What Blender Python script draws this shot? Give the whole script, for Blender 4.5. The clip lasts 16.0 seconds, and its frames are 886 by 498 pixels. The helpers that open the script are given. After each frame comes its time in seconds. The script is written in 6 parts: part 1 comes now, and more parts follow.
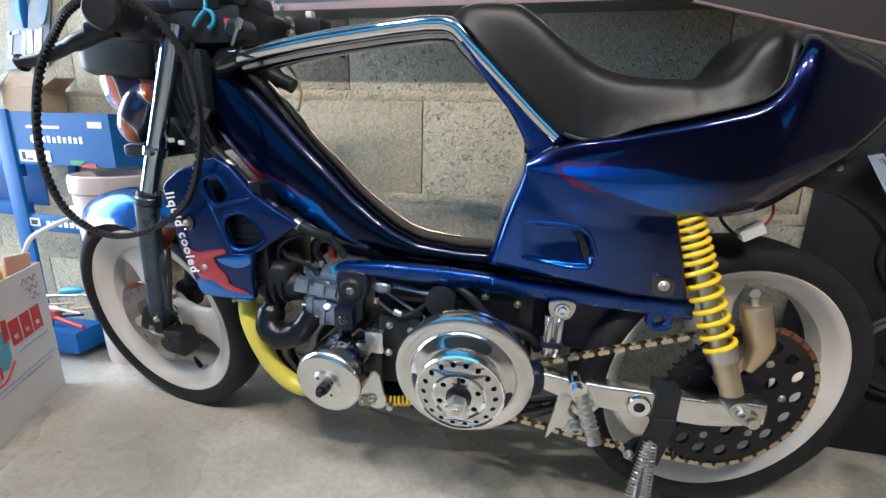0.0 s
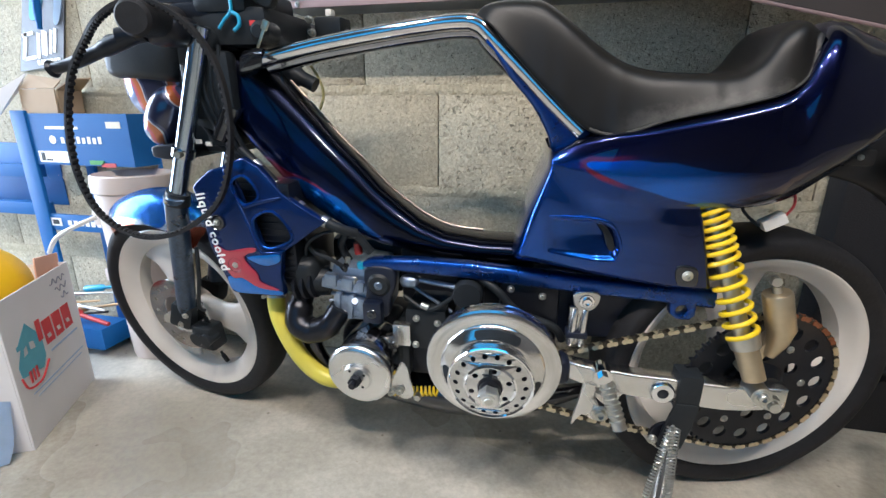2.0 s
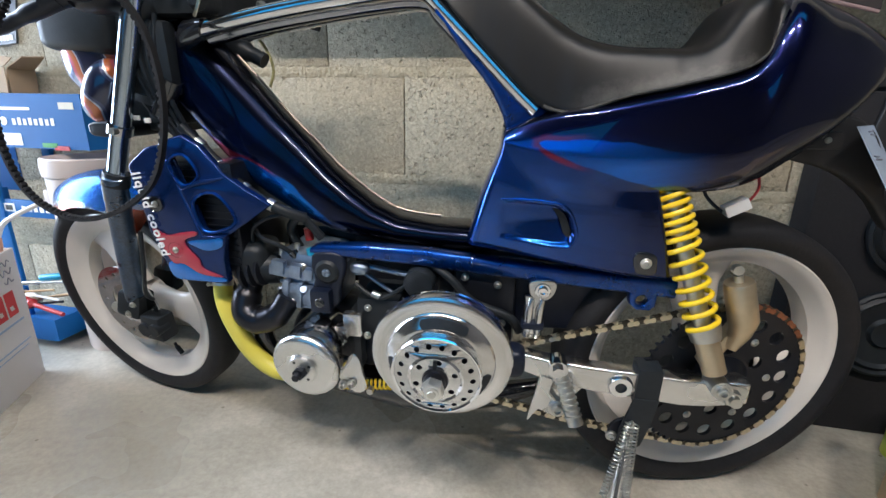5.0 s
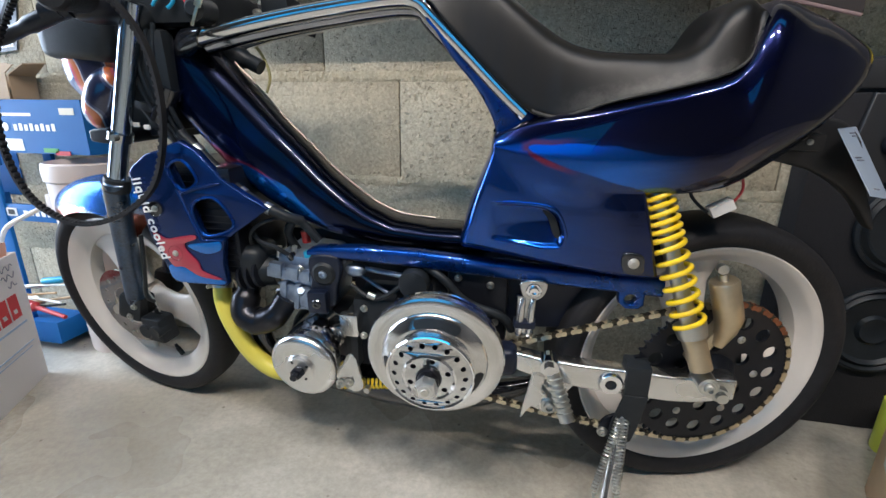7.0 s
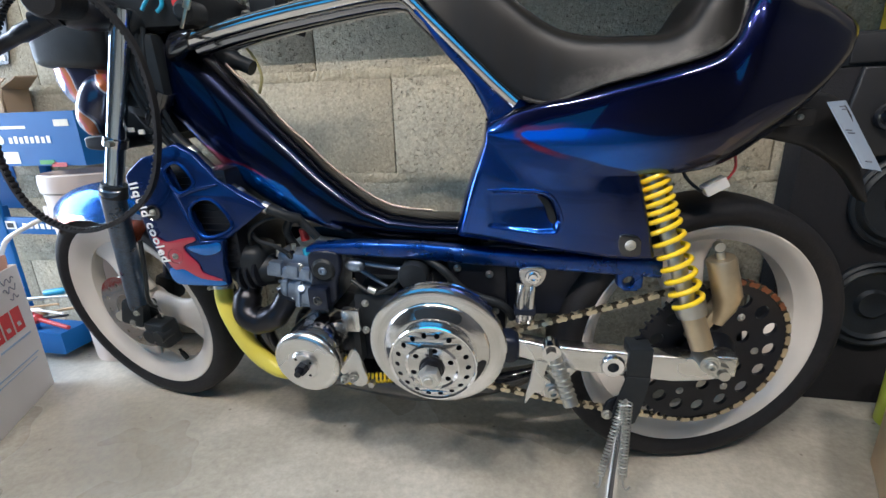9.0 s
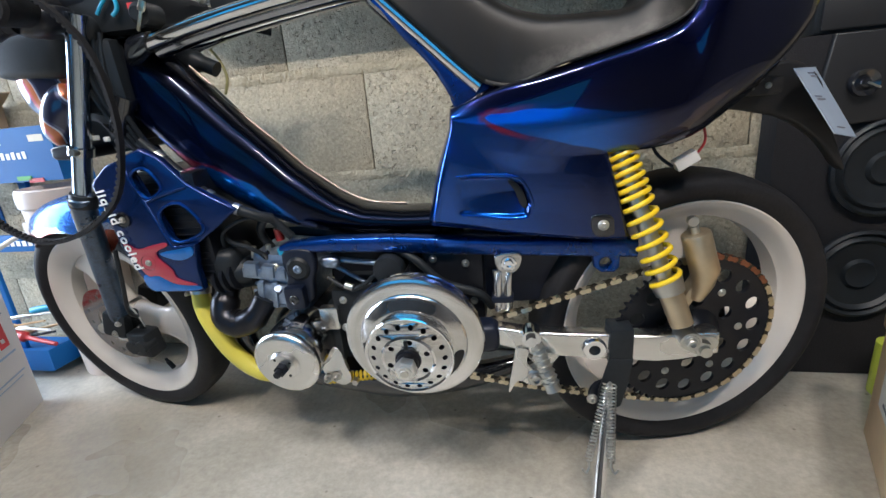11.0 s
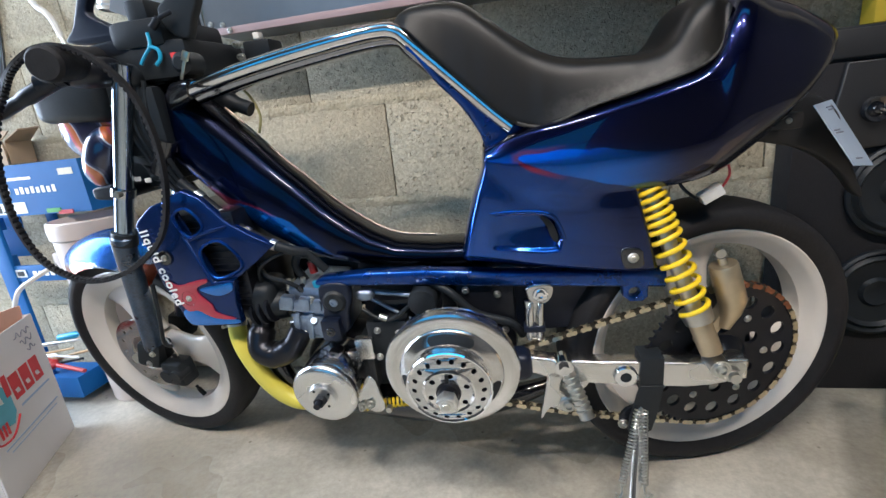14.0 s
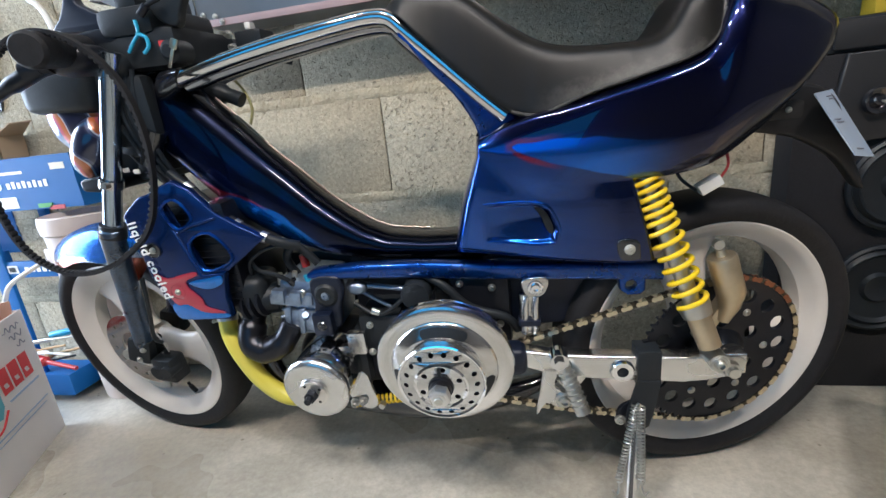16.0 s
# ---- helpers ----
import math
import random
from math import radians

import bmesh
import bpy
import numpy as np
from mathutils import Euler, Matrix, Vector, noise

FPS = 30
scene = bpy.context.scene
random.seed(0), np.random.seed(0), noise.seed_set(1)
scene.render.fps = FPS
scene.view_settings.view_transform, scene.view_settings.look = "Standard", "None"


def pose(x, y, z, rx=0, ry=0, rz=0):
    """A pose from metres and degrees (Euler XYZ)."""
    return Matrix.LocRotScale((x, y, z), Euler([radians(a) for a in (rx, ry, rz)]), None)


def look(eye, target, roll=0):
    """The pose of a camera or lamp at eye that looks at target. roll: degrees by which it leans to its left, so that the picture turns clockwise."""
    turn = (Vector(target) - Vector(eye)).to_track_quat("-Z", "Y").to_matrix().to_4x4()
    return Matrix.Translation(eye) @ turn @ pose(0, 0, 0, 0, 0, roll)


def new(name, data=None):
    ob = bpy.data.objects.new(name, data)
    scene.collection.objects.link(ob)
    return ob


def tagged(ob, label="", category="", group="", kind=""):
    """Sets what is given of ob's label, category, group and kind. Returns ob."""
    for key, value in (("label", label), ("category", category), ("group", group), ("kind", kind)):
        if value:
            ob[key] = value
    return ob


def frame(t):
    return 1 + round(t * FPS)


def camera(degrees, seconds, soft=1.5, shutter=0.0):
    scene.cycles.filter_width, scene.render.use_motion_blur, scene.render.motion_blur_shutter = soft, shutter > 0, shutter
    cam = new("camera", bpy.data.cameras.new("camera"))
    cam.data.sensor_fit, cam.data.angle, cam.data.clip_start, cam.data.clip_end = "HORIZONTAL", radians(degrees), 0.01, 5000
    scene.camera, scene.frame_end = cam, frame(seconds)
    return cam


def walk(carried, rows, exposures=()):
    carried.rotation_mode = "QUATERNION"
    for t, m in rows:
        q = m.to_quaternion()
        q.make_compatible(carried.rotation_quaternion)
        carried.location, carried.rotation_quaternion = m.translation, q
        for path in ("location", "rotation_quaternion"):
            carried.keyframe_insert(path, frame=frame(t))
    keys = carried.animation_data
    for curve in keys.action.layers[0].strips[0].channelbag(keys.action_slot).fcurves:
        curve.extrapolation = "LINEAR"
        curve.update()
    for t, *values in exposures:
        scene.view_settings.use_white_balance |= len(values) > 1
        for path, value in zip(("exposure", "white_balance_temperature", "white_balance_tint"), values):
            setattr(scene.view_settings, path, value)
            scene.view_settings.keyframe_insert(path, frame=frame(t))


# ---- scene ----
cam = camera(88.84, 16.0)
ROWS = [
    (0, 0.2379, -0.8035, 0.6960, 75.097, -1.436, 12.715),
    (0.5, 0.2245, -0.8000, 0.6978, 74.622, 1.089, 12.745),
    (1, 0.1827, -0.8221, 0.7145, 74.785, 0.343, 13.082),
    (1.5, 0.1848, -0.8303, 0.7177, 73.724, -0.177, 12.515),
    (2, 0.2016, -0.8262, 0.7123, 73.518, -0.270, 12.740),
    (2.5, 0.2191, -0.8179, 0.7000, 73.397, 1.125, 12.537),
    (3, 0.2360, -0.8097, 0.6991, 73.483, 1.568, 12.564),
    (3.5, 0.2418, -0.8118, 0.7023, 73.443, 0.850, 12.515),
    (4, 0.2378, -0.8118, 0.7037, 73.547, 0.737, 12.490),
    (4.5, 0.2736, -0.7812, 0.6911, 73.532, -0.838, 12.468),
    (5, 0.2641, -0.7771, 0.6823, 73.193, -1.018, 12.137),
    (7.5, 0.2804, -0.7923, 0.6919, 73.101, -0.215, 12.030),
    (8, 0.2670, -0.7925, 0.6842, 72.972, 1.018, 12.081),
    (8.5, 0.2808, -0.7943, 0.6739, 72.875, 1.637, 11.592),
    (9, 0.2836, -0.7980, 0.6782, 73.067, 1.779, 11.343),
    (9.5, 0.3038, -0.7948, 0.6669, 72.908, 2.226, 10.776),
    (10, 0.3223, -0.7930, 0.6615, 72.990, 3.885, 10.034),
    (12.5, 0.3246, -0.7741, 0.6558, 72.872, 5.074, 10.530),
    (13, 0.3079, -0.7908, 0.6838, 73.317, 3.854, 10.576),
    (13.5, 0.2855, -0.8075, 0.7125, 73.388, 4.996, 10.225),
    (14, 0.2794, -0.8056, 0.7126, 73.838, 5.950, 10.315),
    (14.5, 0.2783, -0.7998, 0.7004, 74.033, 6.259, 10.262),
    (15, 0.2735, -0.7996, 0.7062, 74.020, 5.722, 10.288),
    (15.5, 0.2684, -0.8019, 0.7063, 73.997, 5.764, 10.436),
    (16, 0.2864, -0.7944, 0.6927, 74.023, 5.877, 10.318),
]
walk(cam, [(t, pose(x, y, z, rx, ry, rz)) for t, x, y, z, rx, ry, rz in ROWS],
     [(0.0, 0.0, 6300, 12), (1.0, 0.08, 6300, 12), (2.0, 0.05, 6300, 12), (4.5, -0.06, 6300, 12), (10.0, -0.10, 6300, 12), (12.5, -0.10, 6300, 12), (14.5, 0.0, 6300, 12), (16.0, 0.0, 6300, 12)])

# world and light
world = bpy.data.worlds.new("sky")
scene.world = world
world.use_nodes = True
wn = world.node_tree
sky = wn.nodes.new("ShaderNodeTexSky")
sky.sky_type = "NISHITA"
sky.sun_disc = False
sky.sun_elevation, sky.sun_rotation = radians(50), radians(60)
wn.links.new(sky.outputs[0], wn.nodes["Background"].inputs[0])
wn.nodes["Background"].inputs[1].default_value = 0.15


def area(name, m, sx, sy, watts, colour):
    d = bpy.data.lights.new(name, "AREA")
    d.shape, d.size, d.size_y, d.energy, d.color = "RECTANGLE", sx, sy, watts, colour
    ob = new(name, d)
    ob.matrix_world = m
    return ob


# daylight standing in for the sky in the open garage door, and the narrow window over the back wall
area("door_daylight", look((-2.95, -0.30, 1.25), (-0.4, 0.12, 0.80)), 1.0, 2.0, 152, (0.68, 0.82, 1.0))
# three short strip lights on the ceiling
for k in range(3):
    d = bpy.data.lights.new("strip_light_tube", "AREA")
    d.shape, d.size, d.size_y, d.energy, d.color = "RECTANGLE", 0.28, 0.05, 34.5, (1.0, 0.92, 0.83)
    ob = new("strip_light_tube", d)
    ob.matrix_world = pose(-0.65 + 0.80 * k, -1.40, 2.54)


# materials
def mat(name, colour, rough=0.5, metal=0.0, coat=0.0, var=0.12, scale=30.0, bump=0.0, bscale=None, rvar=0.1, second=None, spec=0.5):
    m = bpy.data.materials.new(name)
    m.use_nodes = True
    nt = m.node_tree
    b = nt.nodes["Principled BSDF"]
    b.inputs["Metallic"].default_value = metal
    b.inputs["Coat Weight"].default_value = coat
    b.inputs["Coat Roughness"].default_value = 0.03
    b.inputs["Specular IOR Level"].default_value = spec
    tc = nt.nodes.new("ShaderNodeTexCoord")
    n1 = nt.nodes.new("ShaderNodeTexNoise")
    n1.inputs["Scale"].default_value, n1.inputs["Detail"].default_value = scale, 8
    n2 = nt.nodes.new("ShaderNodeTexNoise")
    n2.inputs["Scale"].default_value, n2.inputs["Detail"].default_value = scale * 0.14, 3
    for n in (n1, n2):
        nt.links.new(tc.outputs["Object"], n.inputs["Vector"])
    add = nt.nodes.new("ShaderNodeMath")
    add.operation = "ADD"
    nt.links.new(n1.outputs[0], add.inputs[0])
    nt.links.new(n2.outputs[0], add.inputs[1])
    ramp = nt.nodes.new("ShaderNodeMapRange")
    ramp.inputs[1].default_value, ramp.inputs[2].default_value = 0.6, 1.4
    nt.links.new(add.outputs[0], ramp.inputs[0])
    mix = nt.nodes.new("ShaderNodeMix")
    mix.data_type = "RGBA"
    lo = second or [c * (1 - var) for c in colour]
    hi = colour if second else [min(1, c * (1 + var)) for c in colour]
    mix.inputs[6].default_value = (*lo, 1)
    mix.inputs[7].default_value = (*hi, 1)
    nt.links.new(ramp.outputs[0], mix.inputs[0])
    nt.links.new(mix.outputs[2], b.inputs["Base Color"])
    rr = nt.nodes.new("ShaderNodeMapRange")
    rr.inputs[3].default_value, rr.inputs[4].default_value = max(0.02, rough - rvar), min(1, rough + rvar)
    nt.links.new(n2.outputs[0], rr.inputs[0])
    nt.links.new(rr.outputs[0], b.inputs["Roughness"])
    if bump:
        n3 = nt.nodes.new("ShaderNodeTexNoise")
        n3.inputs["Scale"].default_value, n3.inputs["Detail"].default_value = bscale or scale * 3, 6
        nt.links.new(tc.outputs["Object"], n3.inputs["Vector"])
        bp = nt.nodes.new("ShaderNodeBump")
        bp.inputs["Strength"].default_value, bp.inputs["Distance"].default_value = bump, 0.004
        nt.links.new(n3.outputs[0], bp.inputs["Height"])
        nt.links.new(bp.outputs[0], b.inputs["Normal"])
    return m


def concrete_block():
    m = mat("concrete_block", (0.55, 0.49, 0.36), 0.92, var=0.1, scale=90, second=(0.38, 0.335, 0.245))
    nt = m.node_tree
    b = nt.nodes["Principled BSDF"]
    tc = [n for n in nt.nodes if n.type == "TEX_COORD"][0]
    info = nt.nodes.new("ShaderNodeObjectInfo")
    shift = nt.nodes.new("ShaderNodeVectorMath")
    shift.operation = "MULTIPLY_ADD"
    nt.links.new(info.outputs["Random"], shift.inputs[0])
    shift.inputs[1].default_value = (7, 7, 7)
    nt.links.new(tc.outputs["Object"], shift.inputs[2])
    grains = nt.nodes.new("ShaderNodeTexVoronoi")
    grains.inputs["Scale"].default_value = 190
    grains.inputs["Randomness"].default_value = 1.0
    pits = nt.nodes.new("ShaderNodeTexVoronoi")
    pits.inputs["Scale"].default_value = 75
    lumps = nt.nodes.new("ShaderNodeTexNoise")
    lumps.inputs["Scale"].default_value, lumps.inputs["Detail"].default_value = 55, 7
    lumps.inputs["Roughness"].default_value = 0.7
    warp = nt.nodes.new("ShaderNodeTexNoise")
    warp.inputs["Scale"].default_value = 120
    nt.links.new(shift.outputs[0], warp.inputs["Vector"])
    bent = nt.nodes.new("ShaderNodeVectorMath")
    bent.operation = "MULTIPLY_ADD"
    nt.links.new(warp.outputs["Color"], bent.inputs[0])
    bent.inputs[1].default_value = (0.014, 0.014, 0.014)
    nt.links.new(shift.outputs[0], bent.inputs[2])
    for n in (grains, pits, lumps):
        nt.links.new(bent.outputs[0], n.inputs["Vector"])
    size = nt.nodes.new("ShaderNodeMath")
    size.operation = "MULTIPLY_ADD"
    nt.links.new(pits.outputs["Color"], size.inputs[0])
    size.inputs[1].default_value = -0.55
    nt.links.new(pits.outputs["Distance"], size.inputs[2])
    edge = nt.nodes.new("ShaderNodeMapRange")
    edge.inputs[1].default_value, edge.inputs[2].default_value = -0.22, -0.06
    nt.links.new(size.outputs[0], edge.inputs[0])
    height = nt.nodes.new("ShaderNodeMath")
    height.operation = "MULTIPLY_ADD"
    nt.links.new(grains.outputs["Distance"], height.inputs[0])
    height.inputs[1].default_value = -0.30
    nt.links.new(edge.outputs[0], height.inputs[2])
    rough = nt.nodes.new("ShaderNodeMath")
    rough.operation = "MULTIPLY_ADD"
    nt.links.new(lumps.outputs[0], rough.inputs[0])
    rough.inputs[1].default_value = 0.7
    nt.links.new(height.outputs[0], rough.inputs[2])
    bp = nt.nodes.new("ShaderNodeBump")
    bp.inputs["Strength"].default_value, bp.inputs["Distance"].default_value = 1.0, 0.007
    nt.links.new(rough.outputs[0], bp.inputs["Height"])
    nt.links.new(bp.outputs[0], b.inputs["Normal"])
    base = [n for n in nt.nodes if n.type == "MIX"][0]
    tone = nt.nodes.new("ShaderNodeMix")
    tone.data_type, tone.blend_type = "RGBA", "MULTIPLY"
    tone.inputs[0].default_value = 0.55
    grey = nt.nodes.new("ShaderNodeMapRange")
    grey.inputs[3].default_value, grey.inputs[4].default_value = 0.45, 1.25
    nt.links.new(grains.outputs["Color"], grey.inputs[0])
    nt.links.new(base.outputs[2], tone.inputs[6])
    nt.links.new(grey.outputs[0], tone.inputs[7])
    nt.links.new(tone.outputs[2], b.inputs["Base Color"])
    return m


def floor_material():
    m = mat("concrete_floor", (0.52, 0.485, 0.415), 0.30, scale=11, second=(0.345, 0.32, 0.265), rvar=0.18, bump=0.05, bscale=90)
    nt = m.node_tree
    b = nt.nodes["Principled BSDF"]
    tc = [n for n in nt.nodes if n.type == "TEX_COORD"][0]
    base = [n for n in nt.nodes if n.type == "MIX"][0]
    big = nt.nodes.new("ShaderNodeTexNoise")
    big.inputs["Scale"].default_value, big.inputs["Detail"].default_value, big.inputs["Distortion"].default_value = 2.6, 9, 0.6
    big.inputs["Roughness"].default_value = 0.62
    nt.links.new(tc.outputs["Object"], big.inputs["Vector"])
    cut = nt.nodes.new("ShaderNodeMapRange")
    cut.inputs[1].default_value, cut.inputs[2].default_value = 0.34, 0.62
    nt.links.new(big.outputs[0], cut.inputs[0])
    stain = nt.nodes.new("ShaderNodeMix")
    stain.data_type = "RGBA"
    stain.inputs[6].default_value = (0.29, 0.265, 0.215, 1)
    nt.links.new(cut.outputs[0], stain.inputs[0])
    nt.links.new(base.outputs[2], stain.inputs[7])
    spots = nt.nodes.new("ShaderNodeTexVoronoi")
    spots.inputs["Scale"].default_value = 14
    nt.links.new(tc.outputs["Object"], spots.inputs["Vector"])
    dot = nt.nodes.new("ShaderNodeMapRange")
    dot.inputs[1].default_value, dot.inputs[2].default_value = 0.03, 0.06
    nt.links.new(spots.outputs["Distance"], dot.inputs[0])
    speck = nt.nodes.new("ShaderNodeMix")
    speck.data_type = "RGBA"
    speck.inputs[6].default_value = (0.16, 0.14, 0.11, 1)
    nt.links.new(dot.outputs[0], speck.inputs[0])
    nt.links.new(stain.outputs[2], speck.inputs[7])
    grain = nt.nodes.new("ShaderNodeTexNoise")
    grain.inputs["Scale"].default_value, grain.inputs["Detail"].default_value = 70, 9
    grain.inputs["Roughness"].default_value = 0.75
    nt.links.new(tc.outputs["Object"], grain.inputs["Vector"])
    worn = nt.nodes.new("ShaderNodeMapRange")
    worn.inputs[1].default_value, worn.inputs[2].default_value = 0.30, 0.62
    worn.inputs[3].default_value, worn.inputs[4].default_value = 0.80, 1.14
    nt.links.new(grain.outputs[0], worn.inputs[0])
    dust = nt.nodes.new("ShaderNodeMix")
    dust.data_type, dust.blend_type = "RGBA", "MULTIPLY"
    dust.inputs[0].default_value = 1.0
    nt.links.new(speck.outputs[2], dust.inputs[6])
    nt.links.new(worn.outputs[0], dust.inputs[7])
    nt.links.new(dust.outputs[2], b.inputs["Base Color"])
    return m


def flame_paint():
    m = mat("flame_paint", (0.01, 0.03, 0.2), 0.3, 0.3, 1.0)
    nt = m.node_tree
    b = nt.nodes["Principled BSDF"]
    tc = [n for n in nt.nodes if n.type == "TEX_COORD"][0]
    wave = nt.nodes.new("ShaderNodeTexWave")
    wave.wave_type, wave.bands_direction = "BANDS", "DIAGONAL"
    wave.inputs["Scale"].default_value, wave.inputs["Distortion"].default_value = 3.2, 7.0
    wave.inputs["Detail Scale"].default_value = 1.2
    nt.links.new(tc.outputs["Object"], wave.inputs["Vector"])
    r = nt.nodes.new("ShaderNodeValToRGB")
    r.color_ramp.interpolation = "CONSTANT"
    e = r.color_ramp.elements
    e[0].position, e[0].color = 0.0, (0.012, 0.016, 0.05, 1)
    e[1].position, e[1].color = 0.34, (0.05, 0.06, 0.13, 1)
    for at, colour in ((0.48, (0.60, 0.62, 0.68, 1)), (0.55, (0.56, 0.15, 0.05, 1)), (0.82, (0.55, 0.11, 0.14, 1)), (0.92, (0.09, 0.12, 0.26, 1))):
        e.new(at).color = colour
    nt.links.new(wave.outputs["Fac"], r.inputs[0])
    nt.links.new(r.outputs[0], b.inputs["Base Color"])
    return m


def maths(nt):
    """Two short hands for arithmetic in a material."""
    def math_node(op, a, c):
        n = nt.nodes.new("ShaderNodeMath")
        n.operation = op
        for i, v in enumerate((a, c)):
            if isinstance(v, (int, float)):
                n.inputs[i].default_value = v
            else:
                nt.links.new(v, n.inputs[i])
        return n.outputs[0]

    def ramp(v, lo, hi):
        n = nt.nodes.new("ShaderNodeMapRange")
        n.interpolation_type = "SMOOTHSTEP"
        n.inputs[1].default_value, n.inputs[2].default_value = lo, hi
        nt.links.new(v, n.inputs[0])
        return n.outputs[0]

    return math_node, ramp


def airbrush():
    """Deep blue fading into bright blue on the flank, as the paint was sprayed."""
    m = mat("airbrushed_blue_paint", (0.002, 0.018, 0.105), 0.20, 0.92, 1.0, var=0.25, scale=300, rvar=0.03)
    nt = m.node_tree
    b = nt.nodes["Principled BSDF"]
    tc = [n for n in nt.nodes if n.type == "TEX_COORD"][0]
    sep = nt.nodes.new("ShaderNodeSeparateXYZ")
    nt.links.new(tc.outputs["Object"], sep.inputs[0])
    wob = nt.nodes.new("ShaderNodeTexNoise")
    wob.inputs["Scale"].default_value = 9
    nt.links.new(tc.outputs["Object"], wob.inputs["Vector"])

    math_node, ramp = maths(nt)
    x, z, wave = sep.outputs["X"], sep.outputs["Z"], math_node("SUBTRACT", wob.outputs[0], 0.5)
    run = math_node("MAXIMUM", math_node("SUBTRACT", x, 0.252), 0.0)
    half = math_node("MULTIPLY", math_node("POWER", run, 0.5), 0.078)
    middle = math_node("ADD", math_node("SUBTRACT", 0.652, math_node("MULTIPLY", run, 0.20)), math_node("MULTIPLY", wave, 0.03))
    edge = math_node("SUBTRACT", half, math_node("ABSOLUTE", math_node("SUBTRACT", z, middle), 0.0))
    far = math_node("SUBTRACT", 1.0, ramp(x, 0.36, 0.50))
    fac = math_node("MULTIPLY", ramp(edge, 0.0, 0.003), far)
    rim = math_node("MULTIPLY", ramp(edge, -0.0085, -0.0025), math_node("SUBTRACT", 1.0, ramp(edge, 0.0, 0.003)))
    rim = math_node("MULTIPLY", math_node("MULTIPLY", rim, ramp(x, 0.240, 0.250)), math_node("SUBTRACT", 1.0, ramp(x, 0.27, 0.335)))
    # lighter spray towards the front edge of the panel
    front = math_node("MULTIPLY", math_node("SUBTRACT", 1.0, ramp(math_node("ADD", x, math_node("MULTIPLY", wave, 0.08)), 0.19, 0.50)), math_node("SUBTRACT", 1.0, ramp(z, 0.64, 0.67)))
    spray = nt.nodes.new("ShaderNodeMix")
    spray.data_type = "RGBA"
    spray.inputs[6].default_value, spray.inputs[7].default_value = (0.0024, 0.0048, 0.038, 1), (0.0004, 0.058, 0.32, 1)
    nt.links.new(front, spray.inputs[0])
    mix0 = nt.nodes.new("ShaderNodeMix")
    mix0.data_type = "RGBA"
    mix0.inputs[7].default_value = (0.001, 0.115, 0.56, 1)
    nt.links.new(spray.outputs[2], mix0.inputs[6])
    nt.links.new(fac, mix0.inputs[0])
    mix = nt.nodes.new("ShaderNodeMix")
    mix.data_type = "RGBA"
    mix.inputs[7].default_value = (0.34, 0.02, 0.07, 1)
    nt.links.new(mix0.outputs[2], mix.inputs[6])
    nt.links.new(rim, mix.inputs[0])
    nt.links.new(mix.outputs[2], b.inputs["Base Color"])
    b.inputs["Coat Weight"].default_value = 0.85
    return m


def beam_paint():
    """Midnight blue with a red and light blue flame along the lower flank."""
    m = mat("midnight_blue_paint", (0.003, 0.009, 0.04), 0.24, 0.9, 0.25, var=0.25, scale=300, rvar=0.03)
    nt = m.node_tree
    b = nt.nodes["Principled BSDF"]
    tc = [n for n in nt.nodes if n.type == "TEX_COORD"][0]
    math_node, ramp = maths(nt)
    axes = []
    for axis in ((0.72, 0.0, -0.70), (0.70, 0.0, 0.72)):
        dot = nt.nodes.new("ShaderNodeVectorMath")
        dot.operation = "DOT_PRODUCT"
        nt.links.new(tc.outputs["Object"], dot.inputs[0])
        dot.inputs[1].default_value = axis
        axes.append(dot.outputs["Value"])
    wob = nt.nodes.new("ShaderNodeTexNoise")
    wob.inputs["Scale"].default_value = 22
    nt.links.new(tc.outputs["Object"], wob.inputs["Vector"])
    wave = math_node("SUBTRACT", wob.outputs[0], 0.5)
    u, v = axes
    top = math_node("ADD", math_node("MULTIPLY", ramp(u, -0.735, -0.50), 0.060), math_node("ADD", 0.228, math_node("MULTIPLY", wave, 0.012)))
    depth = math_node("SUBTRACT", top, v)
    inside = math_node("MULTIPLY", ramp(depth, 0.0, 0.003), math_node("SUBTRACT", 1.0, ramp(u, -0.48, -0.40)))
    blue = ramp(math_node("ADD", u, math_node("MULTIPLY", depth, 0.9)), -0.610, -0.600)
    edge = math_node("MULTIPLY", math_node("SUBTRACT", 1.0, ramp(depth, 0.003, 0.007)), math_node("SUBTRACT", 1.0, ramp(u, -0.57, -0.53)))
    red = math_node("MAXIMUM", math_node("SUBTRACT", 1.0, blue), edge)
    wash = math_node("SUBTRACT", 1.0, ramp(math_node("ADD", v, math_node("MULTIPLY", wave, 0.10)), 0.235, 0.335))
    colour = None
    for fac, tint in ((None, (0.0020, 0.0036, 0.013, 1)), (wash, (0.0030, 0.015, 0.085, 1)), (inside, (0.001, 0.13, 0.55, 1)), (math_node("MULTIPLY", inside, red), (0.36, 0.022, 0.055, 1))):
        if fac is None:
            base = nt.nodes.new("ShaderNodeRGB")
            base.outputs[0].default_value = tint
            colour = base.outputs[0]
            continue
        mix = nt.nodes.new("ShaderNodeMix")
        mix.data_type = "RGBA"
        mix.inputs[7].default_value = tint
        nt.links.new(colour, mix.inputs[6])
        nt.links.new(fac, mix.inputs[0])
        colour = mix.outputs[2]
    nt.links.new(colour, b.inputs["Base Color"])
    return m


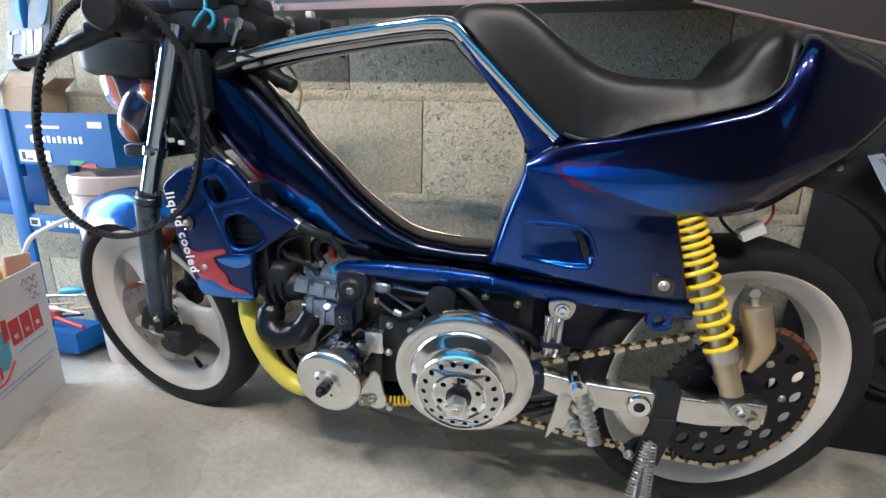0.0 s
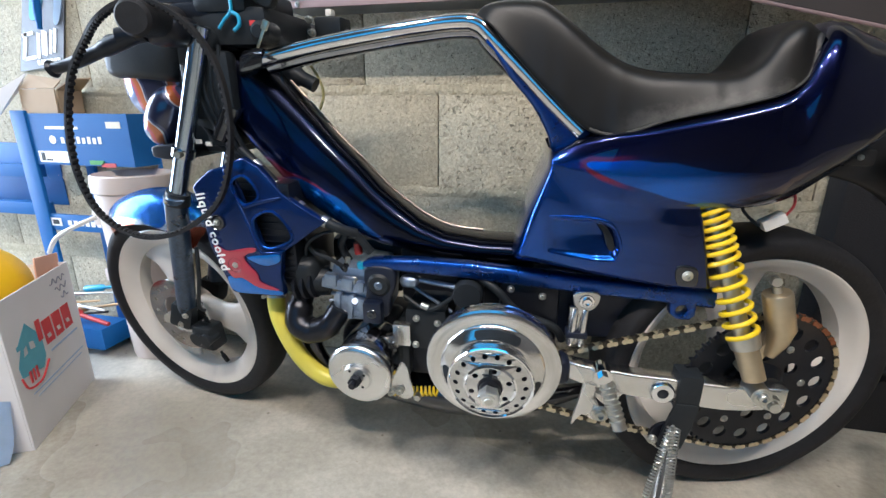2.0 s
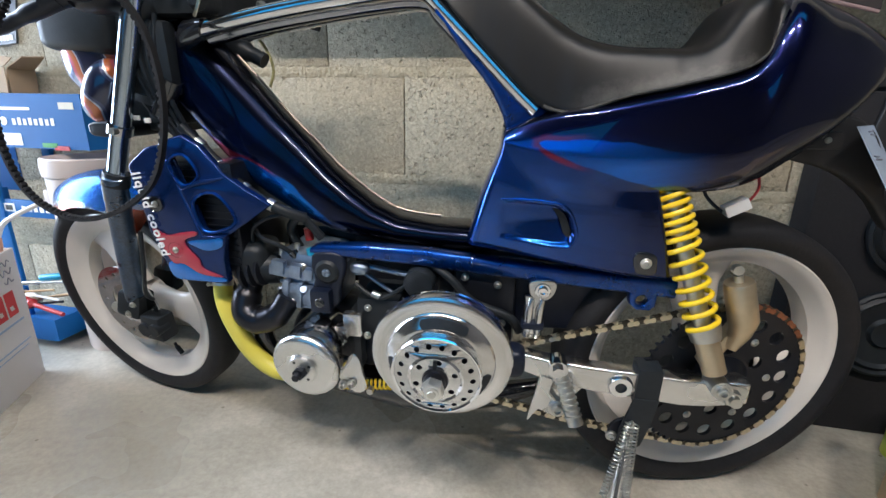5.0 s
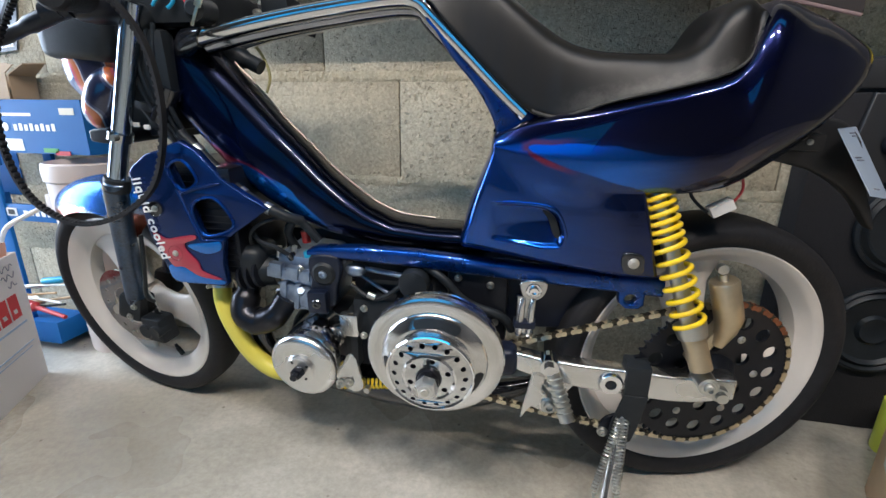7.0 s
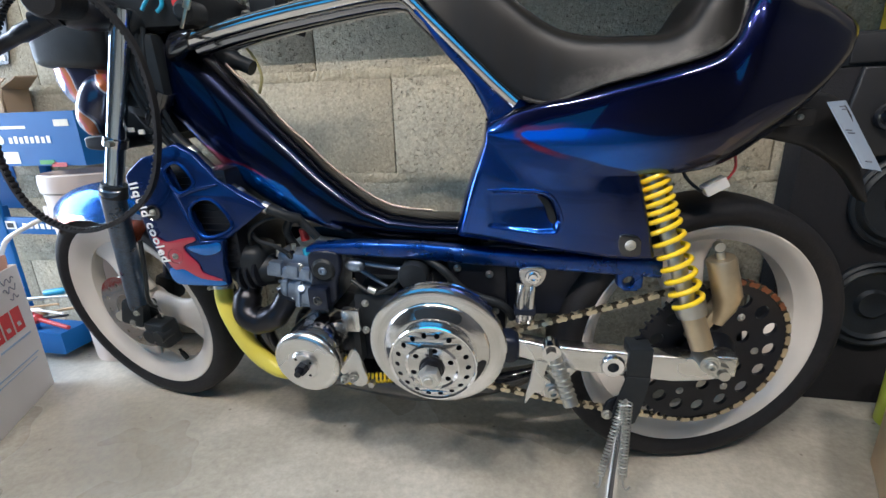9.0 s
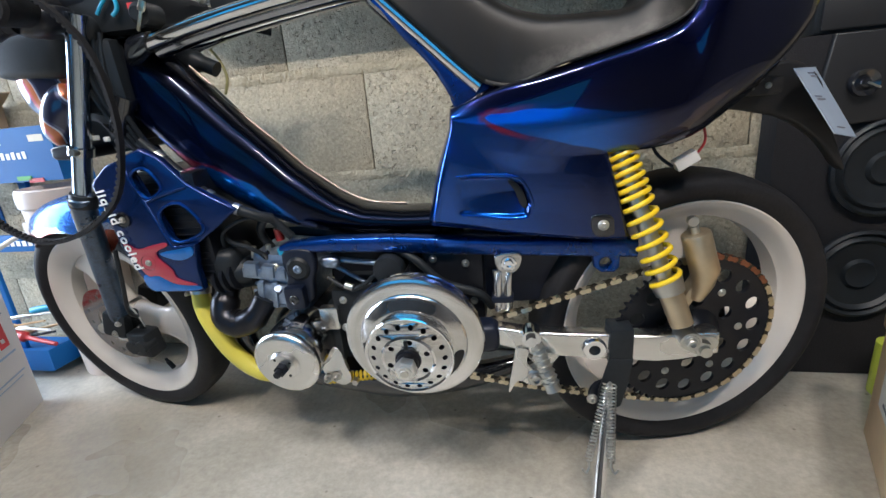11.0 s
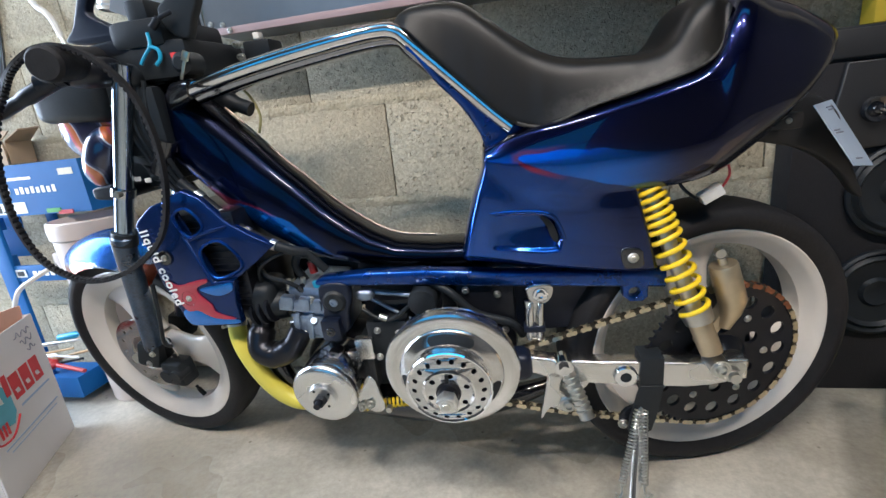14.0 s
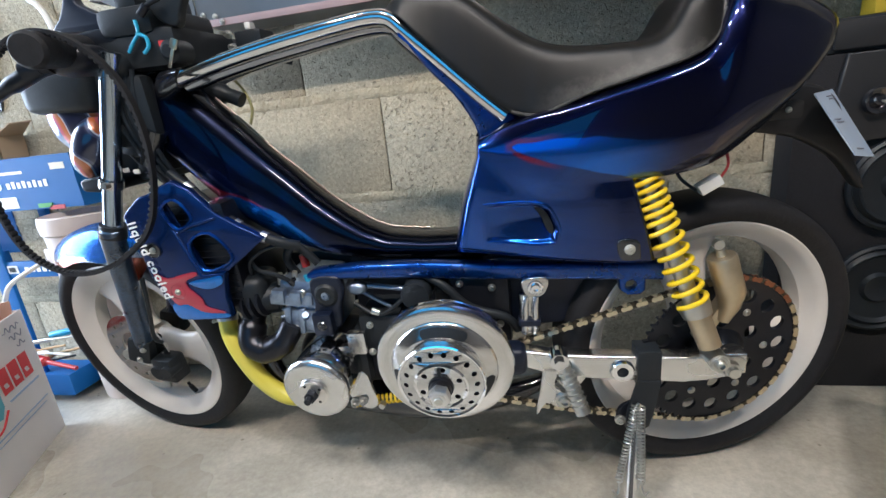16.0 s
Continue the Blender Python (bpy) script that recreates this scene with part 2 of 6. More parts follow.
def vinyl():
    """Black vinyl with a dusty, scuffed band above the hem."""
    m = mat("black_vinyl", (0.0085, 0.0075, 0.0062), 0.40, var=0.3, scale=18, bump=0.05, bscale=700, rvar=0.10, second=(0.0035, 0.0032, 0.003), spec=0.30)
    nt = m.node_tree
    b = nt.nodes["Principled BSDF"]
    tc = [n for n in nt.nodes if n.type == "TEX_COORD"][0]
    base = [n for n in nt.nodes if n.type == "MIX"][0]
    math_node, ramp = maths(nt)
    sep = nt.nodes.new("ShaderNodeSeparateXYZ")
    nt.links.new(tc.outputs["Object"], sep.inputs[0])
    scuff = nt.nodes.new("ShaderNodeTexNoise")
    scuff.inputs["Scale"].default_value, scuff.inputs["Detail"].default_value, scuff.inputs["Roughness"].default_value = 60, 8, 0.7
    nt.links.new(tc.outputs["Object"], scuff.inputs["Vector"])
    rise = math_node("SUBTRACT", sep.outputs["Z"], math_node("ADD", math_node("MULTIPLY", sep.outputs["X"], 0.22), 0.6300))
    rise = math_node("ADD", rise, math_node("MULTIPLY", math_node("SUBTRACT", scuff.outputs[0], 0.5), 0.05))
    fac = math_node("MULTIPLY", math_node("SUBTRACT", 1.0, ramp(rise, 0.0, 0.030)), ramp(sep.outputs["X"], 0.27, 0.36))
    dust = nt.nodes.new("ShaderNodeMix")
    dust.data_type = "RGBA"
    dust.inputs[7].default_value = (0.060, 0.056, 0.050, 1)
    nt.links.new(base.outputs[2], dust.inputs[6])
    nt.links.new(fac, dust.inputs[0])
    nt.links.new(dust.outputs[2], b.inputs["Base Color"])
    return m


def guard_paint():
    m = mat("mudguard_paint", (0.01, 0.09, 0.30), 0.24, 0.75, 1.0)
    nt = m.node_tree
    b = nt.nodes["Principled BSDF"]
    tc = [n for n in nt.nodes if n.type == "TEX_COORD"][0]
    sep = nt.nodes.new("ShaderNodeSeparateXYZ")
    nt.links.new(tc.outputs["Object"], sep.inputs[0])
    wob = nt.nodes.new("ShaderNodeTexNoise")
    wob.inputs["Scale"].default_value = 14
    nt.links.new(tc.outputs["Object"], wob.inputs["Vector"])
    add = nt.nodes.new("ShaderNodeMath")
    add.operation = "MULTIPLY_ADD"
    add.inputs[1].default_value = 0.06
    nt.links.new(wob.outputs[0], add.inputs[0])
    nt.links.new(sep.outputs["Z"], add.inputs[2])
    r = nt.nodes.new("ShaderNodeValToRGB")
    r.color_ramp.interpolation = "CONSTANT"
    e = r.color_ramp.elements
    e[0].position, e[0].color = 0.0, (0.50, 0.15, 0.08, 1)
    e[1].position, e[1].color = 0.262, (0.55, 0.60, 0.70, 1)
    e2 = e.new(0.275)
    e2.color = (0.010, 0.17, 0.55, 1)
    nt.links.new(add.outputs[0], r.inputs[0])
    nt.links.new(r.outputs[0], b.inputs["Base Color"])
    return m


BLOCK = concrete_block()
GUARDPAINT = guard_paint()
GUARDPAINT.node_tree.nodes["Principled BSDF"].inputs["Coat Weight"].default_value = 0.35
AIRBRUSH = airbrush()
MORTAR = mat("mortar", (0.56, 0.50, 0.37), 0.95, var=0.15, scale=160, second=(0.30, 0.27, 0.19), bump=1.0, bscale=240)
FLOOR = floor_material()
PLASTER = mat("grey_plaster", (0.11, 0.105, 0.10), 0.9, var=0.1, scale=6)
CEIL = mat("ceiling_board", (0.10, 0.10, 0.10), 0.9, var=0.08, scale=5)
BLUE = mat("deep_blue_paint", (0.0010, 0.042, 0.230), 0.28, 0.85, 0.6, var=0.25, scale=300, rvar=0.03)
SHROUDBLUE = mat("shroud_blue_paint", (0.0016, 0.020, 0.105), 0.24, 0.6, 0.35, var=0.25, scale=300, rvar=0.03)
BEAMBLUE = beam_paint()
BLUELIGHT = mat("bright_blue_paint", (0.001, 0.13, 0.46), 0.30, 0.4, 1.0, var=0.2, scale=300, rvar=0.03)
RED = mat("flame_red_paint", (0.36, 0.022, 0.045), 0.35, 0.2, 1.0, var=0.15, scale=40)
FLAME = flame_paint()
NAVY = mat("dark_navy_enamel", (0.006, 0.010, 0.024), 0.4, 0.2, var=0.3, scale=60)
CHROME = mat("polished_chrome", (0.86, 0.86, 0.87), 0.06, 1.0, var=0.03, scale=60, rvar=0.03)
TUBECHROME = mat("tube_chrome", (0.66, 0.64, 0.63), 0.07, 1.0, var=0.05, scale=60, rvar=0.03)
# darker tone stands in for the dark reflections on the lower tube
LOWCHROME = mat("dim_reflection_chrome", (0.30, 0.30, 0.32), 0.10, 1.0, var=0.1, scale=60, rvar=0.04)
DARKCHROME = mat("smoked_chrome", (0.52, 0.51, 0.50), 0.14, 1.0, var=0.1, scale=60, rvar=0.05)
FACECHROME = mat("dull_chrome", (0.60, 0.60, 0.60), 0.12, 1.0, var=0.08, scale=40, rvar=0.06)
TRIM = mat("tarnished_trim", (0.20, 0.165, 0.14), 0.34, 1.0, var=0.2, scale=50, rvar=0.06)
BLUECHROME = mat("worn_dark_chrome", (0.38, 0.45, 0.52), 0.18, 1.0, var=0.06, scale=50, rvar=0.04)
ALU = mat("machined_aluminium", (0.72, 0.71, 0.69), 0.27, 1.0, var=0.05, scale=50, rvar=0.07)
SATIN = mat("satin_polished_alloy", (0.68, 0.67, 0.66), 0.17, 1.0, var=0.05, scale=60, rvar=0.06)
SMOKE = mat("blackened_chrome", (0.035, 0.035, 0.04), 0.30, 0.9, var=0.2, scale=60, rvar=0.06)
CASTALU = mat("cast_aluminium", (0.27, 0.33, 0.42), 0.40, 0.9, var=0.35, scale=70, bump=0.35, bscale=200)
STEEL = mat("zinc_steel", (0.55, 0.54, 0.5), 0.35, 1.0, var=0.15, scale=90)
CHAINDARK = mat("oily_chain_steel", (0.07, 0.06, 0.045), 0.4, 0.8, var=0.3, scale=120)
BRASS = mat("chain_steel", (0.66, 0.58, 0.42), 0.30, 1.0, var=0.2, scale=120)
RUST = mat("rusty_steel", (0.30, 0.12, 0.06), 0.6, 0.7, var=0.3, scale=150)
BLACK = mat("black_plastic", (0.013, 0.016, 0.019), 0.45, var=0.2, scale=80, bump=0.06, spec=0.3)
GLOSSBLACK = mat("gloss_black", (0.008, 0.009, 0.012), 0.12, coat=1.0, scale=80)
BLACKMETAL = mat("black_anodised", (0.013, 0.015, 0.021), 0.36, 0.5, var=0.2, scale=90)
RUBBER = mat("tyre_rubber", (0.014, 0.014, 0.016), 0.65, var=0.3, scale=60, bump=0.2, bscale=180, spec=0.3)
LEATHER = vinyl()
WORNVINYL = mat("worn_vinyl", (0.07, 0.066, 0.06), 0.7, var=0.5, scale=90, second=(0.008, 0.008, 0.008), bump=0.3, bscale=400)
WHITE = mat("cream_white_paint", (0.66, 0.615, 0.56), 0.35, coat=0.5, var=0.05, scale=18)
YELLOW = mat("yellow_spring_paint", (0.80, 0.55, 0.015), 0.3, coat=0.6, var=0.06, scale=40)
GOLD = mat("gold_anodised", (0.52, 0.42, 0.28), 0.38, 0.85, var=0.1, scale=70)
HOSE = mat("yellow_silicone", (0.62, 0.50, 0.012), 0.38, var=0.15, scale=9, second=(0.60, 0.54, 0.12))
TANCABLE = mat("tan_cable", (0.26, 0.23, 0.09), 0.5, var=0.15, scale=30)
DUSTBLACK = mat("dusty_black_plastic", (0.020, 0.018, 0.018), 0.6, var=0.3, scale=25, second=(0.008, 0.008, 0.009), bump=0.1)
CARBON = mat("carbon_look", (0.020, 0.045, 0.085), 0.3, 0.3, 0.6, var=0.6, scale=220)
WHITEPLASTIC = mat("white_plastic", (0.72, 0.70, 0.67), 0.45, var=0.06, scale=14)
CREAM = mat("cream_plastic", (0.60, 0.525, 0.49), 0.5, var=0.06, scale=14)
CARDWHITE = mat("white_cardboard", (0.70, 0.68, 0.68), 0.8, var=0.05, scale=10, bump=0.05)
CARD = mat("brown_cardboard", (0.42, 0.31, 0.21), 0.85, var=0.1, scale=14)
CARTBLUE = mat("cart_blue_enamel", (0.007, 0.105, 0.32), 0.50, 0.0, 0.0, var=0.12, scale=12, spec=0.2)
REDPRINT = mat("red_print", (0.60, 0.045, 0.05), 0.7, scale=30)
CYANPRINT = mat("teal_print", (0.10, 0.38, 0.48), 0.7, scale=30)
GREYPRINT = mat("grey_ink", (0.22, 0.23, 0.28), 0.8, scale=30)
BLUEPRINT = mat("pale_blue_print", (0.34, 0.46, 0.62), 0.8, scale=30)
WHITEPRINT = mat("white_sticker", (0.80, 0.80, 0.80), 0.4, scale=30)
CYANPAINT = mat("cyan_sticker", (0.01, 0.30, 0.50), 0.4, scale=30)
YELLOWRUB = mat("yellow_rubber", (0.85, 0.50, 0.01), 0.4, scale=10)
FELT = mat("dark_grey_carpet", (0.009, 0.0085, 0.010), 0.95, var=0.25, scale=120, bump=0.4, bscale=350)
GREYMETAL = mat("grey_sheet_metal", (0.26, 0.265, 0.27), 0.35, 0.85, var=0.08, scale=20)
PINE = mat("pine_wood", (0.74, 0.56, 0.36), 0.6, var=0.14, scale=16)
PLATEMAT = mat("plate_reflective", (0.50, 0.60, 0.74), 0.35, coat=0.3, var=0.04, scale=20)
CAST_GREY = mat("speaker_grey_plastic", (0.012, 0.012, 0.013), 0.5, var=0.1, scale=40)
TOOLRED = mat("tool_red", (0.45, 0.03, 0.03), 0.4, scale=30)
WOODTOOL = mat("tool_wood", (0.42, 0.27, 0.13), 0.6, scale=30)
POSTER = mat("slate_poster", (0.16, 0.18, 0.21), 0.45, var=0.3, scale=14, second=(0.05, 0.055, 0.065))
BROWN = mat("dark_brown_board", (0.030, 0.023, 0.021), 0.6, var=0.2, scale=12)
# pinkish reflection along the shelf's lower edge, put into the colour
PINK = mat("pink_reflection_tint", (0.30, 0.205, 0.20), 0.5, var=0.1, scale=30)
GREEN = mat("green_sticker", (0.05, 0.30, 0.06), 0.5, scale=30)
CARDIN = mat("peach_cardboard", (0.75, 0.42, 0.30), 0.8, scale=14)


# mesh helpers
def link_mesh(name, bm, material, smooth=True, angle=35):
    me = bpy.data.meshes.new(name)
    bmesh.ops.recalc_face_normals(bm, faces=bm.faces)
    bm.to_mesh(me)
    bm.free()
    me.materials.append(material)
    if smooth:
        me.shade_smooth()
        me.set_sharp_from_angle(angle=radians(angle))
    return me


def part(name, bm, material, parent=None, label="", m=None, smooth=True, angle=35):
    me = bm if isinstance(bm, bpy.types.Mesh) else link_mesh(name, bm, material, smooth, angle)
    if isinstance(bm, bpy.types.Mesh) and not me.materials:
        me.materials.append(material)
    ob = new(name, me)
    if parent:
        ob.parent = parent
    if m is not None:
        ob.matrix_basis = m
    return tagged(ob, label=label)


def thing(name, label, category, m=None, group="", kind=""):
    ob = new(name)
    ob.empty_display_size = 0.05
    if m is not None:
        ob.matrix_basis = m
    return tagged(ob, label, category, group, kind)


def box(x0, x1, y0, y1, z0, z1, bevel=0.0, seg=2, bm=None):
    own = bmesh.new()
    bmesh.ops.create_cube(own, size=1)
    for v in own.verts:
        v.co = Vector((x0 + (v.co.x + 0.5) * (x1 - x0), y0 + (v.co.y + 0.5) * (y1 - y0), z0 + (v.co.z + 0.5) * (z1 - z0)))
    if bevel:
        bmesh.ops.bevel(own, geom=own.edges[:], offset=bevel, segments=seg, affect="EDGES", profile=0.6)
    if bm is None:
        return own
    join(bm, own)
    return bm


def join(bm, other, m=None):
    me = bpy.data.meshes.new("tmp")
    other.to_mesh(me)
    other.free()
    if m is not None:
        me.transform(m)
    bm.from_mesh(me)
    bpy.data.meshes.remove(me)
    return bm


def joined(*bms):
    out = bmesh.new()
    for b in bms:
        join(out, b)
    return out


def moved(bm, m):
    bm.transform(m)
    return bm


def smooth_path(points, closed=False, n=6):
    pts = [Vector(p) for p in points]
    out = []
    count = len(pts) if closed else len(pts) - 1
    for i in range(count):
        if closed:
            a, b, c, d = pts[i - 1], pts[i], pts[(i + 1) % len(pts)], pts[(i + 2) % len(pts)]
        else:
            a, b, c, d = pts[max(i - 1, 0)], pts[i], pts[i + 1], pts[min(i + 2, len(pts) - 1)]
        for k in range(n):
            t = k / n
            out.append(0.5 * ((2 * b) + (c - a) * t + (2 * a - 5 * b + 4 * c - d) * t * t + (3 * b - a - 3 * c + d) * t ** 3))
    if not closed:
        out.append(pts[-1])
    return out


def tube(points, radius, seg=12, closed=False, caps=True, bm=None):
    """A round tube along points; radius is one number or one for each point."""
    bm = bm or bmesh.new()
    pts = [Vector(p) for p in points]
    n = len(pts)
    rad = radius if isinstance(radius, (list, tuple)) else [radius] * n
    rings = []
    ref = None
    for i, p in enumerate(pts):
        d = (pts[(i + 1) % n] - pts[i - 1]) if closed else (pts[min(i + 1, n - 1)] - pts[max(i - 1, 0)])
        d.normalize()
        if ref is None:
            ref = d.orthogonal().normalized()
        ref = (ref - d * ref.dot(d)).normalized()
        side = d.cross(ref)
        rings.append([bm.verts.new(p + rad[i] * (math.cos(a) * ref + math.sin(a) * side)) for a in (2 * math.pi * k / seg for k in range(seg))])
    for i in range(n if closed else n - 1):
        r0, r1 = rings[i], rings[(i + 1) % n]
        off = 0
        if closed and i == n - 1:
            off = min(range(seg), key=lambda o: (r0[0].co - r1[o].co).length)
        for k in range(seg):
            bm.faces.new((r0[k], r0[(k + 1) % seg], r1[(k + 1 + off) % seg], r1[(k + off) % seg]))
    if caps and not closed:
        bm.faces.new(rings[0])
        bm.faces.new(rings[-1])
    return bm


def rod(a, b, r, seg=14, r2=None):
    return tube([a, b], [r, r if r2 is None else r2], seg)


def lathe(profile, seg=48, a0=0.0, a1=360.0, close=False):
    """profile: (radius, y) pairs turned round the y axis."""
    bm = bmesh.new()
    full = abs(a1 - a0) >= 359.9
    n = seg if full else seg + 1
    rings = []
    for k in range(n):
        a = radians(a0 + (a1 - a0) * k / seg)
        rings.append([bm.verts.new((r * math.cos(a), y, r * math.sin(a))) for r, y in profile])
    m = len(profile)
    for k in range(seg):
        r0, r1 = rings[k], rings[(k + 1) % n]
        for j in range(m if close else m - 1):
            q = [r0[j], r0[(j + 1) % m], r1[(j + 1) % m], r1[j]]
            bm.faces.new(q)
    bmesh.ops.remove_doubles(bm, verts=bm.verts[:], dist=1e-6)
    return bm


def plate(loops, y0, y1, bevel=0.0, res=2):
    """A flat part of the thickness y0..y1 with outline loops[0] and holes loops[1:], given as (x, z)."""
    cu = bpy.data.curves.new("plate", "CURVE")
    cu.dimensions, cu.fill_mode = "2D", "BOTH"
    cu.extrude = max((y1 - y0) / 2 - bevel, 0.0001)
    cu.bevel_depth, cu.bevel_resolution, cu.offset = bevel, res, -bevel
    for lp in loops:
        sp = cu.splines.new("POLY")
        sp.points.add(len(lp) - 1)
        for q, p in zip(sp.points, lp):
            q.co = (p[0], p[1], 0, 1)
        sp.use_cyclic_u = True
    ob = bpy.data.objects.new("plate", cu)
    me = bpy.data.meshes.new_from_object(ob)
    bm = bmesh.new()
    bm.from_mesh(me)
    bpy.data.objects.remove(ob)
    bpy.data.meshes.remove(me)
    bpy.data.curves.remove(cu)
    bm.transform(Matrix(((1, 0, 0, 0), (0, 0, -1, (y0 + y1) / 2), (0, 1, 0, 0), (0, 0, 0, 1))))
    bmesh.ops.remove_doubles(bm, verts=bm.verts[:], dist=1e-5)
    return bm


def loop2(points, n=5):
    return [(p.x, p.y) for p in smooth_path([(a, b, 0) for a, b in points], True, n)]


def circle(cx, cz, r, n=18):
    return [(cx + r * math.cos(2 * math.pi * k / n), cz + r * math.sin(2 * math.pi * k / n)) for k in range(n)]


def loft(sections, seg=28, power=2.6):
    """sections: centre (x, y, z), direction of the height (x, z), half height, half width; ends closed."""
    bm = bmesh.new()
    rings = []
    for (cx, cy, cz), (ux, uz), hh, hw in sections:
        u = Vector((ux, 0, uz)).normalized()
        ring = []
        for k in range(seg):
            a = 2 * math.pi * k / seg
            c, s = math.cos(a), math.sin(a)
            h = math.copysign(abs(s) ** (2 / power), s) * hh
            w = math.copysign(abs(c) ** (2 / power), c) * hw
            ring.append(bm.verts.new(Vector((cx, cy + w, cz)) + u * h))
        rings.append(ring)
    for r0, r1 in zip(rings, rings[1:]):
        for k in range(seg):
            bm.faces.new((r0[k], r0[(k + 1) % seg], r1[(k + 1) % seg], r1[k]))
    bm.faces.new(rings[0])
    bm.faces.new(rings[-1])
    return bm


def spring(a, b, radius, wire, turns, seg=10, steps=22):
    a, b = Vector(a), Vector(b)
    d = (b - a).normalized()
    u = d.orthogonal().normalized()
    v = d.cross(u)
    pts = []
    for k in range(int(turns * steps) + 1):
        f = k / (turns * steps)
        ang = 2 * math.pi * k / steps
        pts.append(a + (b - a) * f + radius * (math.cos(ang) * u + math.sin(ang) * v))
    return tube(pts, wire, seg)


def bolt(parent, at, r=0.007, depth=0.008, material=None, name="bolt", axis=(0, -1, 0)):
    d = Vector(axis).normalized()
    p = Vector(at)
    bm = lathe([(0.0, -0.45 * depth), (0.48 * r, -0.45 * depth), (0.52 * r, -depth), (0.82 * r, -depth), (0.97 * r, -0.86 * depth), (r, -0.002), (1.35 * r, -0.002), (1.5 * r, -0.001), (1.5 * r, 0.002)], 18)
    turn = Vector((0, -1, 0)).rotation_difference(d).to_matrix().to_4x4()
    return part(name, moved(bm, Matrix.Translation(p) @ turn), material or STEEL, parent, angle=25)


def words(text, size, depth, m, material, name, parent, label=""):
    cu = bpy.data.curves.new("lettering", "FONT")
    cu.body, cu.size, cu.extrude, cu.align_x, cu.offset, cu.space_character = text, size, depth, "LEFT", size * 0.02, 1.16
    ob = bpy.data.objects.new("lettering", cu)
    me = bpy.data.meshes.new_from_object(ob)
    bpy.data.objects.remove(ob)
    me.transform(m)
    me.materials.clear()
    me.materials.append(material)
    return part(name, me, material, parent, label)


# ---- setting ----
WALL = 0.36
floor = part("floor", box(-4, 3, -4.2, WALL, -0.12, 0.0), FLOOR, smooth=False)
tagged(floor, "smooth pale grey polished concrete garage floor with stains", "floor", kind="structure")
wall_north = part("wall_north", box(-4, 3, WALL + 0.006, WALL + 0.2, 0.0, 2.6), MORTAR, smooth=False)
tagged(wall_north, "rough grey concrete block wall with pale mortar joints", "wall", kind="structure")
wall_east = part("wall_east", box(2.4, 2.6, -4.0, WALL, 0.0, 2.6), PLASTER, smooth=False)
tagged(wall_east, "plain grey plastered garage side wall", "wall", kind="structure")
bm = box(-3.2, -3.0, -4.0, -0.85, 0, 2.6)
box(-3.2, -3.0, 0.28, WALL, 0, 2.6, bm=bm)
box(-3.2, -3.0, -0.85, 0.28, 2.3, 2.6, bm=bm)
tagged(part("wall_west", bm, PLASTER, smooth=False), "grey plastered garage wall with an open doorway", "wall", kind="structure")
bm = box(-3.0, 2.4, -4.0, -3.8, 0, 0.7)
box(-3.0, 2.4, -4.0, -3.8, 2.45, 2.6, bm=bm)
box(-3.0, -2.4, -4.0, -3.8, 0.7, 2.45, bm=bm)
box(0.7, 2.4, -4.0, -3.8, 0.7, 2.45, bm=bm)
tagged(part("wall_south", bm, PLASTER, smooth=False), "grey plastered garage wall with a wide window", "wall", kind="structure")
bm = box(-2.4, 0.7, -3.92, -3.88, 1.54, 1.60)
for x in (-1.64, -0.88, -0.12):
    box(x - 0.03, x + 0.03, -3.92, -3.88, 0.7, 1.54, bm=bm)
    box(x - 0.03, x + 0.03, -3.92, -3.88, 1.60, 2.45, bm=bm)
tagged(part("window_1", bm, PLASTER, smooth=False), "grey window bars of the wide garage window", "window", kind="structure")
bm = box(-3.2, 2.6, -4.0, -0.98, 2.6, 2.7)
box(-3.2, 2.6, -0.60, WALL + 0.2, 2.6, 2.7, bm=bm)
box(-3.2, -2.6, -0.98, -0.60, 2.6, 2.7, bm=bm)
box(1.9, 2.6, -0.98, -0.60, 2.6, 2.7, bm=bm)
tagged(part("ceiling", bm, CEIL, smooth=False), "plain grey garage ceiling with a long roof light", "ceiling", kind="structure")

def sky_sheet(name, colour, strength, bm, label):
    m = bpy.data.materials.new(name)
    m.use_nodes = True
    b = m.node_tree.nodes["Principled BSDF"]
    b.inputs["Base Color"].default_value = (0, 0, 0, 1)
    b.inputs["Emission Color"].default_value = (*colour, 1)
    b.inputs["Emission Strength"].default_value = strength
    tagged(part("backdrop", bm, m, smooth=False), label, "sky", kind="structure")


sky_sheet("blue_sky_glow", (0.03, 0.42, 0.85), 2.7, box(-3.4, 2.8, -1.7, 0.3, 3.1, 3.12), "clear blue sky over the roof light")
sky_sheet("window_sky_glow", (0.035, 0.40, 0.85), 1.5, box(-4.2, 2.6, -4.9, -4.88, 0.0, 4.2), "clear blue sky outside the wide window")

# ---- motorcycle ----
bike = thing("motorcycle", "blue customised moped with chrome pulleys, flame paint and white wheels", "moped",
             Matrix.Translation((0, 0.03, 0)) @ Euler((radians(3.0), 0, radians(2.9))).to_matrix().to_4x4())


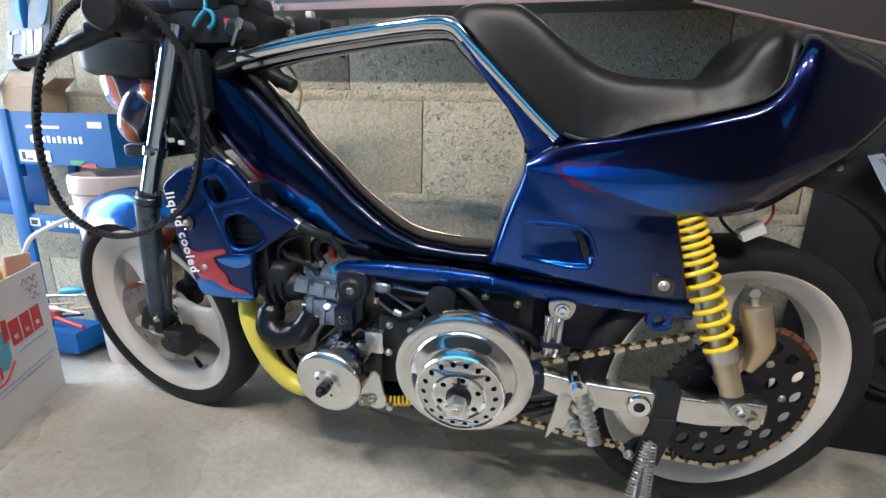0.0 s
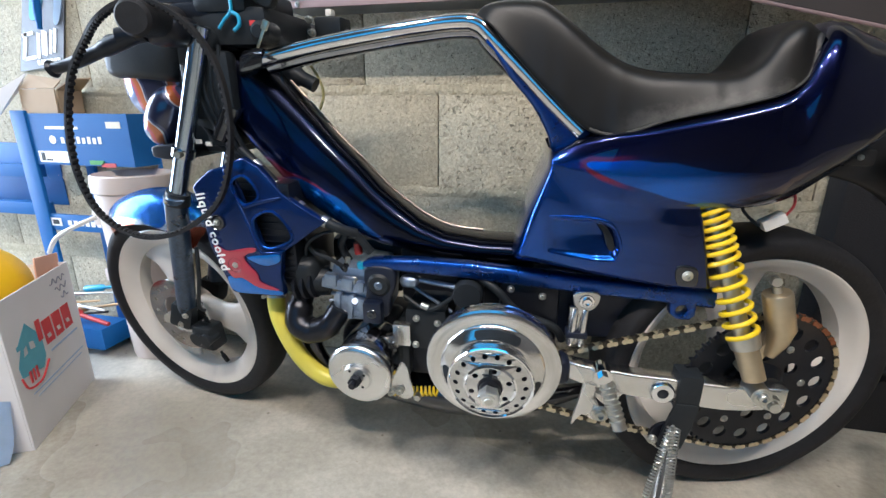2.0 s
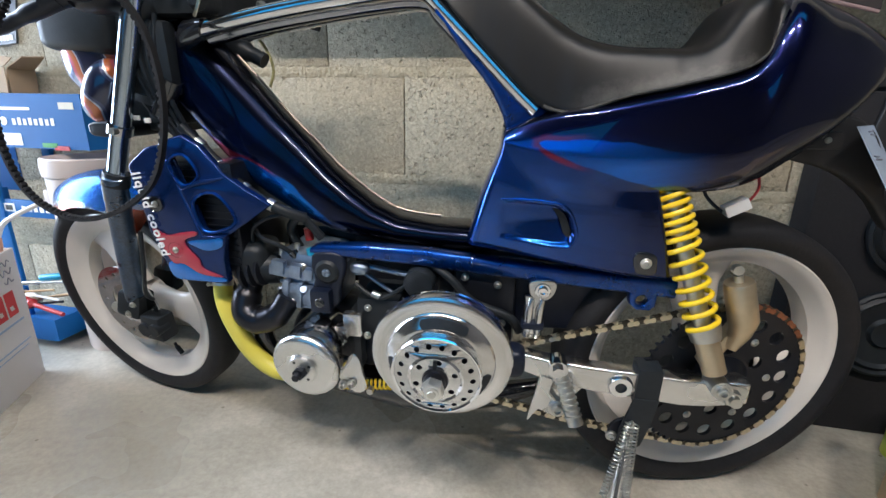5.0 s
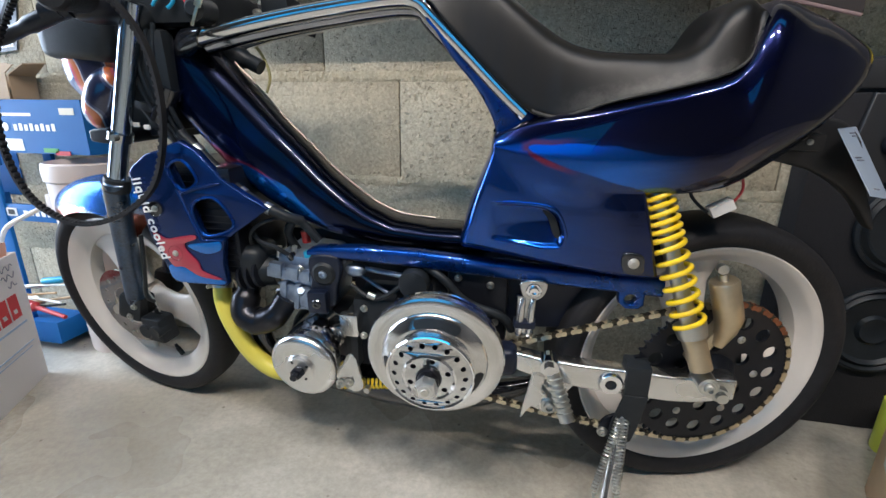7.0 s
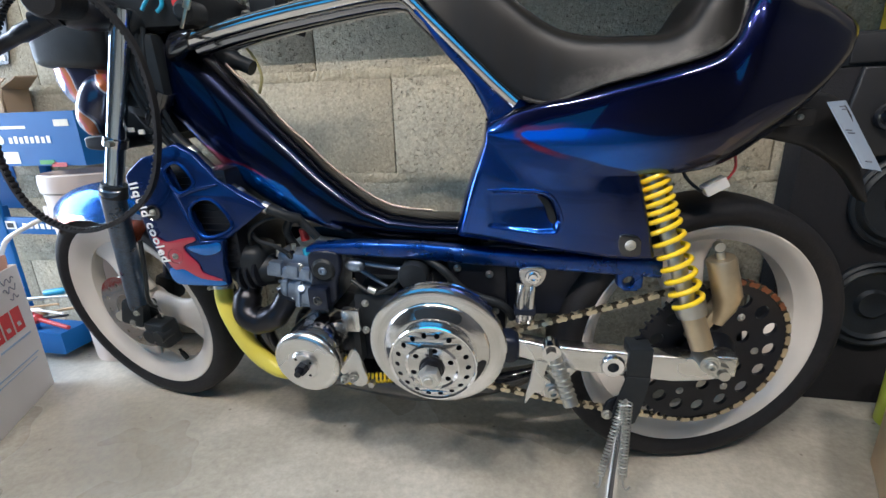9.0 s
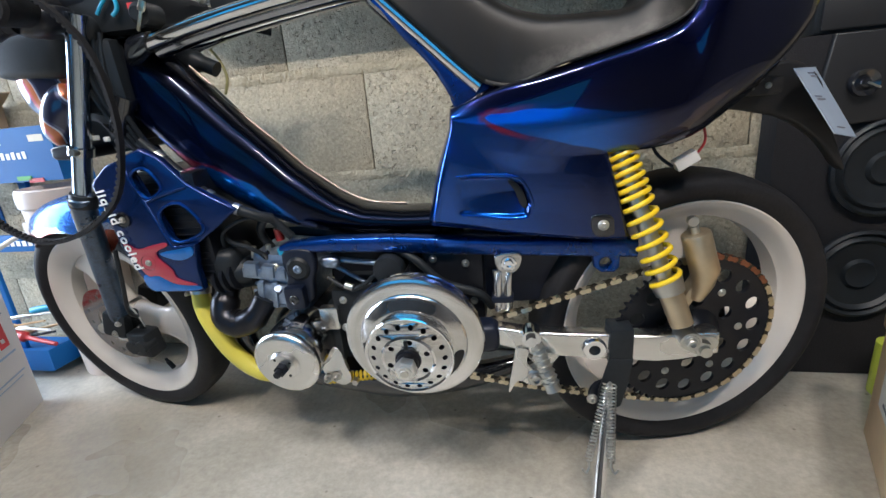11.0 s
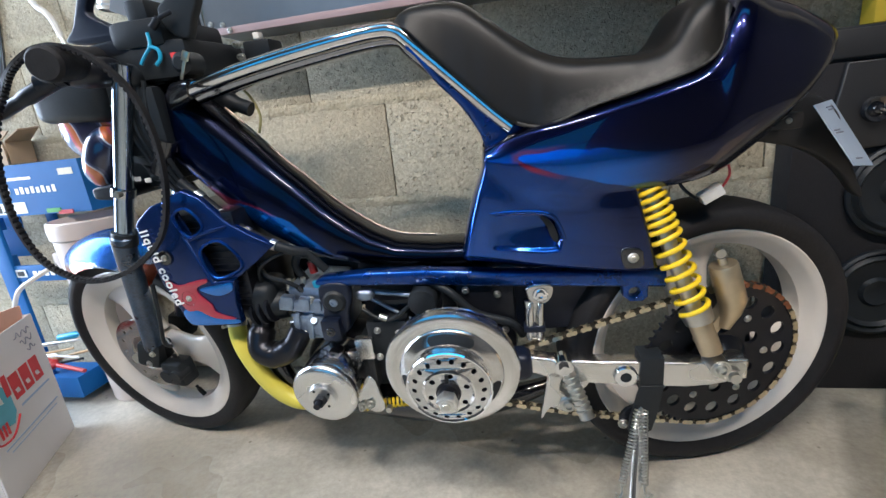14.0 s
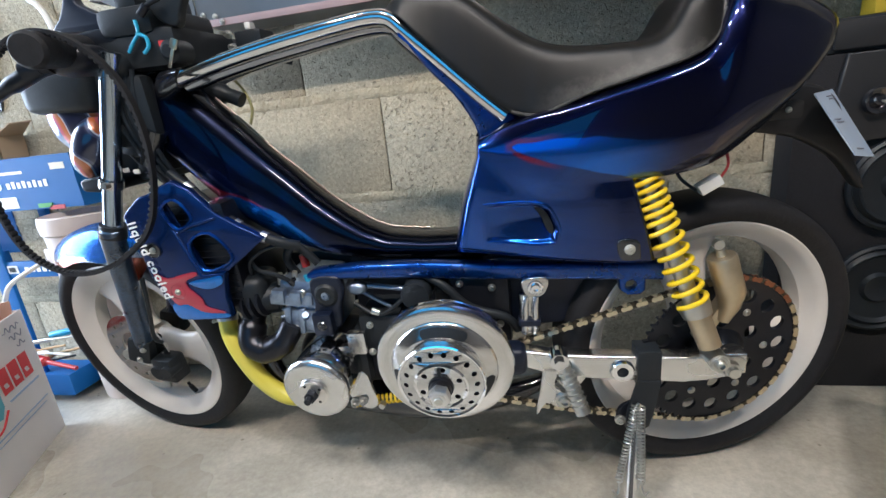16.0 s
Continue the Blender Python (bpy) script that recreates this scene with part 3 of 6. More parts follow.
def wheel(name, at, yaw, r_rim, r_tyre, half, spokes, label, lean=0.0, deep=1.0):
    """A cast three-spoke wheel, turning round its own y axis."""
    m = pose(*at, lean, 0, yaw)
    t = half
    rim_profile = [(r_rim, -t * 0.82), (r_rim + 0.004, -t * 0.90), (r_rim - 0.004, -t), (r_rim - 0.012, -t * 0.93), (r_rim - 0.026 * deep, -t * 0.80), (r_rim - 0.036 * deep, -t * 0.55),
                   (r_rim - 0.046 * deep, -t * 0.42), (r_rim - 0.048 * deep, 0), (r_rim - 0.046 * deep, t * 0.42), (r_rim - 0.026 * deep, t * 0.8), (r_rim - 0.004, t), (r_rim + 0.004, t * 0.9), (r_rim, t * 0.8)]
    rim = part(name, lathe(rim_profile, 96, close=True), WHITE, bike, label, m)
    band = r_tyre - r_rim
    prof = []
    for k in range(15):
        a = radians(-100 + 200 * k / 14)
        c, q = math.cos(a), math.sin(a)
        prof.append((r_rim + band * 0.46 + band * 0.54 * math.copysign(abs(c) ** 0.62, c), 1.20 * t * math.copysign(abs(q) ** 0.85, q)))
    prof = [(r_rim - 0.006, -t * 0.9)] + prof + [(r_rim - 0.006, t * 0.9)]
    part("tyre", lathe(prof, 120), RUBBER, rim, "black road tyre")
    for turn in spokes:
        a = radians(turn)
        own = bmesh.new()
        rows = []
        for f in (0.0, 0.2, 0.45, 0.7, 0.9, 1.0):
            r = 0.03 + (r_rim - 0.045 * deep - 0.03) * f
            w = 0.030 + 0.012 * (1 - f) + (0.055 * max(0, f - 0.62) / 0.38 if f > 0.62 else 0)
            d = t * (0.55 - 0.2 * f)
            ring = []
            for j in range(16):
                b = 2 * math.pi * j / 16
                ring.append(own.verts.new((r, -d * math.sin(b), w * math.copysign(abs(math.cos(b)) ** 0.7, math.cos(b)))))
            rows.append(ring)
        for r0, r1 in zip(rows, rows[1:]):
            for j in range(16):
                own.faces.new((r0[j], r0[(j + 1) % 16], r1[(j + 1) % 16], r1[j]))
        own.transform(Matrix.Rotation(-a, 4, "Y"))
        part("spoke", own, WHITE, rim)
    part("hub", lathe([(0.0, -t * 1.0), (0.022, -t * 1.0), (0.034, -t * 0.7), (0.04, 0), (0.034, t * 0.7), (0, t)], 32), WHITE, rim)
    # treads: shallow grooves as raised strips on the shoulder
    for k in range(36):
        a = 2 * math.pi * k / 36
        g = box(-0.003, 0.003, -t * 0.95, t * 0.95, -0.012, 0.012, 0.001, 1)
        g.transform(Matrix.Rotation(-a, 4, "Y") @ Matrix.Translation((r_tyre - 0.0105, 0, 0)) @ Matrix.Rotation(radians(28), 4, "X"))
        if k == 0:
            strips = g
        else:
            join(strips, g)
    tread = part("tread_block", strips, RUBBER, rim)
    tagged(tread, kind="stuff")
    return rim


rear_wheel = wheel("rear_wheel", (0.5745, 0.010, 0.266), 12.0, 0.224, 0.266, 0.046, (105, 225, 345), "cream white cast rear wheel with wide spokes", 1.1, 0.74)
front_wheel = wheel("front_wheel", (-0.623, 0.072, 0.253), -12.0, 0.216, 0.257, 0.036, (-8, 112, 232), "cream white three-spoke front wheel", 6.0)
part("valve", joined(rod((0, -0.01, -0.165), (0, -0.012, -0.143), 0.0055), rod((0, -0.012, -0.143), (0, -0.012, -0.133), 0.0035)), BLACK, front_wheel, m=Matrix.Rotation(radians(-22), 4, "Y"))

# brake disc, caliper
holes = [circle(0.075 * math.cos(a), 0.075 * math.sin(a), 0.005, 8) for a in (2 * math.pi * k / 14 for k in range(14))]
part("brake_disc", plate([circle(0, 0, 0.095, 64), circle(0, 0, 0.05, 32)] + holes, -0.050, -0.046), DARKCHROME, front_wheel, "drilled steel brake disc")
cal = joined(box(-0.028, 0.03, -0.075, -0.032, -0.03, 0.032, 0.008), rod((-0.012, -0.082, 0), (-0.012, -0.05, 0), 0.017), rod((0.018, -0.082, 0.004), (0.018, -0.05, 0.004), 0.015))
part("brake_caliper", cal, BLACK, front_wheel, "black front brake caliper", Matrix.Translation((0.085, 0, -0.035)))


# fork: near and far leg
def fork_leg(y, near):
    if near:
        top, mid, low = Vector((-0.381, -0.075, 0.858)), Vector((-0.497, -0.075, 0.545)), Vector((-0.600, 0.012, 0.262))
    else:
        top, mid, low = Vector((-0.418, y, 0.905)), Vector((-0.548, y, 0.545)), Vector((-0.628, y, 0.262))
    part("fork_tube", tube([top, mid], 0.0155, 24), BLUECHROME, bike, "chrome upper fork tube")
    leg = part("fork_leg", tube(smooth_path([mid + (top - mid) * 0.06, mid, low + (mid - low) * 0.06, low], n=4), [0.0205] * 10 + [0.019] * 3, 24), CARBON, bike, "dark carbon-look lower fork leg")
    part("dust_seal", tube([mid + (top - mid) * 0.02, mid + (top - mid) * 0.09], [0.0235, 0.021], 24), BLACK, leg)
    part("axle_clamp", moved(box(-0.03, 0.026, -0.024, 0.022, -0.03, 0.03, 0.009), Matrix.Translation(low) @ Matrix.Rotation(radians(16), 4, "Y")), BLACK, leg)
    return low


low = fork_leg(-0.035, True)
fork_leg(0.15, False)
bolt(bike, low + Vector((0.012, -0.022, 0.006)), 0.006, 0.006)
bolt(bike, low + Vector((-0.004, -0.022, -0.018)), 0.006, 0.006)
# axle nut
part("front_axle", rod((-0.645, 0.0, 0.25), (-0.645, 0.16, 0.25), 0.012), STEEL, bike)
# yokes
for t, name in ((0.28, "lower_yoke"), (0.94, "upper_yoke")):
    c = Vector((-0.548, 0, 0.545)).lerp(Vector((-0.418, 0, 0.905)), t)
    part(name, plate([loop2([(-0.026, -0.012), (0.035, -0.014), (0.05, 0.0), (0.035, 0.014), (-0.026, 0.012), (-0.034, 0)], 3)], -0.055, 0.165, 0.005), BLACKMETAL, bike, "", Matrix.Translation(c))
ring = part("fork_ring", tube([Vector((-0.4555, -0.076, 0.656)), Vector((-0.461, -0.076, 0.642))], 0.020, 24), DARKCHROME, bike)
part("ring_screw", rod((-0.450, -0.104, 0.648), (-0.452, -0.08, 0.648), 0.006), STEEL, ring)

# front mudguard
guard = bmesh.new()
rows = []
for i in range(25):
    a = radians(56 + (132 - 56) * i / 24)
    row = []
    for j in range(13):
        s = -1 + 2 * j / 12
        r = 0.300 - 0.062 * abs(s) ** 3.0
        taper = 1.0 - 0.45 * max(0, (i - 17) / 7) ** 2
        row.append(guard.verts.new((r * math.cos(a), 0.062 * s * taper, r * math.sin(a))))
    rows.append(row)
for r0, r1 in zip(rows, rows[1:]):
    for j in range(12):
        guard.faces.new((r0[j], r0[j + 1], r1[j + 1], r1[j]))
bmesh.ops.solidify(guard, geom=guard.faces[:], thickness=0.003)
part("front_mudguard", guard, GUARDPAINT, bike, "light blue front mudguard with orange and white flames", pose(-0.623, 0.072, 0.253, 6, 0, -12))

# headlight fairing: visor and two painted bowls
def blob(c, r, power=2.3, rot=0, lat=20, lon=30, cut=None):
    bm = bmesh.new()
    bmesh.ops.create_uvsphere(bm, u_segments=lon, v_segments=lat, radius=1)
    for v in bm.verts:
        n = v.co
        v.co = Vector([math.copysign(abs(q) ** (2 / power), q) for q in n])
        v.co = Vector((v.co.x * r[0], v.co.y * r[1], v.co.z * r[2]))
    bm.transform(Matrix.Translation(c) @ Matrix.Rotation(radians(rot), 4, "Y"))
    return bm


fairing = part("headlight_fairing", blob((-0.566, 0.070, 0.816), (0.080, 0.098, 0.042), 6, 4), BLACK, bike, "black headlight fairing with orange flame paint")
part("lower_bowl", blob((-0.566, 0.068, 0.778), (0.082, 0.085, 0.090), 2.4, 6), FLAME, fairing, "blue bowl painted with orange flames")
part("side_bowl", blob((-0.533, -0.004, 0.709), (0.037, 0.042, 0.062), 2.3, 30), FLAME, fairing, "glossy bowl with orange and pink flames")
for k in range(5):
    part("wire", tube(smooth_path([(-0.47, -0.02 + 0.02 * k, 0.80), (-0.45, -0.04 + 0.02 * k, 0.74), (-0.43, -0.03 + 0.018 * k, 0.68), (-0.40, 0.0 + 0.01 * k, 0.62)], n=5), 0.006, 8), BLACK, bike)
part("steering_block", joined(box(-0.50, -0.39, -0.005, 0.11, 0.64, 0.84, 0.012), box(-0.44, -0.375, -0.03, 0.12, 0.655, 0.80, 0.01)), BLACK, bike)
# instrument mass, switches, key
dash = part("instrument_pod", box(-0.44, -0.275, -0.055, 0.13, 0.828, 0.890, 0.014), BLACK, bike, "black instrument pod with cyan stickers")
part("dial_housing", box(-0.405, -0.305, -0.06, 0.12, 0.878, 0.925, 0.016), BLACK, dash)
part("screen_mount", box(-0.37, -0.33, -0.05, 0.10, 0.915, 0.955, 0.01), BLACK, dash)
part("ignition_lock", lathe([(0, -0.075), (0.010, -0.075), (0.013, -0.072), (0.017, -0.068), (0.018, -0.05), (0.018, -0.03)], 28), BLACK, dash, m=Matrix.Translation((-0.280, 0, 0.848)))
part("switch_knob", lathe([(0, -0.076), (0.012, -0.076), (0.019, -0.070), (0.022, -0.06), (0.022, -0.03)], 28), BLACK, dash, m=Matrix.Translation((-0.388, 0, 0.838)))
part("cable_nut", joined(rod((-0.315, -0.066, 0.905), (-0.300, -0.066, 0.917), 0.006), rod((-0.300, -0.066, 0.917), (-0.280, -0.06, 0.925), 0.0035)), BLACKMETAL, dash)
part("sticker", tube(smooth_path([(-0.330, -0.062, 0.900), (-0.331, -0.062, 0.881), (-0.345, -0.062, 0.868), (-0.357, -0.062, 0.855)], n=5), 0.0028, 8), CYANPAINT, dash)
part("sticker", tube(smooth_path([(-0.334, -0.062, 0.880), (-0.320, -0.062, 0.874), (-0.319, -0.062, 0.860), (-0.330, -0.062, 0.851)], n=5), 0.0032, 8), CYANPAINT, dash)
part("ignition_key", moved(joined(box(-0.0022, 0.0022, -0.078, -0.075, -0.022, 0.012, 0.0008), box(-0.0055, 0.0055, -0.079, -0.074, 0.008, 0.024, 0.002)), Matrix.Translation((-0.272, 0, 0.842)) @ Matrix.Rotation(radians(28), 4, "Y")), BRASS, dash, "small brass ignition key")
part("red_mark", box(-0.300, -0.290, -0.0625, -0.0605, 0.858, 0.866), REDPRINT, dash)
visor = plate([loop2([(-0.52, 0.91), (-0.50, 0.935), (-0.47, 0.985), (-0.43, 1.05), (-0.44, 0.99), (-0.465, 0.955), (-0.44, 0.935), (-0.40, 0.918), (-0.34, 0.925), (-0.34, 0.895), (-0.43, 0.90)], 4)], -0.02, 0.0, 0.004)
part("windscreen_rim", visor, NAVY, bike, "dark blue windscreen edge")
part("screen_wing", plate([loop2([(-0.30, 0.90), (-0.31, 0.935), (-0.27, 0.955), (-0.245, 0.965), (-0.235, 0.945), (-0.255, 0.91), (-0.27, 0.885)], 4)], -0.05, -0.03, 0.004), BLACK, bike)
# handlebar, grips, levers, master cylinder
part("handlebar", tube(smooth_path([(-0.425, -0.08, 0.862), (-0.43, -0.04, 0.868), (-0.40, 0.06, 0.88), (-0.34, 0.14, 0.885), (-0.29, 0.155, 0.875)], n=6), 0.011, 16), BLACKMETAL, bike)
part("grip", tube([(-0.402, -0.196, 0.855), (-0.404, -0.190, 0.8555), (-0.423, -0.125, 0.862), (-0.443, -0.055, 0.869)], [0.021, 0.0255, 0.0255, 0.024], 28), RUBBER, bike, "black rubber handlebar grip")
part("lever_perch", joined(blob((-0.43, -0.085, 0.850), (0.04, 0.04, 0.024), 3), rod((-0.45, -0.12, 0.845), (-0.49, -0.13, 0.838), 0.014)), BLACKMETAL, bike)
part("lever", tube(smooth_path([(-0.462, -0.125, 0.842), (-0.52, -0.13, 0.822), (-0.58, -0.13, 0.803), (-0.632, -0.13, 0.792)], n=6), [0.013] * 7 + [0.0105] * 6 + [0.0095] * 5 + [0.0145], 16), BLACKMETAL, bike, "black hand lever with a ball end")
part("grip", tube([(-0.30, 0.15, 0.877), (-0.255, 0.165, 0.861), (-0.195, 0.20, 0.842)], [0.012, 0.014, 0.014], 20), RUBBER, bike)
part("lever", tube(smooth_path([(-0.335, 0.14, 0.852), (-0.315, 0.14, 0.838), (-0.292, 0.145, 0.828), (-0.278, 0.15, 0.823)], n=5), 0.0062, 12), BLACKMETAL, bike)
master = part("brake_reservoir", joined(box(-0.26, -0.205, 0.10, 0.16, 0.855, 0.892, 0.006), rod((-0.30, 0.1, 0.86), (-0.20, 0.13, 0.86), 0.012)), BLACK, bike)
for p in ((-0.262, 0.085, 0.885), (-0.258, 0.085, 0.862), (-0.262, 0.085, 0.84)):
    bolt(master, p, 0.005, 0.012)
part("reservoir_cap", box(-0.235, -0.222, 0.10, 0.12, 0.892, 0.905, 0.003), WHITEPLASTIC, master)
part("brake_cable", tube(smooth_path([(-0.30, 0.06, 0.83), (-0.26, 0.07, 0.80), (-0.235, 0.06, 0.755), (-0.24, 0.05, 0.72)], n=6), 0.0028, 8), TANCABLE, bike)
part("cable_boot", tube(smooth_path([(-0.31, 0.05, 0.79), (-0.27, 0.05, 0.777), (-0.245, 0.05, 0.765)], n=4), [0.02] * 4 + [0.014] * 5, 14), BLACK, bike)

# frame beam, tapering from the steering head to the footwell
beam_rows = [((-0.415, 0.005, 0.815), (0.70, 0.72), 0.030, 0.02), ((-0.405, 0.005, 0.805), (0.70, 0.72), 0.050, 0.036), ((-0.385, 0.005, 0.785), (0.70, 0.72), 0.062, 0.044), ((-0.355, 0.005, 0.755), (0.70, 0.72), 0.066, 0.048), ((-0.33, 0.005, 0.728), (0.70, 0.72), 0.066, 0.05), ((-0.285, 0.005, 0.678), (0.70, 0.72), 0.067, 0.05), ((-0.235, 0.0, 0.625), (0.69, 0.72), 0.067, 0.05),
             ((-0.185, 0.0, 0.58), (0.66, 0.75), 0.064, 0.05), ((-0.135, 0.0, 0.541), (0.62, 0.78), 0.055, 0.05), ((-0.085, 0.0, 0.512), (0.52, 0.85), 0.046, 0.05),
             ((-0.035, 0.0, 0.492), (0.36, 0.93), 0.034, 0.05), ((0.02, 0.0, 0.478), (0.12, 0.99), 0.026, 0.05), ((0.09, 0.0, 0.473), (0.0, 1.0), 0.023, 0.05), ((0.20, 0.0, 0.472), (0, 1), 0.022, 0.05)]
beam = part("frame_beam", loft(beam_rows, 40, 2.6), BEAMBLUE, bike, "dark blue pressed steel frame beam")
edge = [Vector((c[0] + u[0] * (hh * 0.95 + 0.001), c[1] + hw * 0.52, c[2] + u[1] * (hh * 0.95 + 0.001))) for c, u, hh, hw in beam_rows[4:-1]]
part("chrome_trim", tube(smooth_path(edge, n=4), 0.0024, 10), TRIM, beam, "thin tarnished chrome trim")
part("head_cover", box(-0.432, -0.350, -0.064, -0.030, 0.705, 0.822, 0.012), BLACK, bike)
part("steering_head", tube([(-0.405, 0.005, 0.68), (-0.37, 0.005, 0.83)], 0.034, 24), BLACK, bike)
part("junction_box", moved(box(-0.032, 0.032, -0.03, 0.03, -0.045, 0.04, 0.006), Matrix.Translation((-0.418, -0.02, 0.735)) @ Matrix.Rotation(radians(18), 4, "Y")), BLACK, bike, "black electrical junction box")
part("ignition_coil", moved(rod((0, -0.03, -0.03), (0, -0.03, 0.035), 0.017), Matrix.Translation((-0.375, -0.025, 0.70)) @ Matrix.Rotation(radians(30), 4, "Y")), GLOSSBLACK, bike)
for k in range(4):
    part("lead", tube(smooth_path([(-0.40 + 0.012 * k, -0.06, 0.83), (-0.415 + 0.014 * k, -0.065, 0.76), (-0.395 + 0.012 * k, -0.06, 0.69), (-0.37 + 0.01 * k, -0.05, 0.635)], n=5), 0.0042, 8), BLACK, bike)
for x, z in ((-0.432, 0.668), (-0.412, 0.664)):
    part("white_tab", box(x - 0.006, x + 0.006, -0.066, -0.062, z - 0.004, z + 0.004, 0.001, 1), WHITEPLASTIC, bike)
part("tube_clamp", loft([((-0.335, -0.035, 0.80), (0.3, 1), 0.024, 0.018), ((-0.305, -0.045, 0.805), (0.2, 1), 0.021, 0.018), ((-0.283, -0.055, 0.808), (0.2, 1), 0.016, 0.016)], 16), GLOSSBLACK, bike)


# painted flame shapes, lying on the shroud
def flank(points, y, material, name, parent, label=""):
    return part(name, plate([loop2(points, 4)], y - 0.0015, y + 0.0015, 0.0007, 1), material, parent, label)


# double chrome tube over the tank space
path = [(-0.292, -0.055, 0.806), (-0.20, -0.056, 0.824), (-0.10, -0.056, 0.8395), (-0.01, -0.056, 0.8505), (0.045, -0.056, 0.855), (0.078, -0.056, 0.851), (0.105, -0.057, 0.828), (0.165, -0.062, 0.770), (0.212, -0.068, 0.7245), (0.248, -0.075, 0.692)]
part("top_tube", tube(smooth_path(path, n=6), 0.0125, 20), TUBECHROME, bike, "polished chrome top frame tube")
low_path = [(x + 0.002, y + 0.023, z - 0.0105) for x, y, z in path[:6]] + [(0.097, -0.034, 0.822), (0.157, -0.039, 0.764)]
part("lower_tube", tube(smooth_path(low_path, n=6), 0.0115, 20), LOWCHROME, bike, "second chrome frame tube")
part("top_tube", tube(smooth_path([(x, 0.055, z) for x, y, z in path], n=6), 0.0125, 16), CHROME, bike)
part("gusset", plate([loop2([(0.092, 0.834), (0.130, 0.776), (0.168, 0.733), (0.197, 0.684), (0.207, 0.648), (0.23, 0.648), (0.268, 0.692), (0.225, 0.712), (0.160, 0.768), (0.112, 0.818)], 3)], -0.068, -0.032, 0.008), BLUE, bike, "dark blue frame gusset")

# lower blue beam
part("lower_beam", loft([((x, -0.088, (a + b) / 2), (0, 1), (a - b) / 2, 0.0145) for x, a, b in ((-0.116, 0.463, 0.453), (-0.10, 0.470, 0.450), (-0.02, 0.474, 0.446), (0.085, 0.472, 0.441), (0.16, 0.466, 0.435), (0.28, 0.458, 0.428), (0.40, 0.452, 0.421), (0.478, 0.449, 0.416))], 28, 3.2), BLUE, bike, "blue lower side rail")
part("rail_bracket", plate([[(0.408, 0.440), (0.452, 0.438), (0.452, 0.402), (0.444, 0.394), (0.424, 0.394), (0.412, 0.404)], circle(0.430, 0.411, 0.0085)], -0.102, -0.082, 0.004), BLUE, bike)

# tail and side panel: one pressed shell, the same on both sides
def curve(points, x):
    """A smooth line through (x, z) points."""
    if x <= points[0][0]:
        return points[0][1]
    for k in range(len(points) - 1):
        (x0, z0), (x1, z1) = points[k], points[k + 1]
        if x <= x1:
            before, after = points[max(k - 1, 0)], points[min(k + 2, len(points) - 1)]
            m0 = (z1 - before[1]) / (x1 - before[0])
            m1 = (after[1] - z0) / (after[0] - x0)
            h = x1 - x0
            t = (x - x0) / h
            return (2 * t ** 3 - 3 * t * t + 1) * z0 + (t ** 3 - 2 * t * t + t) * h * m0 + (3 * t * t - 2 * t ** 3) * z1 + (t ** 3 - t * t) * h * m1
    return points[-1][1]


def ease(v, lo, hi):
    t = min(max((v - lo) / (hi - lo), 0.0), 1.0)
    return t * t * (3 - 2 * t)


TAIL_TOP = [(0.205, 0.668), (0.245, 0.684), (0.283, 0.695), (0.33, 0.703), (0.40, 0.719), (0.476, 0.738), (0.512, 0.751), (0.530, 0.772), (0.543, 0.808), (0.560, 0.838), (0.585, 0.846), (0.62, 0.836), (0.66, 0.818), (0.70, 0.794)]
TAIL_LOW = [(0.205, 0.640), (0.25, 0.612), (0.30, 0.598), (0.36, 0.590), (0.416, 0.588), (0.456, 0.587), (0.512, 0.592), (0.553, 0.604), (0.594, 0.631), (0.63, 0.658), (0.665, 0.692), (0.70, 0.738)]
TAIL_WIDE = [(0.205, 0.1200), (0.25, 0.1215), (0.30, 0.1245), (0.37, 0.128), (0.44, 0.130), (0.50, 0.129), (0.55, 0.126), (0.60, 0.117), (0.65, 0.100), (0.685, 0.078), (0.70, 0.060)]
PANEL_LOW = [(0.168, 0.488), (0.23, 0.480), (0.317, 0.466), (0.404, 0.455), (0.462, 0.451)]
SCOOP = [(0.204, 0.567), (0.240, 0.567), (0.285, 0.563), (0.304, 0.551), (0.316, 0.518), (0.309, 0.499), (0.283, 0.498), (0.203, 0.508)]


def scoop_depth(x, z):
    """How far the air scoop sinks into the panel: deepest towards its rear slot."""
    near, inside = 1.0, False
    n = len(SCOOP)
    for k in range(n):
        (x0, z0), (x1, z1) = SCOOP[k], SCOOP[(k + 1) % n]
        if (z0 > z) != (z1 > z) and x < x0 + (z - z0) * (x1 - x0) / (z1 - z0):
            inside = not inside
        f = min(max(((x - x0) * (x1 - x0) + (z - z0) * (z1 - z0)) / ((x1 - x0) ** 2 + (z1 - z0) ** 2), 0), 1)
        near = min(near, math.hypot(x - x0 - f * (x1 - x0), z - z0 - f * (z1 - z0)))
    if not inside:
        return 0.0
    return ease(near, 0.0, 0.0065) * (0.005 + 0.014 * ease(x, 0.205, 0.305)) * (0.45 + 0.55 * ease(z, 0.500, 0.540))


COLS, UP, DOWN = 150, 44, 60
X0, X1, XPANEL = 0.205, 0.70, 0.425


def tail_side(x, t):
    """Half width of the tail at x, t from its lower edge (0) to its top (1)."""
    wide = curve(TAIL_WIDE, x)
    under = 0.16 * ease(x, 0.30, 0.47) + 0.16 * ease(x, 0.46, 0.60)
    g = 1.0
    if t < 0.36:
        g -= under * ((0.36 - t) / 0.36) ** 2.4
    else:
        g -= 0.13 * ((t - 0.36) / 0.64) ** 1.7
    seat_part = g - 0.10 * max(0.0, (t - 0.90) / 0.10) ** 2
    over = max(0.0, (t - 0.45) / 0.55)
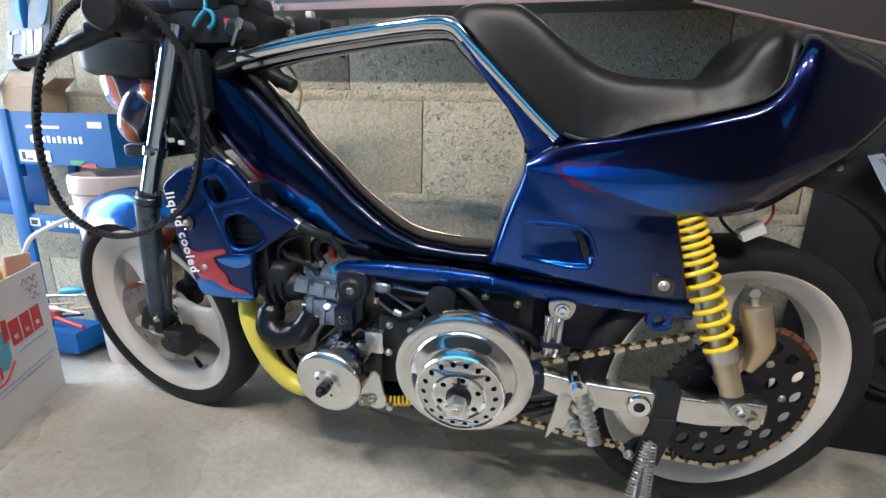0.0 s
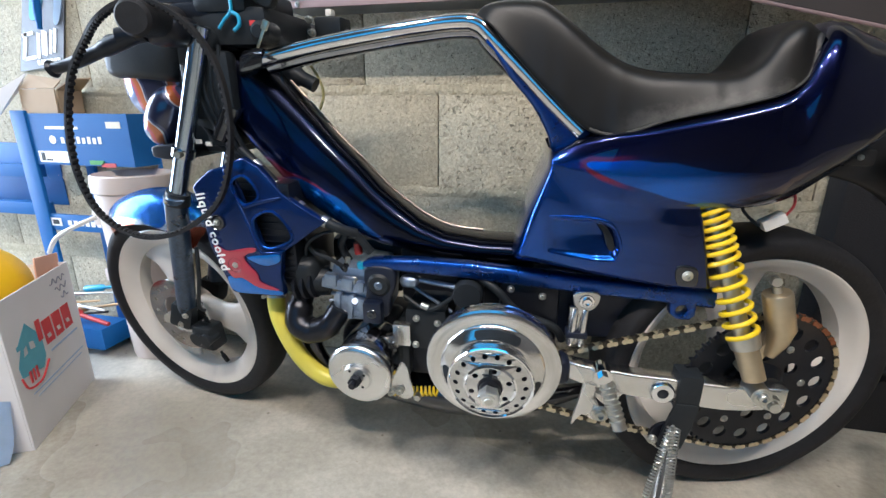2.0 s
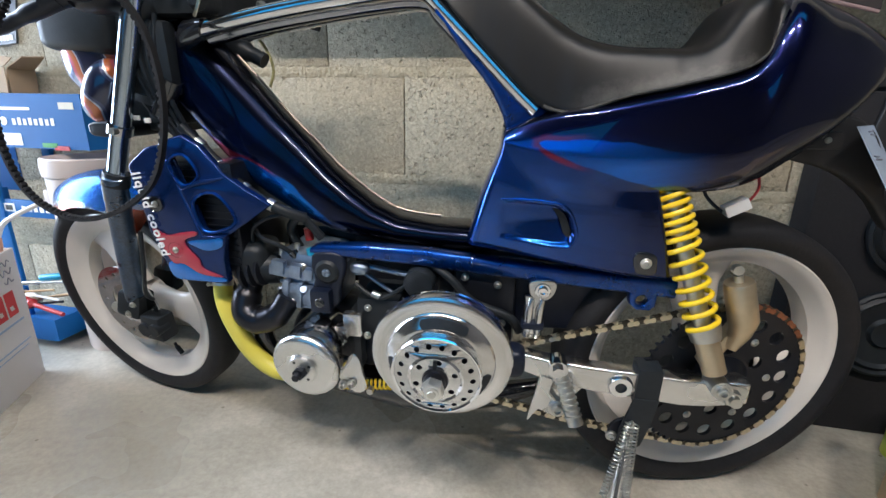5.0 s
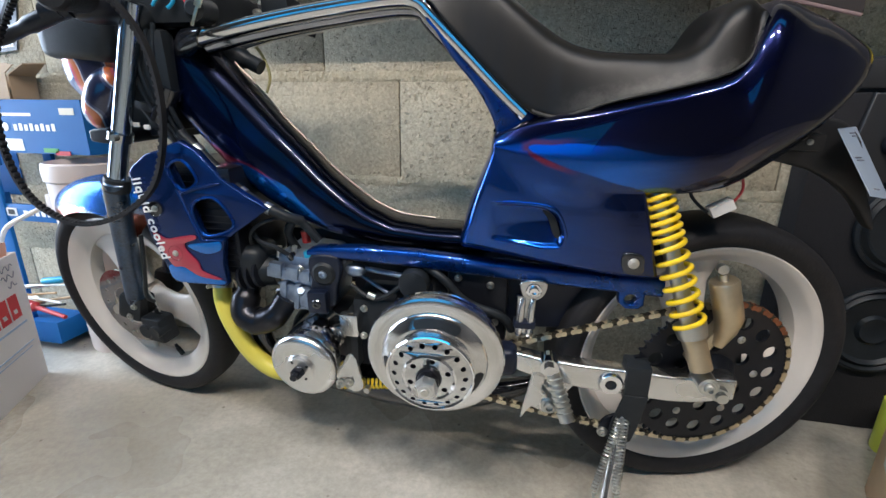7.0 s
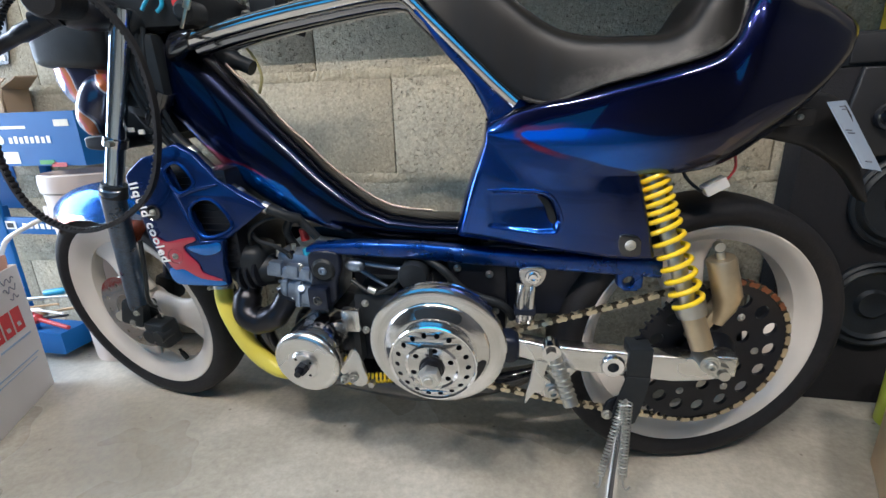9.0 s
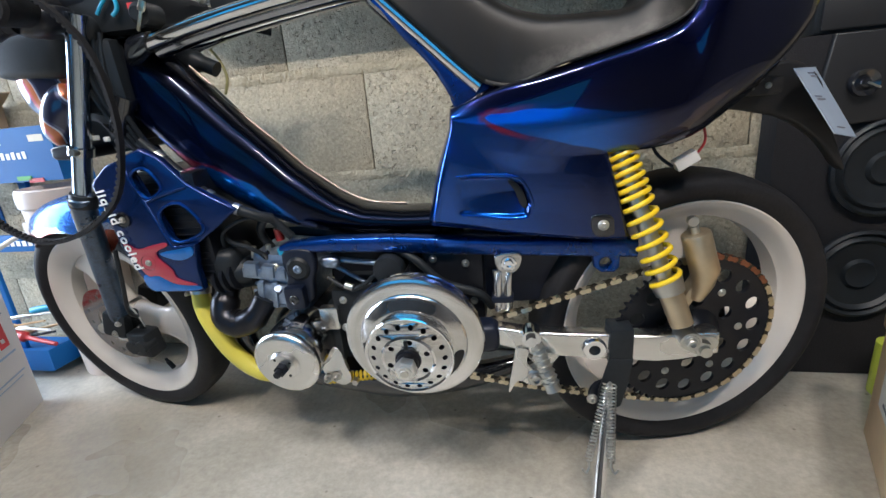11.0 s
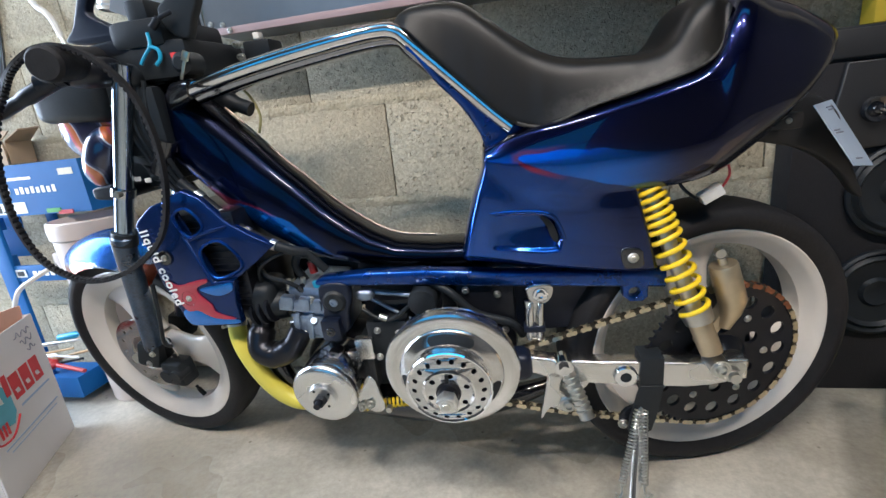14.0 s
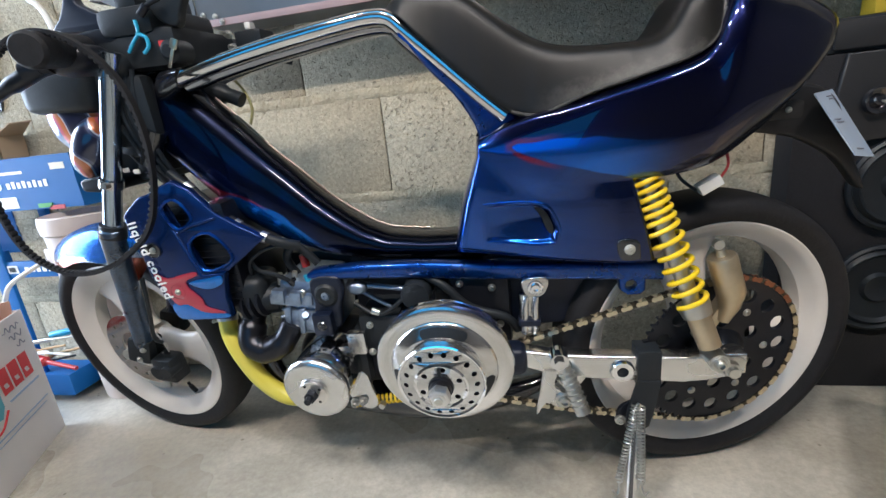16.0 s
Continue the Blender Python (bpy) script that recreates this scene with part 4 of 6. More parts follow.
    round_top = g * (1 - over ** 2.3) ** 0.45
    return wide * (seat_part + (round_top - seat_part) * ease(x, 0.50, 0.63))


shell = bmesh.new()
for side in (-1, 1):
    grid, lower = [], []
    for i in range(COLS + 1):
        x = X0 + (X1 - X0) * i / COLS
        zt, zc = curve(TAIL_TOP, x), curve(TAIL_LOW, x)
        column = [(x, 0.0, zt - 0.004)] if x < 0.545 else []
        for j in range(UP + 1):
            t = 1 - j / UP
            column.append((x, side * tail_side(x, t), zc + (zt - zc) * t))
        if x >= 0.545:
            column.insert(0, (x, 0.0, zt))
        grid.append([shell.verts.new(p) for p in column])
        y0 = tail_side(x, 0.0)
        rows = []
        if x <= XPANEL:
            f = (x - X0) / (XPANEL - X0)
            zp = curve(PANEL_LOW, 0.168 + 0.294 * f)
            for j in range(1, DOWN + 1):
                q = j / DOWN
                px = x + ((0.168 - 0.205) * (1 - f) + (0.462 - XPANEL) * f) * q
                z = zc + (zp - zc) * q
                flat = 0.1205 + 0.0025 * math.sin(math.pi * q) - 0.012 * ease(q, 0.93, 1.0) - 0.004 * ease(f, 0.8, 1.0)
                y = y0 + (flat - y0) * ease(q, 0.0, 0.30 - 0.12 * f)
                rows.append((px, side * (y - scoop_depth(px, z)), z))
        else:
            for j in range(1, 9):
                q = j / 8
                rows.append((x, side * y0 * math.cos(math.pi / 2 * q), zc - 0.010 * math.sin(math.pi / 2 * q) + 0.012 * q))
        lower.append([shell.verts.new(p) for p in rows])
    for i in range(COLS):
        for a, b in zip(range(len(grid[i]) - 1), range(1, len(grid[i]))):
            if len(grid[i]) == len(grid[i + 1]):
                shell.faces.new((grid[i][a], grid[i + 1][a], grid[i + 1][b], grid[i][b]))
        if len(lower[i]) == len(lower[i + 1]):
            c0, c1 = [grid[i][-1]] + lower[i], [grid[i + 1][-1]] + lower[i + 1]
            for a in range(len(c0) - 1):
                shell.faces.new((c0[a], c1[a], c1[a + 1], c0[a + 1]))
    # front edge, rolled back towards the frame, and the rear edge beside the spring
    last = max(i for i in range(COLS + 1) if len(lower[i]) == DOWN)
    front = grid[0][1:] + lower[0]
    for edge, steps in ((front, ((-0.0030, 0.0006), (-0.0065, 0.0022), (-0.0100, 0.0052), (-0.0135, 0.0100), (-0.0165, 0.0175), (-0.0188, 0.030), (-0.020, 0.2))), ([grid[last][-1]] + lower[last], ((0.003, 0.003), (0.004, 0.012), (0.004, 0.05)))):
        before = edge
        for dx, dy in steps:
            row = [shell.verts.new((v.co.x + dx * (0.35 + 0.65 * ease(0.672 - v.co.z, 0.0, 0.12)), v.co.y - side * min(dy, abs(v.co.y)), v.co.z)) for v in edge]
            for a in range(len(row) - 1):
                shell.faces.new((before[a], row[a], row[a + 1], before[a + 1]))
            before = row
    end = grid[COLS]
    hub = shell.verts.new((X1 + 0.006, 0.0, 0.766))
    for a in range(len(end) - 1):
        shell.faces.new((end[a], hub, end[a + 1]))
    ring = [end[-1]] + lower[COLS]
    for a in range(len(ring) - 1):
        shell.faces.new((ring[a], hub, ring[a + 1]))
bmesh.ops.remove_doubles(shell, verts=shell.verts[:], dist=1e-5)
panel = part("tail_body", shell, AIRBRUSH, bike, "glossy dark blue tail shell with a flame and an air scoop", angle=60)
part("scoop_opening", plate([loop2([(0.281, 0.556), (0.294, 0.551), (0.303, 0.538), (0.309, 0.520), (0.305, 0.512), (0.298, 0.520), (0.291, 0.540)], 4)], -0.1135, -0.1085), BLACK, panel, "black slot of the air scoop")
part("scoop_lip", tube(smooth_path([(0.204, -0.1225, 0.5685), (0.240, -0.1235, 0.5690), (0.285, -0.1235, 0.5650), (0.305, -0.1230, 0.5525), (0.317, -0.1225, 0.520), (0.310, -0.1225, 0.4985)], n=6), [0.0012] * 4 + [0.0028] * 22 + [0.0018] * 5, 10), AIRBRUSH, panel)
part("screw_pad", plate([loop2([(0.403, 0.497), (0.431, 0.495), (0.436, 0.480), (0.434, 0.465), (0.408, 0.466)], 3)], -0.1245, -0.1105, 0.002), GLOSSBLACK, panel, "black screw pad")
bolt(panel, (0.420, -0.1245, 0.482), 0.0055, 0.005)

# seat: a soft vinyl cover over a pan, with a worn lower hem
SEAT_TOP = [(0.072, 0.866), (0.085, 0.879), (0.113, 0.886), (0.165, 0.886), (0.190, 0.877), (0.222, 0.853), (0.258, 0.824), (0.295, 0.800), (0.335, 0.785), (0.40, 0.779), (0.455, 0.780), (0.478, 0.794), (0.500, 0.830), (0.520, 0.845), (0.538, 0.846), (0.549, 0.832)]
SEAT_LOW = [(0.072, 0.860), (0.098, 0.850), (0.127, 0.818), (0.186, 0.758), (0.246, 0.703), (0.270, 0.692), (0.30, 0.690), (0.365, 0.712), (0.442, 0.730), (0.500, 0.746), (0.527, 0.762), (0.540, 0.785), (0.549, 0.822)]
SEAT_WIDE = [(0.072, 0.05), (0.10, 0.072), (0.16, 0.084), (0.25, 0.098), (0.40, 0.108), (0.50, 0.106), (0.53, 0.100), (0.549, 0.085)]
bm = bmesh.new()
rings = []
for i in range(97):
    x = 0.072 + 0.477 * i / 96
    zt, zb, hw = curve(SEAT_TOP, x), curve(SEAT_LOW, x), curve(SEAT_WIDE, x)
    ring = []
    # half section: crown, rounded shoulder, flared skirt, hem
    shape = [(0.0, 1.0), (0.25, 1.0), (0.45, 0.992), (0.60, 0.965), (0.70, 0.92), (0.77, 0.855), (0.815, 0.77), (0.85, 0.66), (0.885, 0.52), (0.925, 0.36), (0.96, 0.20), (0.99, 0.09), (1.0, 0.035), (0.985, 0.0), (0.90, -0.01)]
    puckers = 0.0012 * noise.noise((x * 60, 2.2, 0.4)) + 0.0016 * noise.noise((x * 19, 0.2, 7.4))
    for w, h in shape:
        ring.append((x, -hw * w - puckers * (1 if w > 0.6 else 0), zb + (zt - zb) * h + 0.0015 * noise.noise((x * 23, w * 5, 3.0))))
    ring += [(a, -b, c) for a, b, c in reversed(ring[1:])]
    rings.append([bm.verts.new(p) for p in ring])
m = len(rings[0])
for r0, r1 in zip(rings, rings[1:]):
    for k in range(m):
        bm.faces.new((r0[k], r0[(k + 1) % m], r1[(k + 1) % m], r1[k]))
bm.faces.new(rings[0])
bm.faces.new(rings[-1])
seat = part("seat", bm, LEATHER, bike, "black vinyl saddle with a raised rear hump", angle=80)
hem = [(x, -curve(SEAT_WIDE, x) * 0.995, curve(SEAT_LOW, x) + 0.0025) for x in (0.255 + 0.289 * k / 60 for k in range(61))]
part("seat_hem", tube(hem, [0.0022 + 0.0016 * abs(noise.noise((p[0] * 70, 1.0, 0.0))) for p in hem], 8), WORNVINYL, seat, "greyed worn hem of the seat cover")

# rear light tip, mudflap, plate
guard_side = loop2([(0.620, 0.630), (0.68, 0.678), (0.735, 0.686), (0.776, 0.652), (0.800, 0.586), (0.833, 0.514), (0.821, 0.514), (0.792, 0.551), (0.757, 0.581), (0.718, 0.602), (0.670, 0.615)], 4)
rear_guard = part("rear_mudguard", plate([guard_side], 0.030, 0.055, 0.006), DUSTBLACK, bike, "dusty black plastic rear mudguard", angle=50)
part("guard_stay", box(0.62, 0.69, -0.030, 0.032, 0.642, 0.668, 0.006), DUSTBLACK, rear_guard)
for p in ((0.644, -0.031, 0.655), (0.667, -0.031, 0.656)):
    bolt(rear_guard, p, 0.003, 0.004)
pl = bmesh.new()
q = [Vector((0.690, -0.045, 0.677)), Vector((0.759, -0.045, 0.581)), Vector((0.857, 0.055, 0.556)), Vector((0.775, 0.055, 0.673))]
nrm = (q[1] - q[0]).cross(q[3] - q[0]).normalized() * 0.0007
vs = [pl.verts.new(a + nrm) for a in q] + [pl.verts.new(a - nrm) for a in q]
for f in ((0, 1, 2, 3), (7, 6, 5, 4), (0, 4, 5, 1), (1, 5, 6, 2), (2, 6, 7, 3), (3, 7, 4, 0)):
    pl.faces.new([vs[k] for k in f])
number = part("number_plate", pl, PLATEMAT, bike, "pale reflective number plate with dark bars", smooth=False)
for f, g0, g1 in ((0.08, 0.45, 0.75), (0.12, 0.50, 0.80), (0.42, 0.12, 0.42), (0.46, 0.16, 0.50), (0.88, 0.30, 0.62)):
    a, b = q[0].lerp(q[1], f), q[3].lerp(q[2], f)
    for face in (-1.4, 1.4):
        part("plate_bar", rod(a.lerp(b, g0) + nrm * face, a.lerp(b, g1) + nrm * face, 0.0011, 6), GREYPRINT, number)

# radiator shroud
FOLD0, FOLD1 = Vector((-0.354, 0.0, 0.632)), Vector((-0.303, 0.0, 0.478))
face_out = [(-0.383, 0.625), (-0.412, 0.604), (-0.421, 0.594), (-0.413, 0.547), (-0.406, 0.481), (-0.377, 0.395), (-0.372, 0.391), (-0.275, 0.388), (-0.270, 0.393), (-0.271, 0.436), (-0.261, 0.480), (-0.303, 0.478), (-0.354, 0.632)]
shroud = part("radiator_shroud", plate([face_out], -0.118, -0.098, 0.005, 3), SHROUDBLUE, bike, "blue radiator shroud lettered liquid cooled", angle=45)


def folded(bm):
    """Bends what lies behind the fold line inwards."""
    d = (FOLD1 - FOLD0).normalized()
    out = Vector((-d.z, 0, d.x))
    for v in bm.verts:
        v.co.y += 0.28 * max(0.0, (v.co - FOLD0).dot(out))
    return bm


wing_out = [(-0.356, 0.634), (-0.341, 0.640), (-0.322, 0.647), (-0.296, 0.630), (-0.262, 0.583), (-0.228, 0.556), (-0.190, 0.529), (-0.226, 0.503), (-0.259, 0.479), (-0.305, 0.477)]
h1 = loop2([(-0.343, 0.603), (-0.320, 0.615), (-0.300, 0.581), (-0.326, 0.565)], 4)
h2 = loop2([(-0.313, 0.537), (-0.278, 0.551), (-0.249, 0.509), (-0.263, 0.490), (-0.300, 0.487)], 4)
part("shroud_wing", folded(plate([wing_out, h1, h2], -0.117, -0.101, 0.004, 3)), SHROUDBLUE, shroud, angle=45)
for h in (h1, h2):
    part("opening_lip", folded(tube([(x, -0.117, z) for x, z in h], 0.0026, 8, closed=True)), BLUE, shroud)
part("brow", folded(tube([(-0.326, -0.119, 0.559), (-0.300, -0.121, 0.569), (-0.262, -0.120, 0.576)], [0.002, 0.004, 0.002], 10)), SHROUDBLUE, shroud)
flank([(-0.396, 0.489), (-0.372, 0.477), (-0.344, 0.482), (-0.317, 0.486), (-0.313, 0.479), (-0.336, 0.470), (-0.335, 0.456), (-0.317, 0.435), (-0.311, 0.418), (-0.276, 0.404), (-0.317, 0.407), (-0.347, 0.424), (-0.368, 0.425), (-0.384, 0.455)], -0.1195, RED, "red_flame", shroud, "red flame tongue")
flank([(-0.378, 0.424), (-0.347, 0.425), (-0.317, 0.410), (-0.275, 0.401), (-0.276, 0.394), (-0.320, 0.393), (-0.369, 0.396)], -0.1187, BLUELIGHT, "flame_panel", shroud, "bright blue lower flame")
flank([(-0.332, 0.466), (-0.290, 0.473), (-0.268, 0.475), (-0.270, 0.460), (-0.300, 0.452)], -0.1190, BLUELIGHT, "flame_panel", shroud)
a, b = Vector((-0.412, -0.1222, 0.584)), Vector((-0.383, -0.1222, 0.421))
d = (b - a).normalized()
upv = Vector((0, -1, 0)).cross(d)
m = Matrix(((d.x, upv.x, 0, a.x), (0, 0, -1, a.y), (d.z, upv.z, 0, a.z), (0, 0, 0, 1)))
words("liquid cooled", 0.0243, 0.0006, m, WHITEPRINT, "lettering", shroud, "white lettering reading liquid cooled")
for x, z in ((-0.381, 0.531), (-0.358, 0.450)):
    part("screw_cup", lathe([(0.0, -0.1200), (0.0125, -0.1200), (0.0140, -0.1215), (0.0140, -0.118)], 24), GLOSSBLACK, shroud, m=Matrix.Translation((x, 0, z)))
    bolt(shroud, (x, -0.1210, z), 0.0038, 0.004)
radiator = part("radiator", box(-0.40, -0.25, -0.09, 0.09, 0.40, 0.60, 0.008), BLACKMETAL, bike, "black finned radiator", Matrix.Identity(4))
for k in range(16):
    part("fin", box(-0.395, -0.255, -0.0935, -0.0915, 0.405 + 0.012 * k, 0.407 + 0.012 * k), BLACKMETAL, radiator, smooth=False)

# wiring loom under the beam
loom = smooth_path([(-0.352, -0.06, 0.655), (-0.305, -0.066, 0.612), (-0.262, -0.07, 0.570), (-0.222, -0.07, 0.540), (-0.175, -0.066, 0.515), (-0.145, -0.05, 0.50)], n=5)
harness = part("wiring_loom", tube(loom, 0.0095, 12), BLACK, bike, "black wiring loom with foil tape bands")
for k in (3, 7, 12, 17):
    part("foil_band", tube([loom[k], loom[k + 1]], 0.0112, 12), STEEL, harness)

# coolant hose
hose = smooth_path([(-0.316, -0.06, 0.392), (-0.314, -0.075, 0.350), (-0.300, -0.085, 0.308), (-0.272, -0.088, 0.249), (-0.236, -0.088, 0.208), (-0.195, -0.085, 0.192), (-0.12, -0.06, 0.186)], n=7)
coolant = part("coolant_hose", tube(hose, 0.0172, 20), HOSE, bike, "yellow silicone coolant hose")
part("hose_clip", tube([hose[3], hose[5]], 0.0190, 20), STEEL, coolant)
bolt(coolant, hose[4] + Vector((-0.018, -0.010, 0)), 0.004, 0.01)

# engine
engine = part("engine_block", joined(box(-0.17, 0.14, -0.075, 0.075, 0.215, 0.32, 0.02), blob((-0.115, -0.02, 0.26), (0.075, 0.075, 0.065), 3)), BLACKMETAL, bike, "dark engine crankcase with an alloy cylinder")
cyl = joined(box(-0.185, -0.095, -0.075, 0.05, 0.325, 0.405, 0.012), box(-0.205, -0.11, -0.07, 0.05, 0.395, 0.432, 0.012), rod((-0.15, -0.08, 0.37), (-0.15, 0.0, 0.37), 0.03))
cylinder = part("cylinder", moved(cyl, Matrix.Rotation(radians(6), 4, "Y") @ Matrix.Translation((-0.033, 0, -0.012))), CASTALU, engine, "cast alloy engine cylinder")
for k in range(5):
    part("fin", moved(box(-0.202 + 0.006 * k, -0.112 + 0.002 * k, -0.079, -0.072, 0.333 + 0.016 * k, 0.340 + 0.016 * k, 0.002, 1), Matrix.Translation((-0.01, 0, 0))), CASTALU, cylinder)
for p in ((-0.185, -0.08, 0.408), (-0.145, -0.08, 0.415), (-0.11, -0.08, 0.402), (-0.165, -0.085, 0.352)):
    bolt(cylinder, p, 0.006, 0.008)
part("pipe_stub", rod((-0.148, -0.075, 0.36), (-0.138, -0.098, 0.382), 0.0065), CASTALU, cylinder)
part("head_plate", moved(joined(box(-0.047, 0.043, -0.006, 0.006, -0.010, 0.010, 0.003), box(-0.040, -0.016, -0.012, 0.004, -0.004, 0.022, 0.003), box(-0.006, 0.016, -0.012, 0.004, -0.004, 0.020, 0.003), box(0.022, 0.038, -0.011, 0.004, -0.004, 0.017, 0.003)), pose(-0.160, -0.082, 0.405, 0, 8, 0)), CASTALU, cylinder)
part("jacket_step", moved(joined(box(-0.036, 0.036, -0.008, 0.008, -0.020, 0.020, 0.006), box(-0.030, -0.020, -0.013, 0.0, -0.024, 0.026, 0.002), box(-0.004, 0.006, -0.013, 0.0, -0.024, 0.026, 0.002), box(0.020, 0.030, -0.012, 0.0, -0.020, 0.022, 0.002)), pose(-0.150, -0.083, 0.366, 0, 8, 0)), CASTALU, cylinder)
for x, z in ((-0.197, 0.428), (-0.167, 0.430), (-0.135, 0.424)):
    part("stud", rod((x, -0.055, z), (x + 0.004, -0.055, z + 0.022), 0.0052, 10), STEEL, cylinder)
part("head_hose", tube(smooth_path([(-0.17, -0.03, 0.435), (-0.18, -0.04, 0.475), (-0.155, -0.045, 0.50), (-0.12, -0.04, 0.46)], n=5), 0.008, 12), BLACK, engine)
part("red_cap", rod((-0.150, -0.03, 0.452), (-0.152, -0.03, 0.475), 0.008), TOOLRED, engine)
part("blue_fitting", rod((-0.135, -0.06, 0.43), (-0.137, -0.06, 0.446), 0.007), CYANPAINT, engine)
carb = part("carburettor", joined(blob((-0.255, -0.045, 0.415), (0.04, 0.045, 0.04), 3.5), rod((-0.24, -0.06, 0.40), (-0.205, -0.05, 0.40), 0.03), rod((-0.285, -0.06, 0.395), (-0.30, -0.06, 0.43), 0.022)), BLACK, engine, "black rubber intake and clamps")
for k in range(3):
    part("clamp_ring", tube([(-0.262 + 0.016 * k, -0.075, 0.392 + 0.004 * k), (-0.256 + 0.016 * k, -0.075, 0.393 + 0.004 * k)], 0.026, 20), BLACKMETAL, carb)
head_path = smooth_path([(-0.172, -0.085, 0.360), (-0.196, -0.095, 0.325), (-0.233, -0.095, 0.310), (-0.262, -0.088, 0.324), (-0.262, -0.07, 0.358), (-0.250, -0.05, 0.40)], n=6)
part("exhaust_header", tube(head_path, [0.022] * 6 + [0.0245] * 6 + [0.0265] * 12 + [0.022] * 7, 24), SMOKE, engine, "black exhaust header pipe")
part("exhaust_pipe", tube(smooth_path([(-0.258, -0.05, 0.30), (-0.252, -0.055, 0.242), (-0.222, -0.045, 0.19), (-0.12, 0.0, 0.14), (0.05, 0.0, 0.125), (0.20, 0.0, 0.13), (0.34, 0.03, 0.16)], n=6), [0.02] * 12 + [0.024 + 0.002 * k for k in range(12)] + [0.045 - 0.003 * k for k in range(13)], 20), GLOSSBLACK, engine, "dark exhaust under the engine")
mount = part("engine_mount", plate([loop2([(-0.108, 0.455), (-0.062, 0.455), (-0.056, 0.425), (-0.066, 0.395), (-0.072, 0.360), (-0.100, 0.350), (-0.122, 0.372), (-0.112, 0.405), (-0.116, 0.43)], 3)], -0.105, -0.085, 0.005), NAVY, bike, "dark engine hanger")
part("rubber_bush", lathe([(0.008, -0.110), (0.017, -0.110), (0.021, -0.107), (0.023, -0.103), (0.023, -0.09)], 32), BLACK, mount, m=Matrix.Translation((-0.087, 0, 0.422)))
bolt(mount, (-0.087, -0.106, 0.422), 0.007, 0.006, CASTALU)
part("damper_block", box(-0.116, -0.080, -0.122, -0.100, 0.350, 0.392, 0.005), NAVY, mount)
bolt(mount, (-0.098, -0.122, 0.370), 0.006, 0.004, GLOSSBLACK)
part("reed_body", joined(box(-0.045, 0.035, -0.09, 0.04, 0.285, 0.37, 0.01), box(-0.06, -0.035, -0.10, 0.02, 0.23, 0.34, 0.004)), BLACK, engine)
part("alloy_flange", plate([loop2([(-0.085, 0.255), (-0.045, 0.26), (-0.035, 0.225), (-0.028, 0.19), (-0.05, 0.178), (-0.08, 0.205)], 3)], -0.105, -0.095, 0.002), ALU, engine)
for p in ((-0.07, -0.108, 0.24), (-0.055, -0.108, 0.20), (-0.072, -0.108, 0.196)):
    bolt(engine, p, 0.006, 0.01)
part("alloy_cover", box(-0.065, -0.03, -0.108, -0.09, 0.30, 0.345, 0.005), ALU, engine)
part("small_spring", spring((-0.085, -0.085, 0.178), (0.015, -0.08, 0.186), 0.0085, 0.0024, 12, 6, 14), YELLOW, bike, "short yellow coil spring")
part("choke_drum", lathe([(0, -0.03), (0.024, -0.03), (0.026, -0.026), (0.026, 0.03), (0, 0.03)], 32), BLACK, bike, "black rubber cap", Matrix.Translation((0.075, -0.085, 0.415)))
part("link_rod", joined(rod((-0.045, -0.075, 0.428), (0.06, -0.085, 0.418), 0.005), rod((-0.04, -0.06, 0.408), (0.04, -0.06, 0.355), 0.004)), CASTALU, bike)
part("clear_bulb", blob((-0.035, -0.085, 0.425), (0.018, 0.012, 0.012)), CASTALU, bike)
part("rear_mount", joined(box(0.13, 0.235, -0.09, 0.05, 0.30, 0.44, 0.012), box(0.10, 0.16, -0.07, 0.05, 0.37, 0.45, 0.01)), BLACKMETAL, bike)

# added blocks that hide the lit wall and keep the engine gaps dark
part("dark_backing", joined(box(-0.075, 0.19, 0.0, 0.075, 0.335, 0.462, 0.014), box(-0.245, -0.085, 0.055, 0.10, 0.33, 0.455, 0.016)), BLACKMETAL, engine, "black backing added behind the cylinder to darken the gaps")
part("gearbox_cover", plate([loop2([(0.19, 0.452), (0.30, 0.450), (0.40, 0.446), (0.392, 0.40), (0.372, 0.355), (0.345, 0.33), (0.27, 0.325), (0.20, 0.33)], 3)], -0.062, -0.030, 0.006), NAVY, bike, "dark navy cover behind the chain")
part("breather_hose", tube(smooth_path([(0.085, -0.085, 0.445), (0.125, -0.098, 0.425), (0.165, -0.100, 0.385), (0.225, -0.098, 0.362), (0.245, -0.085, 0.33)], n=6), 0.0075, 12), BLACK, bike, "black breather hose")
for p in ((0.150, -0.091, 0.425), (0.205, -0.091, 0.415), (0.215, -0.091, 0.345), (0.145, -0.091, 0.372)):
    bolt(bike, p, 0.0045, 0.006)
for p in ((-0.022, -0.091, 0.352), (0.018, -0.091, 0.345), (-0.022, -0.101, 0.302), (-0.048, -0.101, 0.322), (0.022, -0.091, 0.300)):
    bolt(engine, p, 0.0045, 0.006)
part("spark_lead", tube(smooth_path([(-0.165, -0.06, 0.430), (-0.190, -0.075, 0.455), (-0.225, -0.07, 0.465), (-0.250, -0.05, 0.485)], n=6), 0.0042, 10), BLACK, engine)
part("spark_cap", rod((-0.160, -0.06, 0.420), (-0.170, -0.063, 0.440), 0.009), GLOSSBLACK, engine)
part("throttle_cable", tube(smooth_path([(-0.245, -0.06, 0.440), (-0.235, -0.075, 0.480), (-0.21, -0.07, 0.50), (-0.18, -0.06, 0.508)], n=6), 0.0034, 8), BLACK, engine)
